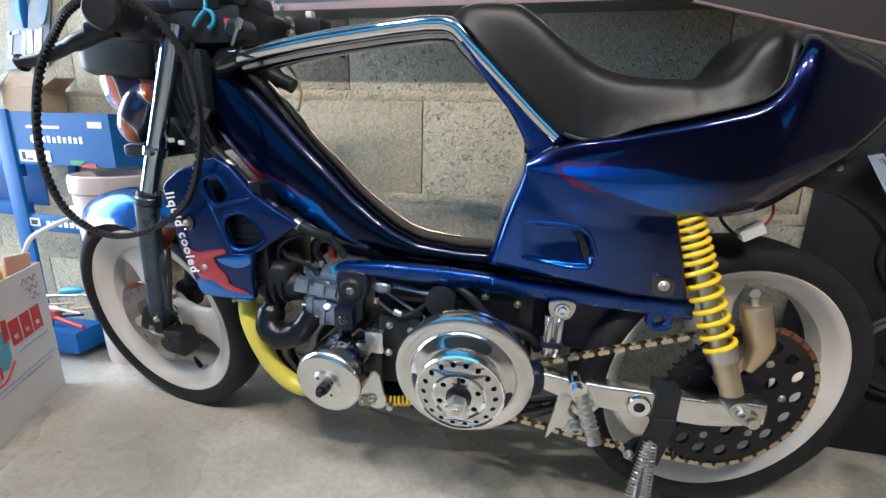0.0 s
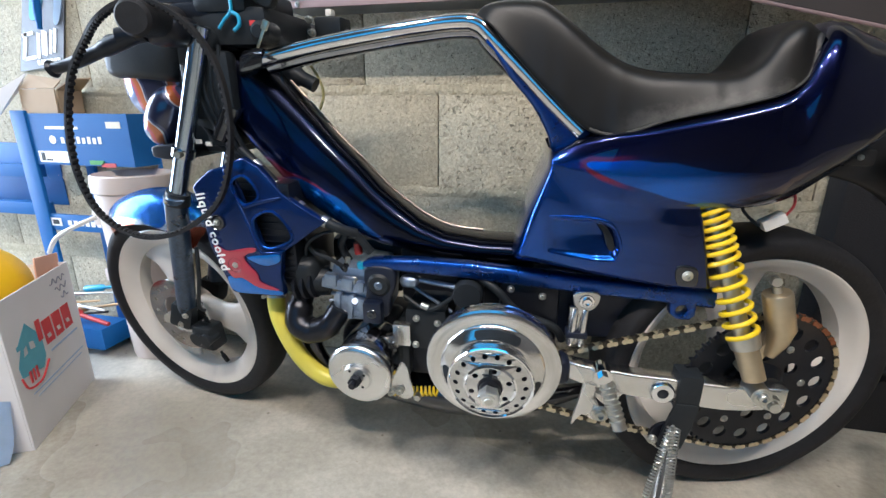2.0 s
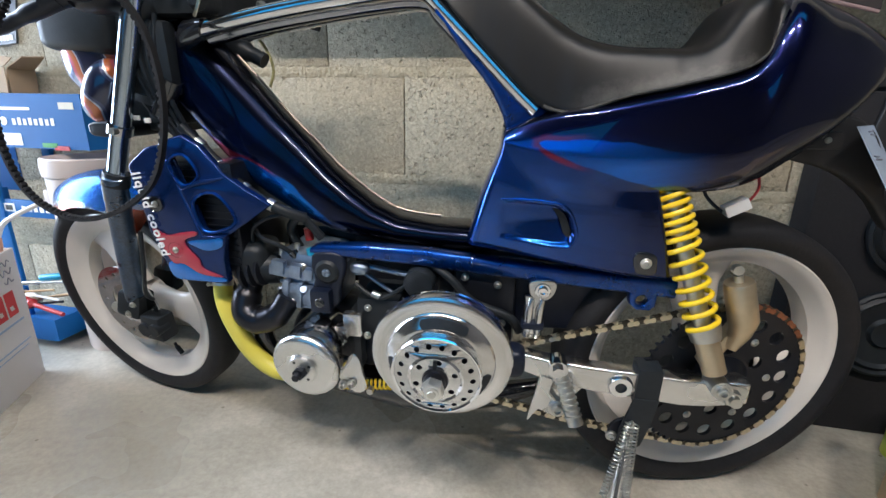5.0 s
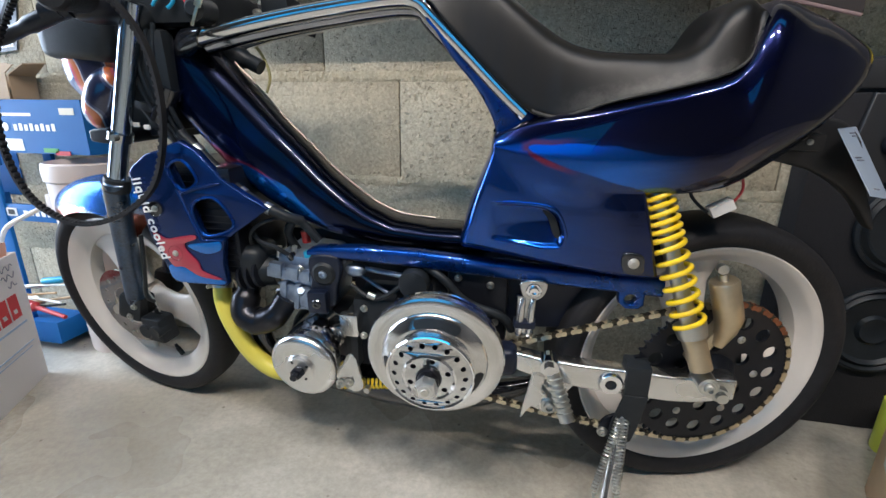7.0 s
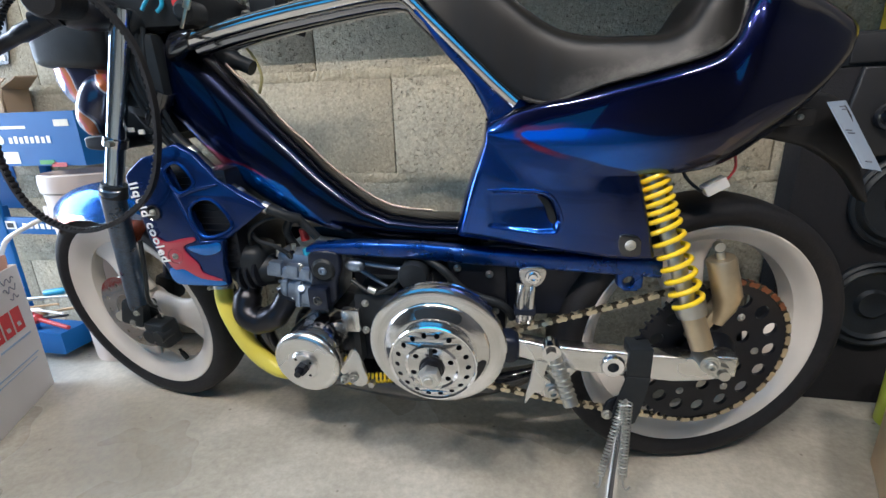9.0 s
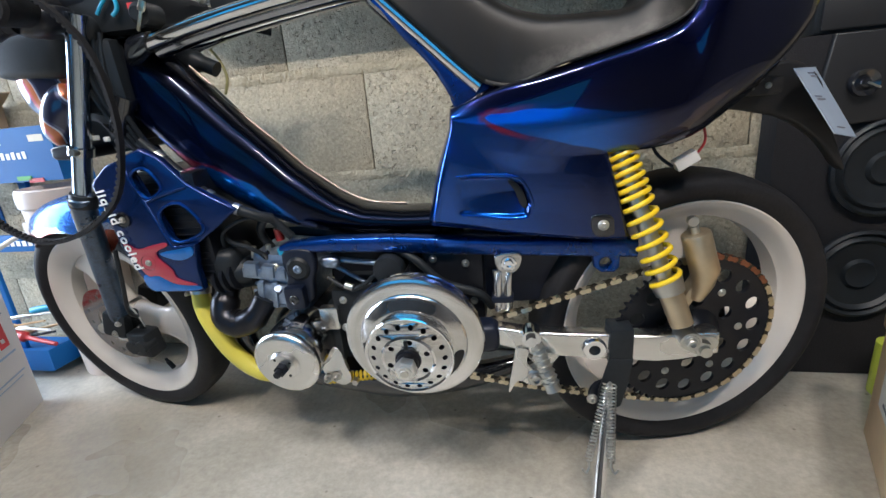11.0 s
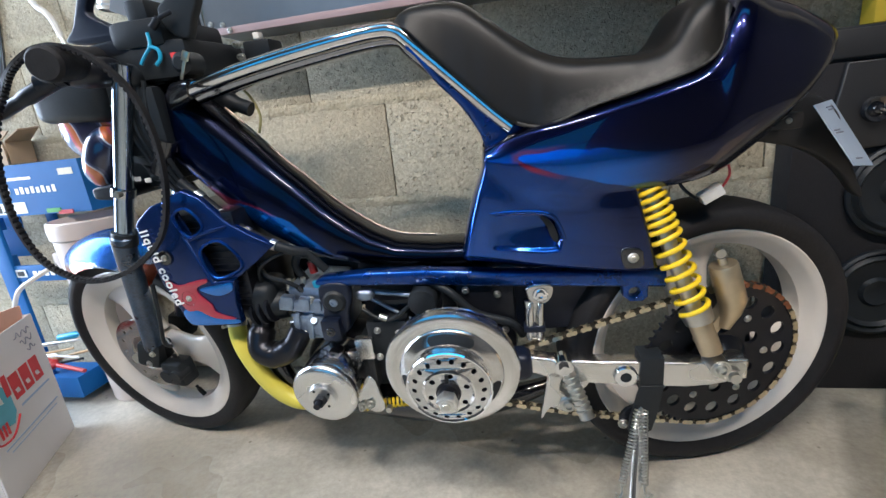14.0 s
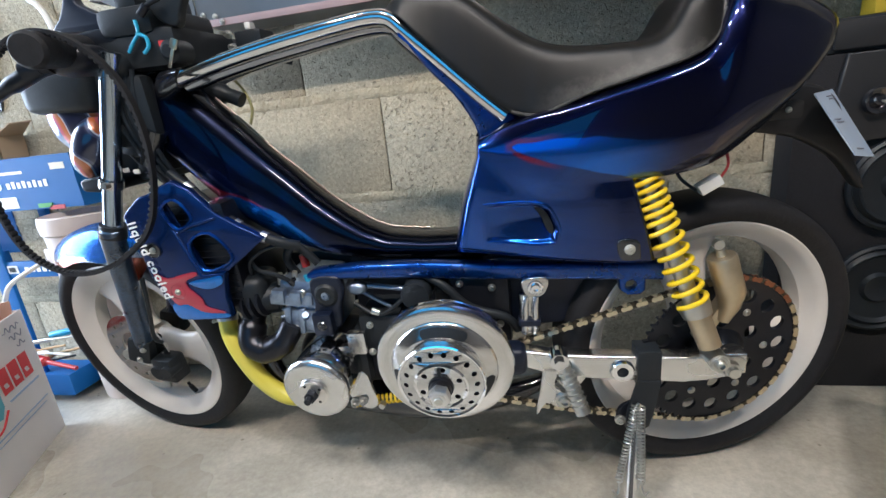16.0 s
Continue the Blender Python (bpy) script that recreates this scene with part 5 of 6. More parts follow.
part("oil_line", tube(smooth_path([(-0.045, -0.085, 0.395), (0.0, -0.095, 0.375), (0.045, -0.09, 0.40), (0.07, -0.085, 0.44)], n=6), 0.004, 10), BLACK, engine)
part("clamp", tube([(-0.012, -0.0935, 0.383), (0.002, -0.0945, 0.378)], 0.0062, 12), STEEL, engine)
part("drip_tray_bolt", tube([(-0.02, -0.10, 0.188), (-0.02, -0.112, 0.188)], 0.0065, 6), STEEL, engine)

# drive variator in front
vm = pose(-0.110, -0.150, 0.274, 4, 0, -4)
vario = part("variator", lathe([(0.0, -0.028), (0.026, -0.028), (0.028, -0.026), (0.048, -0.0262), (0.0555, -0.0245), (0.0600, -0.0205), (0.0615, -0.016), (0.0605, -0.010), (0.056, -0.005), (0.0, -0.004)], 64), ALU, bike, "machined alloy front pulley", vm)
part("drum", lathe([(0.0, -0.004), (0.050, -0.004), (0.052, 0.0), (0.058, 0.015), (0.060, 0.07), (0.054, 0.082), (0, 0.082)], 48), DARKCHROME, vario, "dark chrome drum")
part("hub_plate", lathe([(0.0, -0.033), (0.024, -0.033), (0.0255, -0.0315), (0.0255, -0.028), (0, -0.028)], 40), ALU, vario)
part("centre_nut", joined(tube([(0, -0.033, 0), (0, -0.044, 0)], [0.0115, 0.011], 6), rod((0, -0.04, 0), (0, -0.054, 0), 0.0062)), BLACKMETAL, vario, "dark centre nut")
for k in range(4):
    a = radians(35 + 90 * k)
    part("hole", lathe([(0, -0.0338), (0.0026, -0.0338), (0.0026, -0.032)], 12), BLACK, vario, m=Matrix.Translation((0.019 * math.cos(a), 0, 0.019 * math.sin(a))))

# large clutch pulley
pm = pose(0.128, -0.188, 0.336, 5, 0, 0)
pulley = part("clutch_pulley", lathe([(0.060, -0.0312), (0.0655, -0.0304), (0.069, -0.0286), (0.0755, -0.0243), (0.0805, -0.0209), (0.0830, -0.0188), (0.0838, -0.0168), (0.0855, -0.0160), (0.092, -0.0164), (0.104, -0.0150), (0.1075, -0.0125), (0.109, -0.007), (0.105, 0.0), (0.095, 0.004), (0.060, 0.006)], 96, close=True), SATIN, bike, "large polished clutch pulley", pm)
part("back_flange", lathe([(0.04, 0.008), (0.096, 0.009), (0.1030, 0.011), (0.1040, 0.014), (0.100, 0.018), (0.04, 0.018)], 96, close=True), CHROME, pulley)
for c0 in (84, -36, 204):
    slot = bmesh.new()
    strip = []
    for k in range(33):
        a = -29 + 58 * k / 32
        h = 0.0066 * math.sqrt(max(0.0, 1 - max(0.0, (abs(a) - 24) / 5) ** 2))
        row = []
        for r in (0.0728 - h, 0.0728 - h / 3, 0.0728 + h / 3, 0.0728 + h):
            q = radians(c0 + a)
            row.append(slot.verts.new((r * math.cos(q), -0.0309 + (r - 0.0662) * 0.63, r * math.sin(q))))
        strip.append(row)
    for r0, r1 in zip(strip, strip[1:]):
        for k in range(3):
            slot.faces.new((r0[k], r0[k + 1], r1[k + 1], r1[k]))
    part("slot", slot, BLACK, pulley, "dark slot in the flange")
part("drum", lathe([(0.060, 0.0), (0.060, -0.040), (0.064, -0.047), (0.0668, -0.050), (0.0672, -0.0525), (0.0660, -0.0547), (0.0642, -0.0545), (0.0622, -0.0526), (0.0622, -0.048)], 72), CHROME, pulley, "chrome clutch drum")
holes = [circle(0.0535 * math.cos(a), 0.0535 * math.sin(a), 0.0040, 10) for a in (2 * math.pi * k / 18 for k in range(18))]
inner = [circle(0.030 * math.cos(a), 0.030 * math.sin(a), 0.0042, 10) for a in (radians(20 + 60 * k) for k in range(6))]
face = part("drum_face", plate([circle(0, 0, 0.0400, 64)] + inner, -0.0600, -0.0570, 0.0006, 1), FACECHROME, pulley, "perforated chrome drum face")
rim = plate([circle(0, 0, 0.0622, 72), circle(0, 0, 0.0400, 48)] + holes, -0.0600, -0.0575)
for v in rim.verts:
    v.co.y += 0.35 * (math.hypot(v.co.x, v.co.z) - 0.0400)
part("sloping_rim", rim, FACECHROME, face, "sloping ring of round holes", angle=40)
part("inner_dark", lathe([(0, -0.0475), (0.061, -0.0475)], 40), BLACKMETAL, pulley)
part("raised_ring", lathe([(0.036, -0.060), (0.0385, -0.0625), (0.041, -0.060)], 48), CHROME, face)
part("timing_slot", box(-0.0025, 0.0025, -0.0625, -0.0600, 0.012, 0.034), BLACK, face, smooth=False)
part("nut_collar", lathe([(0, -0.060), (0.0195, -0.060), (0.0185, -0.0645), (0.0165, -0.0655), (0.0160, -0.073), (0.0, -0.073)], 32), SMOKE, face)
nut = part("centre_nut", joined(tube([(0, -0.072, 0), (0, -0.074, 0), (0, -0.087, 0), (0, -0.0885, 0)], [0.0150, 0.0165, 0.0165, 0.0145], 6), lathe([(0.0, -0.0905), (0.0095, -0.0905), (0.0105, -0.0895), (0.0105, -0.086), (0, -0.086)], 24)), ALU, face, "bright centre nut", angle=25)
part("shaft_end", lathe([(0.0, -0.0925), (0.0058, -0.0925), (0.0064, -0.0915), (0.0064, -0.089), (0, -0.089)], 20), STEEL, face)

# swingarm
arm_out = [(0.215, 0.324), (0.25, 0.319), (0.30, 0.310), (0.362, 0.305), (0.42, 0.303), (0.50, 0.299), (0.58, 0.303), (0.596, 0.302), (0.597, 0.267), (0.575, 0.262), (0.54, 0.255), (0.505, 0.252), (0.41, 0.258), (0.36, 0.262), (0.31, 0.270), (0.275, 0.279), (0.25, 0.288), (0.215, 0.292)]
arm = part("swingarm", plate([arm_out], -0.140, -0.112, 0.004, 2), ALU, bike, "polished alloy swingarm", angle=40)
part("pivot_cover", blob((0.232, -0.128, 0.300), (0.026, 0.024, 0.026), 3.5), NAVY, arm)
part("eye_boss", lathe([(0.009, -0.148), (0.017, -0.148), (0.0195, -0.144), (0.0195, -0.132), (0.009, -0.132)], 32, close=True), CHROME, arm, m=Matrix.Translation((0.408, 0, 0.279)))
part("boss_hole", lathe([(0, -0.1405), (0.0095, -0.1405)], 20), BLACK, arm, m=Matrix.Translation((0.408, 0, 0.279)))
part("axle_slot", plate([loop2([(0.552, 0.297), (0.585, 0.299), (0.593, 0.288), (0.586, 0.276), (0.556, 0.270), (0.544, 0.283)], 3)], -0.1425, -0.1395, 0.0008), STEEL, arm)
part("rear_axle", joined(rod((0.568, -0.165, 0.284), (0.568, 0.12, 0.284), 0.0085), tube([(0.568, -0.143, 0.284), (0.568, -0.156, 0.284)], 0.013, 6), rod((0.568, -0.138, 0.284), (0.568, -0.143, 0.284), 0.017, 24)), STEEL, bike, "rear axle and nut")
part("arm_plate", plate([loop2([(0.285, 0.275), (0.31, 0.268), (0.36, 0.260), (0.35, 0.232), (0.33, 0.215), (0.305, 0.238)], 3)], -0.108, -0.10, 0.002), ALU, arm)
part("stand_bracket", joined(box(0.431, 0.468, -0.1465, -0.105, 0.247, 0.314, 0.003), plate([[(0.431, 0.262), (0.468, 0.262), (0.462, 0.215), (0.452, 0.172), (0.438, 0.162), (0.414, 0.170), (0.416, 0.200)]], -0.1485, -0.1425, 0.001)), BLACK, bike, "black steel bracket clamped round the swingarm")

# shock absorber
s0, s1, s2 = Vector((0.440, -0.086, 0.600)), Vector((0.511, -0.138, 0.392)), Vector((0.544, -0.148, 0.304))
shock = part("shock_absorber", tube([s0, s1], 0.0125, 24), STEEL, bike, "rear shock absorber with a yellow spring")
sp = []
for (f0, f1, turns) in ((0.0, 0.42, 7.6), (0.42, 1.0, 6.6)):
    sp.append((f0, f1, turns))
pts = []
ax = (s1 - s0).normalized()
u = ax.orthogonal().normalized()
v = ax.cross(u)
ang = 0.0
for f0, f1, turns in sp:
    n = int(turns * 24)
    for k in range(n):
        f = f0 + (f1 - f0) * k / n
        pts.append(s0.lerp(s1, f) + 0.0215 * (math.cos(ang) * u + math.sin(ang) * v))
        ang += 2 * math.pi / 24
part("coil_spring", tube(pts, 0.0040, 10), YELLOW, shock, "yellow coil spring")
part("spring_seat", tube([s1 - ax * 0.004, s1 + ax * 0.018], [0.024, 0.021], 28), STEEL, shock)
part("lower_body", tube([s1 + ax * 0.015, s1 + ax * 0.07], [0.0175, 0.0165], 24), GOLD, shock, "gold lower shock body")
part("lower_eye", joined(rod(s2 + Vector((0, -0.018, 0)), s2 + Vector((0, 0.02, 0)), 0.015, 24)), STEEL, shock)
bolt(shock, s2 + Vector((0, -0.018, 0)), 0.008, 0.009)
r0, r1 = Vector((0.552, -0.122, 0.460)), Vector((0.570, -0.122, 0.402))
ra = (r1 - r0).normalized()
res = part("gas_reservoir", tube([r0 - ra * 0.003, r0, r1, r1 + ra * 0.022 + Vector((-0.008, 0, 0)), r1 + ra * 0.05 + Vector((-0.024, 0, 0))], [0.019, 0.0208, 0.0208, 0.0165, 0.010], 24), GOLD, shock, "gold gas reservoir")
part("eye_bolt", joined(rod(r0 - ra * 0.014, r0, 0.0065), rod(r0 - ra * 0.022 + Vector((0, -0.005, 0)), r0 - ra * 0.022 + Vector((0, 0.005, 0)), 0.0075)), STEEL, res)
part("arm_link", moved(box(-0.008, 0.008, -0.126, -0.10, -0.04, 0.04, 0.004), Matrix.Translation((0.548, 0, 0.352)) @ Matrix.Rotation(radians(28), 4, "Y")), GOLD, res)

# sprocket and chain
SC = Vector((0.578, -0.079, 0.270))
sm = pose(*SC, 3, 0, 14)
teeth = []
for k in range(58):
    a = 2 * math.pi * k / 58
    teeth += [(0.1365 * math.cos(a - 0.03), 0.1365 * math.sin(a - 0.03)), (0.1435 * math.cos(a - 0.01), 0.1435 * math.sin(a - 0.01)), (0.1435 * math.cos(a + 0.012), 0.1435 * math.sin(a + 0.012)), (0.1365 * math.cos(a + 0.03), 0.1365 * math.sin(a + 0.03))]
holes = [circle(0.109 * math.cos(a), 0.109 * math.sin(a), 0.0125, 14) for a in (2 * math.pi * k / 16 for k in range(16))]
holes += [circle(0.062 * math.cos(a), 0.062 * math.sin(a), 0.012, 14) for a in (radians(30 + 60 * k) for k in range(6))]
sprocket = part("rear_sprocket", plate([teeth] + holes, -0.003, 0.003), BLACKMETAL, bike, "black drilled rear sprocket", sm, angle=30)
for k in range(6):
    a = radians(60 * k)
    bolt(sprocket, (0.082 * math.cos(a), -0.003, 0.082 * math.sin(a)), 0.0045, 0.004)
part("sprocket_hub", lathe([(0, -0.022), (0.030, -0.022), (0.038, -0.010), (0.046, -0.004), (0.046, 0.01), (0, 0.01)], 40), BLACKMETAL, sprocket)
part("drum_cover", lathe([(0, 0.02), (0.075, 0.02), (0.078, 0.03), (0.078, 0.06), (0, 0.06)], 40), BLACK, sprocket, "black hub drum")

link_outer = joined(plate([loop2([(-0.0095, 0), (-0.0063, 0.0045), (0, 0.0031), (0.0063, 0.0045), (0.0095, 0), (0.0063, -0.0045), (0, -0.0031), (-0.0063, -0.0045)], 2)], -0.0062, -0.0050), plate([loop2([(-0.0095, 0), (-0.0063, 0.0045), (0, 0.0031), (0.0063, 0.0045), (0.0095, 0), (0.0063, -0.0045), (0, -0.0031), (-0.0063, -0.0045)], 2)], 0.0050, 0.0062),
                    rod((-0.0063, -0.0068, 0), (-0.0063, 0.0068, 0), 0.0017, 8), rod((0.0063, -0.0068, 0), (0.0063, 0.0068, 0), 0.0017, 8), rod((0.0063, -0.0045, 0), (0.0063, 0.0045, 0), 0.0036, 8))
link_rusty = link_outer.copy()
LINK = link_mesh("chain_link", link_outer, BRASS, angle=30)
link_inner = joined(plate([loop2([(-0.0090, 0), (-0.0063, 0.0042), (0, 0.0030), (0.0063, 0.0042), (0.0090, 0), (0.0063, -0.0042), (0, -0.0030), (-0.0063, -0.0042)], 2)], -0.0048, -0.0036), plate([loop2([(-0.0090, 0), (-0.0063, 0.0042), (0, 0.0030), (0.0063, 0.0042), (0.0090, 0), (0.0063, -0.0042), (0, -0.0030), (-0.0063, -0.0042)], 2)], 0.0036, 0.0048),
                    rod((0.0063, -0.0045, 0), (0.0063, 0.0045, 0), 0.0036, 8))
RUSTLINK = link_mesh("chain_link", link_rusty, RUST, angle=30)
LINK2 = link_mesh("chain_link", link_inner, CHAINDARK, angle=30)
p0, p1 = Vector((0.165, -0.118, 0.296)), Vector((0.536, -0.092, 0.405))
pts = [p0.lerp(p1, k / 31) for k in range(31)]
a0, a1 = 104, -106
n = int(radians(a0 - a1) * 0.140 / 0.0127)
rotm = Matrix.Rotation(radians(14), 3, "Z") @ Matrix.Rotation(radians(3), 3, "X")
for k in range(n):
    a = radians(a0 + (a1 - a0) * k / n)
    pts.append(SC + rotm @ Vector((0.140 * math.cos(a), 0, 0.140 * math.sin(a))))
q0, q1 = SC + rotm @ Vector((0.140 * math.cos(radians(a1)), 0, 0.140 * math.sin(radians(a1)))), Vector((0.165, -0.122, 0.222))
m2 = int((q1 - q0).length / 0.0127)
pts += [q0.lerp(q1, k / m2) + Vector((0, 0, -0.008 * math.sin(math.pi * k / m2))) for k in range(m2 + 1)]
chain = part("drive_chain", tube([(0.165, -0.122, 0.302), (0.150, -0.122, 0.265), (0.165, -0.122, 0.222)], 0.0035, 8), BRASS, bike, "worn drive chain with brass-coloured links")
for k in range(len(pts) - 1):
    d = (pts[k + 1] - pts[k]).normalized()
    side = Vector((0, 1, 0))
    upd = d.cross(side).normalized() * -1
    side = upd.cross(d)
    c = (pts[k] + pts[k + 1]) / 2
    rusty = 33 <= k <= 43
    part("chain_link", (RUSTLINK if rusty else LINK) if k % 2 else LINK2, RUST if rusty and k % 2 else BRASS if k % 2 else CHAINDARK, chain, m=Matrix(((d.x, side.x, upd.x, c.x), (d.y, side.y, upd.y, c.y), (d.z, side.z, upd.z, c.z), (0, 0, 0, 1))))
part("front_sprocket", lathe([(0, -0.004), (0.036, -0.004), (0.036, 0.004), (0, 0.004)], 28), BLACKMETAL, bike, m=Matrix.Translation((0.165, -0.118, 0.262)))

# alloy bracket behind the pulley
brk = part("alloy_bracket", joined(plate([loop2([(0.258, 0.436), (0.294, 0.438), (0.297, 0.420), (0.285, 0.404), (0.264, 0.405), (0.255, 0.420)], 3)], -0.113, -0.103, 0.002), box(0.249, 0.281, -0.112, -0.098, 0.336, 0.410, 0.004)), DARKCHROME, bike, "scratched alloy bracket")
for x in (0.2570, 0.2735):
    part("rib", tube([(x + 0.004, -0.110, 0.404), (x + 0.001, -0.1135, 0.385), (x, -0.1135, 0.349), (x - 0.001, -0.111, 0.337)], [0.005, 0.0068, 0.0068, 0.0055], 14), ALU, brk)
# the casting's dark groove, put in as a navy strip
part("dark_groove", box(0.247, 0.283, -0.1225, -0.097, 0.354, 0.365, 0.003), NAVY, brk, "dark band standing in for a groove")
bolt(brk, (0.277, -0.113, 0.421), 0.0085, 0.007, CHROME)

# footpeg
peg = part("footpeg", tube(smooth_path([(0.311, -0.148, 0.306), (0.323, -0.160, 0.272), (0.341, -0.178, 0.224)], n=3), [0.013, 0.0105, 0.0105, 0.0115, 0.0115, 0.0115, 0.0125], 18), STEEL, bike, "ribbed chrome footpeg")
for k in range(7):
    f = 0.25 + 0.1 * k
    c = Vector((0.311, -0.148, 0.306)).lerp(Vector((0.341, -0.178, 0.224)), f)
    d = Vector((0.033, -0.04, -0.091)).normalized()
    part("rib", tube([c - d * 0.0024, c - d * 0.0012, c + d * 0.0012, c + d * 0.0024], [0.0112, 0.0136, 0.0136, 0.0112], 18), STEEL, peg)
part("peg_pivot", joined(rod((0.308, -0.13, 0.308), (0.308, -0.160, 0.308), 0.015), tube([(0.308, -0.160, 0.308), (0.308, -0.168, 0.308)], 0.009, 6)), CHROME, peg)
part("peg_tab", plate([loop2([(0.285, 0.285), (0.305, 0.28), (0.30, 0.25), (0.312, 0.235), (0.31, 0.205), (0.285, 0.215), (0.268, 0.19), (0.278, 0.25)], 3)], -0.140, -0.133, 0.001), ALU, peg)
bolt(peg, (0.315, -0.142, 0.222), 0.010, 0.009)

# side stand with twin springs
stand = part("side_stand", tube(smooth_path([(0.433, -0.140, 0.220), (0.428, -0.155, 0.165), (0.415, -0.190, 0.08), (0.404, -0.225, 0.012)], n=4), [0.0085] * 5 + [0.0095] * 8, 16), CHROME, bike, "chrome side stand with twin return springs")
part("stand_plate", plate([loop2([(0.412, 0.205), (0.45, 0.215), (0.455, 0.175), (0.446, 0.158), (0.42, 0.160), (0.402, 0.178)], 3)], -0.135, -0.128, 0.0015), BLACKMETAL, stand)
for p in ((0.408, -0.137, 0.176), (0.449, -0.137, 0.172), (0.440, -0.137, 0.218)):
    bolt(stand, p, 0.006, 0.006)
for dx in (-0.012, 0.012):
    a, b = Vector((0.431 + dx * 0.4, -0.158, 0.222)), Vector((0.412 + dx * 1.5, -0.192, 0.098))
    part("return_spring", spring(a, b, 0.0052, 0.0014, 23, 6, 12), STEEL, stand, "steel coil spring")
    part("spring_hook", tube(smooth_path([b, b + Vector((0, -0.004, -0.012)), b + Vector((dx * 0.4, -0.008, -0.02)), b + Vector((dx * 0.9, -0.008, -0.012))], n=4), 0.0018, 6), STEEL, stand)
part("stand_foot", blob((0.402, -0.231, 0.010), (0.025, 0.018, 0.007), 3), CHROME, stand)

# connector under the tail
con = part("wire_connector", moved(box(-0.017, 0.017, -0.010, 0.010, -0.0085, 0.0085, 0.002), Matrix.Translation((0.545, -0.075, 0.562)) @ Matrix.Rotation(radians(-30), 4, "Y")), WHITEPLASTIC, bike, "white plastic wire connector")
part("wire", tube(smooth_path([(0.495, -0.06, 0.61), (0.505, -0.065, 0.575), (0.528, -0.075, 0.553)], n=5), 0.0026, 8), BLACK, con)
part("wire", tube(smooth_path([(0.560, -0.075, 0.570), (0.572, -0.07, 0.59), (0.568, -0.06, 0.62)], n=5), 0.002, 8), TOOLRED, con)
part("speedo_cable", tube(smooth_path([(-0.50, -0.04, 0.45), (-0.505, -0.045, 0.38), (-0.53, -0.03, 0.31), (-0.545, 0.0, 0.28)], n=6), 0.0042, 10), BLACK, bike)

# ---- toothed belt hung over the grip ----
belt = thing("drive_belt", "black toothed rubber drive belt hung over the handlebar grip", "belt", bike.matrix_basis.copy())
loop = smooth_path([(-0.480, -0.17, 0.862), (-0.530, -0.155, 0.832), (-0.578, -0.15, 0.780), (-0.609, -0.15, 0.700), (-0.617, -0.15, 0.620), (-0.596, -0.15, 0.552), (-0.547, -0.15, 0.515), (-0.488, -0.15, 0.506),
                    (-0.420, -0.15, 0.525), (-0.355, -0.145, 0.572), (-0.320, -0.145, 0.640), (-0.306, -0.145, 0.720), (-0.312, -0.15, 0.795), (-0.340, -0.160, 0.848), (-0.385, -0.165, 0.879), (-0.435, -0.165, 0.883)], True, 14)
bm = bmesh.new()
rings = []
n = len(loop)
centre = sum(loop, Vector()) / n
for i, p in enumerate(loop):
    d = (loop[(i + 1) % n] - loop[i - 1]).normalized()
    side = Vector((0, 1, 0))
    inn = side.cross(d).normalized()
    if inn.dot(centre - p) < 0:
        inn = -inn
    ring = []
    for w, h in ((-0.0055, -0.0024), (0.0055, -0.0024), (0.0055, 0.0024), (-0.0055, 0.0024)):
        ring.append(bm.verts.new(p + side * w + inn * h))
    rings.append(ring)
for i in range(n):
    for k in range(4):
        bm.faces.new((rings[i][k], rings[i][(k + 1) % 4], rings[(i + 1) % n][(k + 1) % 4], rings[(i + 1) % n][k]))
part("belt_band", bm, RUBBER, belt)
teeth = bmesh.new()
for i in range(0, n, 2):
    p = loop[i]
    d = (loop[(i + 1) % n] - loop[i - 1]).normalized()
    side = Vector((0, 1, 0))
    inn = side.cross(d).normalized()
    if inn.dot(centre - p) < 0:
        inn = -inn
    t = box(-0.0032, 0.0032, -0.0053, 0.0053, 0.0016, 0.0062, 0.0012, 1)
    join(teeth, t, Matrix(((d.x, 0, inn.x, p.x), (d.y, 1, inn.y, p.y), (d.z, 0, inn.z, p.z), (0, 0, 0, 1))))
part("belt_teeth", teeth, RUBBER, belt)

# ---- white cardboard box with a yellow ball ----
A, B = Vector((-0.992, 0.045, 0)), Vector((-0.853, -0.215, 0))
dirx = (B - A).normalized()
out_n = Vector((-dirx.y, dirx.x, 0)) * -1
if out_n.x > 0:
    out_n = -out_n
width, depth, high = (B - A).length, 0.36, 0.345
bmx = Matrix(((dirx.x, out_n.x, 0, A.x), (dirx.y, out_n.y, 0, A.y), (0, 0, 1, 0), (0, 0, 0, 1)))
carton = thing("cardboard_box", "open white cardboard moving box with red and teal print", "box", bmx)
t = 0.004
part("side", box(0, width, 0, t, 0, high, 0.001, 1), CARDWHITE, carton, smooth=False)
part("side", box(0, width, depth - t, depth, 0, high, 0.001, 1), CARDWHITE, carton, smooth=False)
part("side", box(width - t, width, t, depth - t, 0, high, 0.001, 1), CARDWHITE, carton, smooth=False)
part("side", box(0, t, t, depth - t, 0, high, 0.001, 1), CARDWHITE, carton, smooth=False)
part("base", box(t, width - t, t, depth - t, 0.002, 0.006), CARD, carton, smooth=False)
part("inner_flap", moved(box(0, 0.10, -0.002, 0.002, 0, 0.07, 0.001, 1), Matrix.Translation((0.005, 0.02, high - 0.045)) @ Matrix.Rotation(radians(-8), 4, "Y")), CARDIN, carton, "peach coloured inner flap", smooth=False)


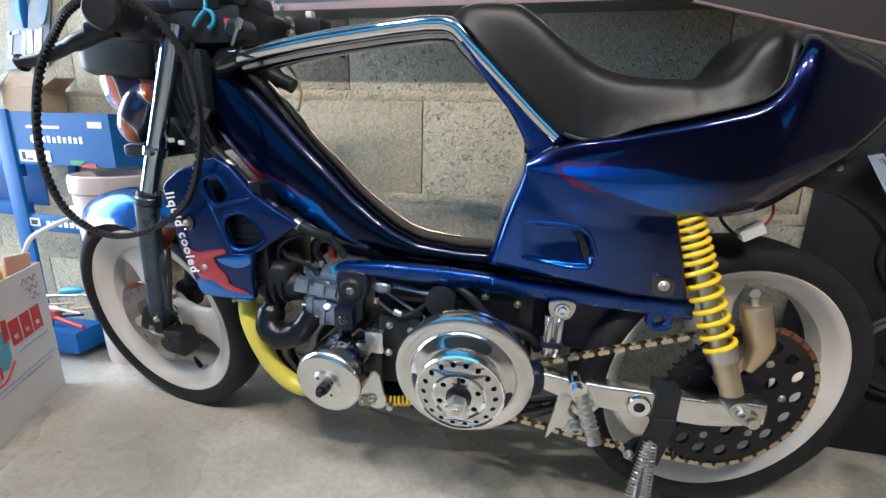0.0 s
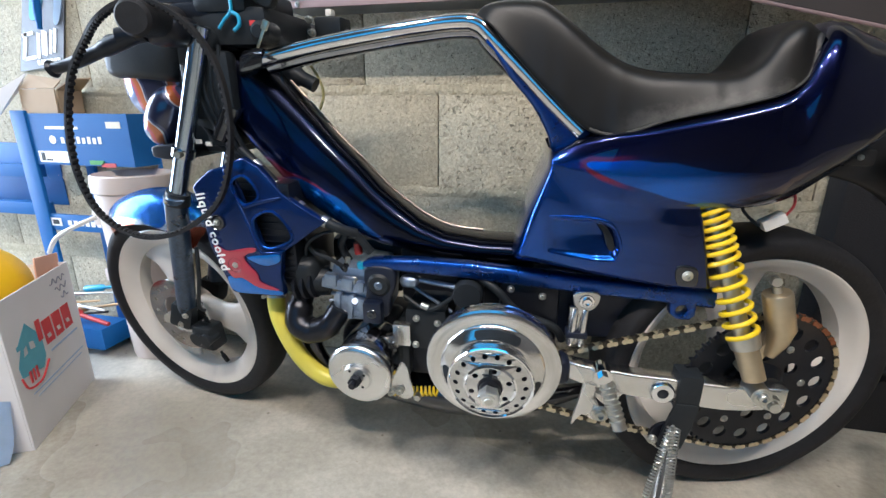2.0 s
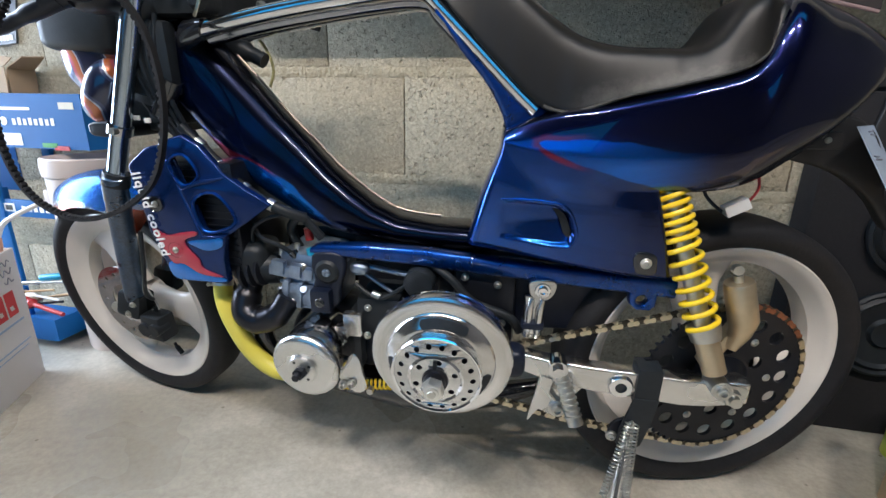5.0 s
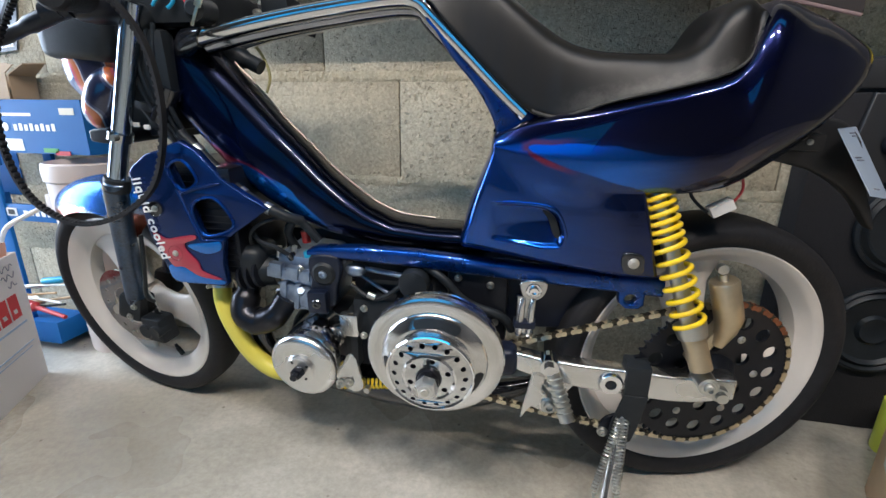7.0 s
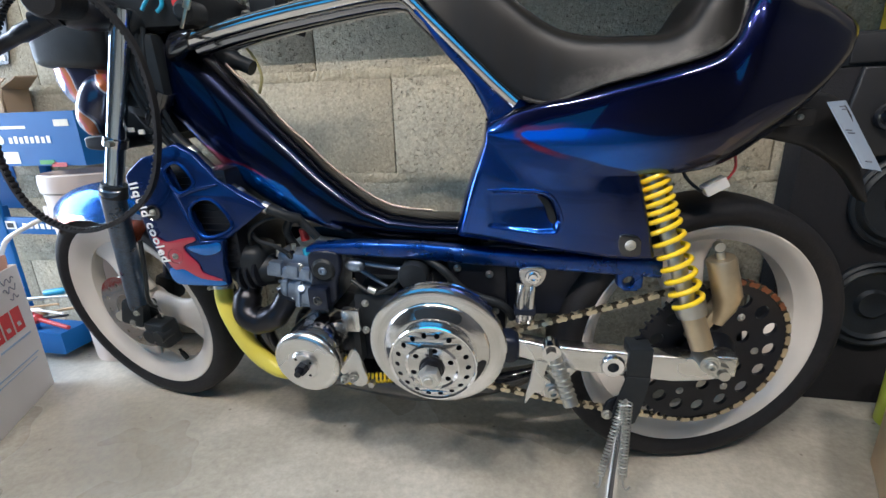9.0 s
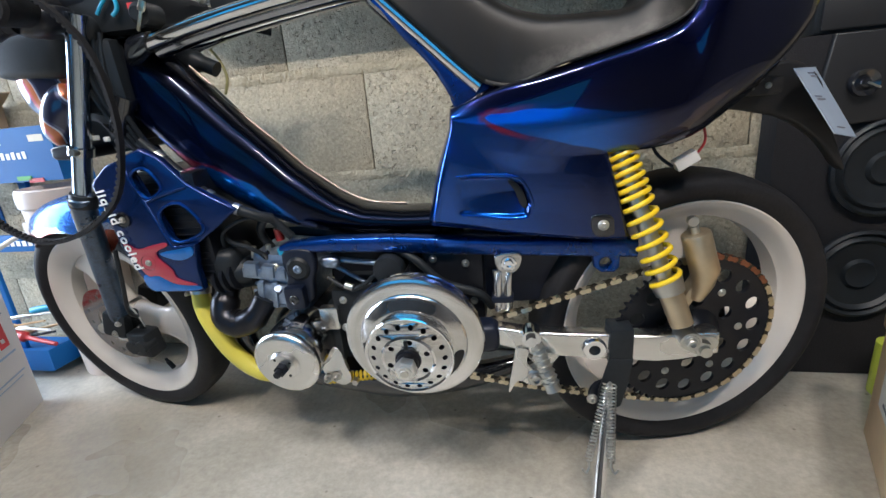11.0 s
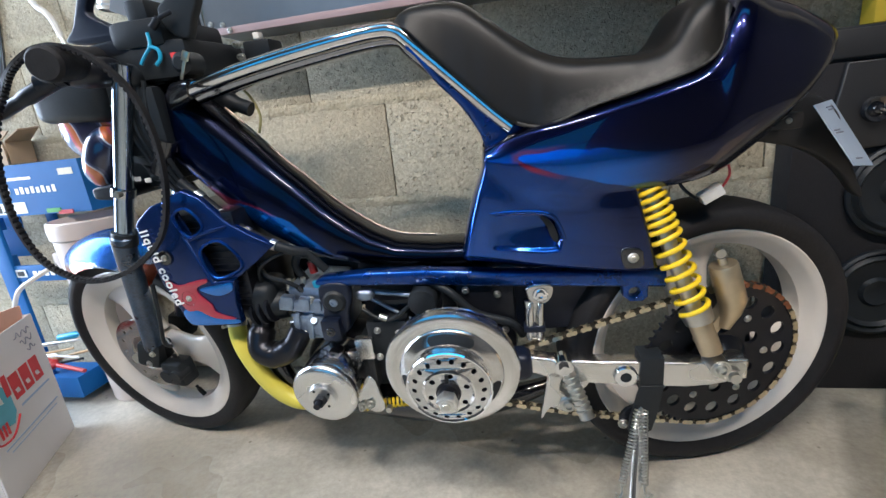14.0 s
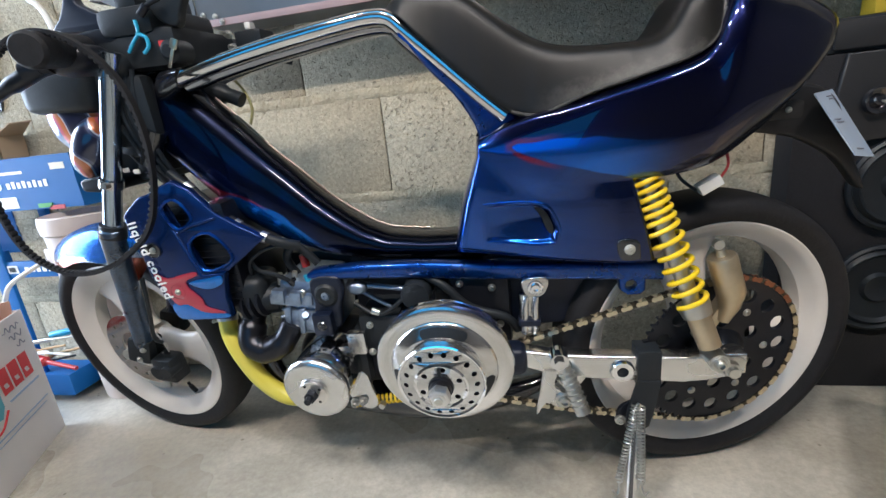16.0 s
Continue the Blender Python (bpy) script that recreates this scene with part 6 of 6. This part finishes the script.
def print_bar(x0, x1, z0, z1, material, name="print", rot=0.0, parent=carton, y=-0.0012):
    cx, cz = (x0 + x1) / 2, (z0 + z1) / 2
    bm = box(-(x1 - x0) / 2, (x1 - x0) / 2, y, y + 0.001, -(z1 - z0) / 2, (z1 - z0) / 2)
    return part(name, bm, material, parent, m=Matrix.Translation((cx, 0, cz)) @ Matrix.Rotation(radians(rot), 4, "Y"), smooth=False)


# red logo shapes, a teal house and a red sweep
CARTON_X = lambda f: width * f
for f, lean in ((0.14, 0.004), (0.285, 0.004), (0.43, 0.004)):
    x0, x1 = CARTON_X(f), CARTON_X(f + 0.120)
    part("print", plate([[(x0, 0.190), (x1, 0.190), (x1 + lean, 0.250), (x0 + lean, 0.250)], [(x0 + 0.010, 0.190 + 0.012), (x1 - 0.010, 0.202), (x1 - 0.010 + lean, 0.214), (x0 + 0.010 + lean, 0.214)]], -0.0014, -0.0004), REDPRINT, carton, "red printed logo block", smooth=False)
part("print", plate([[(CARTON_X(0.60), 0.218), (CARTON_X(0.64), 0.236), (CARTON_X(0.75), 0.272), (CARTON_X(0.88), 0.236), (CARTON_X(0.90), 0.236), (CARTON_X(0.90), 0.225), (CARTON_X(0.86), 0.225), (CARTON_X(0.93), 0.190), (CARTON_X(0.92), 0.165), (CARTON_X(0.66), 0.150), (CARTON_X(0.60), 0.172)],
                     [(CARTON_X(0.69), 0.206), (CARTON_X(0.76), 0.210), (CARTON_X(0.76), 0.228), (CARTON_X(0.70), 0.224)], [(CARTON_X(0.79), 0.206), (CARTON_X(0.85), 0.203), (CARTON_X(0.83), 0.222), (CARTON_X(0.79), 0.226)]], -0.0014, -0.0004), CYANPRINT, carton, "teal printed house shape", smooth=False)
part("print", plate([[(CARTON_X(0.585), 0.212), (CARTON_X(0.645), 0.212), (CARTON_X(0.645), 0.262), (CARTON_X(0.585), 0.262)]], -0.0024, -0.0016), REDPRINT, carton, smooth=False)
part("print", tube(smooth_path([(CARTON_X(0.93), -0.0008, 0.165), (CARTON_X(0.88), -0.0008, 0.134), (CARTON_X(0.72), -0.0008, 0.128), (CARTON_X(0.58), -0.0008, 0.158)], n=6), 0.0025, 6), REDPRINT, carton)
for k in range(3):
    print_bar(CARTON_X(0.74) + 0.012 * k, CARTON_X(0.74) + 0.012 * k + 0.007, 0.140, 0.168, REDPRINT, y=-0.0024)
print_bar(CARTON_X(0.10), CARTON_X(0.52), 0.168, 0.173, BLUEPRINT)
print_bar(CARTON_X(0.08), CARTON_X(0.85), 0.112, 0.115, BLUEPRINT)
print_bar(CARTON_X(0.12), CARTON_X(0.80), 0.100, 0.102, BLUEPRINT)
for k in range(3):
    pts = [(CARTON_X(0.10) + 0.0085 * j, -0.0008, 0.318 - 0.022 * k + 0.008 * math.sin(j * 2.3 + k * 1.7)) for j in range(9 - 2 * k)]
    part("handwriting", tube(smooth_path(pts, n=4), 0.0012, 5), GREYPRINT, carton)
ball = part("ball", blob(bmx @ Vector((0.150, 0.116, 0.330)), (0.105, 0.105, 0.105), 2, 0, 24, 36), YELLOWRUB)
tagged(ball, "bright yellow round ball resting in the box", "ball")
strip = bmesh.new()
rows = []
for k in range(15):
    f = k / 14
    c = Vector((-0.915 + 0.045 * f, -0.226 - 0.045 * f * f, 0.215 * (1 - f) + 0.004))
    half = Vector((0.030, 0.016, 0.004)) * (1 - 0.55 * f * f) + Vector((0, 0.004 * math.sin(9 * f), 0))
    rows.append([strip.verts.new(c + half * g + Vector((0, -0.004 * (1 - g * g), 0))) for g in (-1, -0.5, 0, 0.5, 1)])
for r0, r1 in zip(rows, rows[1:]):
    for a in range(4):
        strip.faces.new((r0[a], r0[a + 1], r1[a + 1], r1[a]))
bmesh.ops.solidify(strip, geom=strip.faces[:], thickness=0.0012)
bag = part("plastic_strip", strip, mat("pale_blue_film", (0.46, 0.58, 0.74), 0.3), None)
tagged(bag, "pale blue plastic film hanging on the box corner", "film")

# ---- white bucket ----
bucket = thing("bucket", "tall cream white plastic bucket with a rolled rim", "bucket", Matrix.Translation((-0.945, 0.245, 0)))
part("shell", lathe([(0.0, 0.004), (0.076, 0.004), (0.080, 0.0), (0.083, 0.01), (0.100, 0.50), (0.105, 0.505), (0.1065, 0.53), (0.104, 0.548), (0.100, 0.552), (0.096, 0.545), (0.078, 0.02), (0, 0.02)], 48), CREAM, bucket, m=Matrix.Rotation(radians(90), 4, "X"))
part("handle_lug", box(-0.125, -0.098, -0.045, -0.01, 0.40, 0.46, 0.006), CREAM, bucket)
part("handle_lug", box(-0.118, -0.09, -0.05, -0.005, 0.23, 0.27, 0.005), CREAM, bucket)

# ---- blue tool cart ----
cart = thing("tool_cart", "blue steel tool cart with stickers and tools on its trays", "tool cart")
cx0, cx1 = -1.335, -0.945
top_bin = part("top_bin", box(cx0 + 0.02, cx1, 0.255, 0.258, 0.565, 0.712), CARTBLUE, cart, "blue top bin", smooth=False)
for a in ((cx0 + 0.02, cx1, 0.350, 0.355, 0.569, 0.72), (cx1 - 0.004, cx1, 0.258, 0.350, 0.569, 0.712), (cx0 + 0.02, cx0 + 0.024, 0.258, 0.350, 0.569, 0.712), (cx0 + 0.02, cx1, 0.258, 0.355, 0.565, 0.569)):
    part("bin_panel", box(*a), CARTBLUE, top_bin, smooth=False)
part("upright", box(cx0 - 0.02, cx0 + 0.035, 0.250, 0.262, 0.0, 0.72, 0.003), CARTBLUE, cart)
part("upright", box(cx1 - 0.012, cx1 + 0.004, 0.345, 0.356, 0.0, 0.60, 0.003), CARTBLUE, cart)
part("upright", box(-1.215, -1.185, 0.33, 0.345, 0.0, 0.57, 0.003), CARTBLUE, cart)
part("rail", box(cx0, -1.06, 0.255, 0.266, 0.360, 0.412, 0.003), CARTBLUE, cart)
part("rail", box(-1.75, cx0, 0.27, 0.30, 0.52, 0.56, 0.003), CARTBLUE, cart)
part("rail", box(-1.75, cx0, 0.27, 0.30, 0.40, 0.44, 0.003), CARTBLUE, cart)
part("back_panel", box(-1.75, cx0, 0.345, 0.355, 0.42, 0.62, 0.002), CARTBLUE, cart)
tray = part("bottom_tray", joined(box(-1.36, -1.06, 0.14, 0.145, 0.03, 0.095, 0.002), box(-1.36, -1.06, 0.14, 0.33, 0.028, 0.034), box(-1.06, -1.055, 0.14, 0.33, 0.03, 0.095)), CARTBLUE, cart, "blue bottom tool tray")
part("caster", lathe([(0, -0.01), (0.014, -0.01), (0.014, 0.01), (0, 0.01)], 20), BLACK, cart, m=Matrix.Translation((-1.32, 0.26, 0.014)))
part("caster", lathe([(0, -0.01), (0.014, -0.01), (0.014, 0.01), (0, 0.01)], 20), BLACK, cart, m=Matrix.Translation((-1.09, 0.26, 0.014)))


def sticker(x0, x1, z0, z1, y, material, label=""):
    return part("sticker", box(x0, x1, y - 0.0012, y, z0, z1, 0.0004, 1), material, cart, label, smooth=False)


sticker(-1.285, -1.17, 0.572, 0.605, 0.255, WHITEPRINT, "white sticker with a dark bar")
sticker(-1.275, -1.262, 0.577, 0.600, 0.2538, BLACK)
sticker(-1.258, -1.235, 0.577, 0.582, 0.2538, BLACK)
for k in range(8):
    sticker(-1.19 + 0.019 * k, -1.178 + 0.019 * k, 0.628, 0.645 + 0.003 * (k % 2), 0.255, WHITEPRINT)
part("sticker", lathe([(0, -0.001), (0.012, -0.001), (0.012, 0)], 20), WHITEPRINT, cart, m=Matrix.Translation((-1.22, 0.2545, 0.638)))
sticker(-1.24, -1.12, 0.668, 0.676, 0.255, WHITEPRINT)
sticker(-1.02, -0.97, 0.672, 0.690, 0.255, mat("cream_label", (0.62, 0.58, 0.46), 0.6))
sticker(-1.30, -1.26, 0.375, 0.400, 0.2545, WHITEPRINT)
sticker(-1.292, -1.268, 0.380, 0.395, 0.2532, BLACK)
for k in range(6):
    sticker(-1.235 + 0.022 * k, -1.220 + 0.022 * k, 0.378, 0.394, 0.2545, WHITEPRINT)
for x, z, material in ((-1.10, 0.555, GREEN), (-1.06, 0.548, TOOLRED)):
    part("sticker", box(x, x + 0.05, 0.2525, 0.2548, z + 0.014, z + 0.026), material, cart, smooth=False)
part("cable_tie", tube(smooth_path([(-1.15, 0.12, 0.335), (-1.08, 0.10, 0.39), (-1.0, 0.11, 0.43), (-0.97, 0.13, 0.445)], n=6), 0.006, 10), WHITEPLASTIC, cart, "white plastic hose")
tools = [((-1.30, 0.20, 0.10), (-1.02, 0.22, 0.155), 0.009, WOODTOOL), ((-1.25, 0.18, 0.13), (-1.06, 0.17, 0.10), 0.014, TOOLRED), ((-1.33, 0.22, 0.15), (-1.05, 0.25, 0.175), 0.006, STEEL), ((-1.30, 0.23, 0.12), (-1.08, 0.18, 0.14), 0.008, WHITEPLASTIC),
         ((-1.28, 0.16, 0.105), (-1.09, 0.20, 0.125), 0.008, BLACK), ((-1.22, 0.25, 0.17), (-1.04, 0.24, 0.20), 0.010, CYANPAINT), ((-1.27, 0.17, 0.145), (-1.10, 0.19, 0.165), 0.007, WOODTOOL)]
for a, b, r, material in tools:
    a, b = Vector(a), Vector(b)
    tl = part("hand_tool", tube([a, a.lerp(b, 0.4), a.lerp(b, 0.45), b], [r, r * 1.1, r * 0.5, r * 0.45], 12), material)
    tagged(tl, "loose hand tool lying in the blue tray", "tool", "tools in the tray")

# cardboard flaps and a box on the cart
crate = thing("small_carton", "open brown cardboard carton with flaps coloured as if sunlit on the tool cart", "box", pose(-1.24, 0.262, 0.7135, 0, 0, 0))


def leaf(corners, thick=0.003):
    """A bent-up cardboard flap between four corners."""
    bm = bmesh.new()
    q = [Vector(c) for c in corners]
    n = (q[1] - q[0]).cross(q[3] - q[0]).normalized() * thick
    vs = [bm.verts.new(c) for c in q] + [bm.verts.new(c + n) for c in q]
    for f in ((0, 1, 2, 3), (7, 6, 5, 4), (0, 4, 5, 1), (1, 5, 6, 2), (2, 6, 7, 3), (3, 7, 4, 0)):
        bm.faces.new([vs[k] for k in f])
    return bm


part("front_panel", leaf([(-0.072, 0, 0), (0.056, 0, 0), (0.060, 0, 0.066), (-0.070, 0, 0.066)]), CARD, crate, smooth=False)
part("side_panel", leaf([(-0.072, 0.006, 0), (-0.072, 0.075, 0), (-0.070, 0.075, 0.066), (-0.070, 0.006, 0.066)]), CARD, crate, smooth=False)
part("side_panel", leaf([(0.053, 0.006, 0), (0.053, 0.075, 0), (0.057, 0.075, 0.066), (0.057, 0.006, 0.066)]), CARD, crate, smooth=False)
part("back_panel", leaf([(-0.072, 0.078, 0), (0.056, 0.078, 0), (0.060, 0.078, 0.066), (-0.070, 0.078, 0.066)]), CARD, crate, smooth=False)
part("flap", leaf([(-0.070, -0.001, 0.067), (0.060, -0.001, 0.067), (0.076, 0.012, 0.090), (-0.034, 0.010, 0.106)]), CARD, crate, smooth=False)
# the next two flaps are white: strong daylight put into their colour
part("flap", leaf([(-0.074, 0.0, 0.060), (-0.074, 0.075, 0.064), (-0.150, 0.060, 0.075), (-0.150, -0.035, 0.045)]), CARDWHITE, crate, "flap paled to look sunlit", smooth=False)
part("flap", leaf([(-0.074, -0.002, 0.062), (-0.030, -0.004, 0.108), (-0.140, -0.030, 0.050), (-0.165, -0.035, -0.040)]), CARDWHITE, crate, smooth=False)
part("flap", leaf([(0.060, 0.004, 0.066), (0.060, 0.075, 0.066), (0.110, 0.072, 0.100), (0.110, 0.010, 0.094)]), CARD, crate, smooth=False)

# ---- poster on the wall ----
poster = thing("wall_poster", "slate grey poster with white lettering bars pinned to the wall", "poster", Matrix.Translation((0, WALL - 0.017, 0)))
part("sheet", plate([[(-1.395, 0.835), (-1.225, 0.850), (-1.105, 1.25), (-1.245, 1.25)]], -0.004, 0.0), POSTER, poster, smooth=False)
for dx, dz, w, h, tilt in ((-1.352, 0.905, 0.006, 0.040, 20), (-1.332, 0.938, 0.022, 0.005, -10), (-1.342, 0.872, 0.024, 0.005, -6), (-1.300, 0.905, 0.006, 0.036, 16), (-1.276, 0.912, 0.010, 0.034, 14), (-1.252, 0.914, 0.005, 0.034, 18), (-1.236, 0.918, 0.005, 0.034, 18)):
    part("print", moved(box(-w, w, -0.006, -0.004, -h, h), Matrix.Translation((dx, 0, dz)) @ Matrix.Rotation(radians(tilt), 4, "Y")), WHITEPRINT, poster, smooth=False)
for k in range(7):
    part("print", box(-1.318 + 0.013 * k, -1.309 + 0.013 * k, -0.006, -0.004, 0.852 + 0.001 * k, 0.866 + 0.001 * k), WHITEPRINT, poster, smooth=False)
part("print", plate([loop2([(-1.31, 0.98), (-1.285, 1.06), (-1.255, 1.15), (-1.21, 1.16), (-1.235, 1.07), (-1.27, 0.99)], 4)], -0.006, -0.004), CYANPRINT, poster, "pale teal printed figure", smooth=False)
part("print", plate([loop2([(-1.225, 0.97), (-1.195, 1.06), (-1.165, 1.15), (-1.14, 1.15), (-1.165, 1.06), (-1.205, 0.97)], 4)], -0.006, -0.004), BLUEPRINT, poster, smooth=False)
part("hung_screwdriver", tube([(-1.225, -0.03, 1.12), (-1.245, -0.03, 0.99), (-1.250, -0.03, 0.945)], [0.010, 0.010, 0.006], 14), CARTBLUE, poster)

# ---- shelf over the bike ----
shelf = thing("wall_shelf", "grey sheet metal shelf with a pinkish reflection tinted into its lower lip", "shelf", Matrix.Translation((0, 0, 0)))
part("front_sheet", box(-0.434, 1.6, 0.216, 0.220, 0.954, 1.20, 0.001, 1), GREYMETAL, shelf, smooth=False)
part("end_plate", plate([[(-0.436, 0.955), (-0.457, 0.969), (-0.613, 1.008), (-0.671, 1.034), (-0.600, 1.20), (-0.436, 1.20)]], 0.214, 0.218), GREYMETAL, shelf, "bent end plate", smooth=False)
part("end_panel", plate([[(0.36, 0.9405), (0.48, 0.938), (0.665, 0.893), (0.80, 0.860), (0.80, 1.15), (0.36, 1.15)]], 0.196, 0.2055, 0.001), BROWN, shelf, "dark brown sagging panel", smooth=False)
part("panel_edge", tube([(0.48, 0.2005, 0.9365), (0.665, 0.2005, 0.8915), (0.80, 0.2005, 0.8585)], 0.0042, 8), PINK, shelf)
part("lip", box(-0.430, 1.6, 0.208, 0.216, 0.943, 0.958, 0.002), PINK, shelf)
part("deck", box(-0.434, 1.6, 0.220, WALL - 0.014, 0.954, 0.959), GREYMETAL, shelf, smooth=False)
for x, z in ((-0.420, 0.970), (-0.390, 0.965), (-0.370, 0.9505)):
    bolt(shelf, (x, 0.216 if z > 0.958 else 0.208, z), 0.0045, 0.003)

# ---- cable and duct hanging beside the shelf ----
cable = part("hanging_cable", tube(smooth_path([(-1.10, 0.335, 1.60), (-1.06, 0.335, 1.28), (-1.016, 0.335, 1.131), (-0.985, 0.335, 1.098), (-0.967, 0.335, 1.069), (-0.957, 0.335, 1.030)], n=6), 0.0075, 12), WHITEPLASTIC)
tagged(cable, "pale plastic cable sleeve hanging against the block wall", "cable")
part("cable_end", rod((-0.957, 0.335, 1.032), (-0.948, 0.335, 1.004), 0.0058), STEEL, cable)
ribs = []
for k in range(40):
    ribs += [(0.034, 0.013 * k), (0.0385, 0.013 * k + 0.0065)]
duct = part("flexible_duct", lathe(ribs, 36), mat("duct_foil", (0.72, 0.72, 0.72), 0.3, 0.9, var=0.1, scale=40), m=Matrix.Translation((-0.700, 0.262, 1.045)) @ Matrix.Rotation(radians(90), 4, "X") @ Matrix.Rotation(radians(-8), 4, "Z"))
tagged(duct, "silver ribbed flexible duct hanging beside the shelf", "duct")

# ---- floor loudspeaker ----
spk = thing("loudspeaker", "tall black floor loudspeaker with two woofers", "loudspeaker")
part("cabinet", box(0.815, 1.22, 0.275, WALL - 0.014, 0.0, 0.735, 0.006), FELT, spk)
part("front_panel", plate([[(0.865, 0.56), (0.89, 0.735), (1.10, 0.735), (1.16, 0.60), (1.0, 0.57)]], 0.262, 0.275, 0.004), CAST_GREY, spk)
for cx, cz, r in ((1.015, 0.475, 0.098), (1.005, 0.25, 0.098)):
    w = part("woofer", lathe([(0, 0.0), (0.028, -0.008), (0.034, 0.0), (0.070, -0.004), (0.078, -0.012), (0.086, -0.004), (r - 0.006, -0.012), (r, -0.008), (r, 0.0)], 56), BLACK, spk, "black woofer cone", Matrix.Translation((cx, 0.268, cz)))
part("tweeter", lathe([(0, -0.012), (0.008, -0.010), (0.012, -0.004), (0.018, -0.008), (0.024, -0.010), (0.026, -0.004), (0.026, 0)], 40), GLOSSBLACK, spk, "round tweeter", Matrix.Translation((0.945, 0.258, 0.642)))
part("tweeter_bridge", rod((0.945, 0.243, 0.642), (0.968, 0.246, 0.632), 0.002), STEEL, spk)
small = thing("audio_unit", "flat black audio unit lying on the loudspeaker", "audio unit")
part("cabinet", box(0.865, 1.20, 0.290, WALL - 0.014, 0.737, 0.802, 0.006), BLACK, small)
part("grille", box(0.875, 1.19, 0.284, 0.290, 0.743, 0.796, 0.003), CAST_GREY, small)
part("foot", box(0.88, 0.91, 0.292, 0.33, 0.735, 0.738), RUBBER, small)
yel = part("yellow_box", box(0.945, 1.08, 0.300, 0.344, 0.8025, 0.91, 0.004), mat("yellow_card", (0.40, 0.30, 0.02), 0.6, scale=20), None)
tagged(yel, "yellow box standing on the audio unit", "box")
tin = part("green_yellow_can", lathe([(0, 0.0), (0.03, 0.0), (0.032, 0.004), (0.032, 0.12), (0, 0.122)], 28), mat("lime_plastic", (0.45, 0.52, 0.06), 0.4, scale=20), m=pose(1.055, 0.2, 0, 90, 0, 0))
tagged(tin, "small lime yellow can on the floor", "can")

# ---- pine crate ----
wood = thing("wooden_crate", "pale pine crate with a printed label standing on the floor", "crate", pose(0.938, 0.072, 0, 0, 0, -24))
part("side", box(0, 0.4, -0.30, -0.0, 0.0, 0.245, 0.003), PINE, wood, "pine board side")
part("board", box(-0.004, 0.404, -0.304, 0.004, 0.225, 0.249, 0.002), PINE, wood)
part("label", box(-0.0012, 0.0, -0.20, -0.06, 0.10, 0.19), WHITEPRINT, wood, smooth=False)
for k in range(4):
    part("label_bar", box(-0.0022, -0.0012, -0.19, -0.09 - 0.015 * (k % 2), 0.115 + 0.017 * k, 0.120 + 0.017 * k), GREYPRINT, wood, smooth=False)

# ---- strip lamps on the ceiling ----
glow = bpy.data.materials.new("lamp_glow")
glow.use_nodes = True
ge = glow.node_tree.nodes["Principled BSDF"]
ge.inputs["Emission Color"].default_value = (1.0, 0.80, 0.5, 1)
ge.inputs["Emission Strength"].default_value = 12
for k in range(3):
    sp = thing("strip_light", "short white strip light under the ceiling", "ceiling lamp", Matrix.Translation((-0.65 + 0.80 * k, -1.40, 2.56)), "ceiling lamps")
    part("housing", box(-0.16, 0.16, -0.035, 0.035, 0.005, 0.040, 0.004), WHITEPLASTIC, sp)
    part("tube", rod((-0.14, 0, -0.004), (0.14, 0, -0.004), 0.008), glow, sp)

# ---- concrete blocks of the wall ----
BL, BH, Z0 = 0.436, 0.2595, 0.5145


def block_mesh(l):
    return link_mesh("block", box(0.0013, l - 0.0013, 0, 0.018, 0.012, BH - 0.012, 0.0025, 2), BLOCK, angle=40)


def mortar_bed(n, length):
    """A rough, crumbly strip of mortar, nearly flush with the blocks."""
    profile = [(-0.0150, 0.010), (-0.0135, 0.0006), (-0.0105, 0.0), (-0.007, -0.0008), (-0.0035, -0.0012), (0.0, -0.0014), (0.0035, -0.0012), (0.007, -0.0008), (0.0105, 0.0), (0.0135, 0.0006), (0.0150, 0.010)]
    bm = bmesh.new()
    rows = []
    for i in range(n + 1):
        x = length * i / n
        row = []
        for j, (dz, dy) in enumerate(profile):
            edge = abs(j - 5) / 5
            k = noise.noise((x * 140, dz * 140, 0.7)) * 0.0022 + noise.noise((x * 330, dz * 330, 5.1)) * 0.0018 + noise.noise((x * 24, dz * 30, 9.1)) * 0.0012
            row.append(bm.verts.new((x, dy + k, dz + edge * (noise.noise((x * 26, j * 5.7, 4.2)) * 0.0035 + noise.noise((x * 110, j * 9.7, 1.2)) * 0.0035))))
        rows.append(row)
    for r0, r1 in zip(rows, rows[1:]):
        for a, b, c, d in zip(r0, r1, r1[1:], r0[1:]):
            bm.faces.new((a, b, c, d))
    return link_mesh("mortar_bed", bm, MORTAR, angle=50)


BLOCKS = block_mesh(BL)
BED = mortar_bed(1100, 2.8)
for row in range(-2, 5):
    z = Z0 + BH * row
    start = -0.076 if row % 2 == 0 else -0.272
    for k in range(-8, 7):
        x = start + BL * k
        if -3.4 < x < 2.2 and z > -0.02:
            part("block", BLOCKS, BLOCK, wall_north, m=Matrix.Translation((x, WALL - 0.0125, z)))
    for k in range(2):
        if z > 0.1:
            part("mortar_bed", BED, MORTAR, wall_north, m=Matrix.Translation((-3.3 + 2.8 * k, WALL - 0.0125, z)))
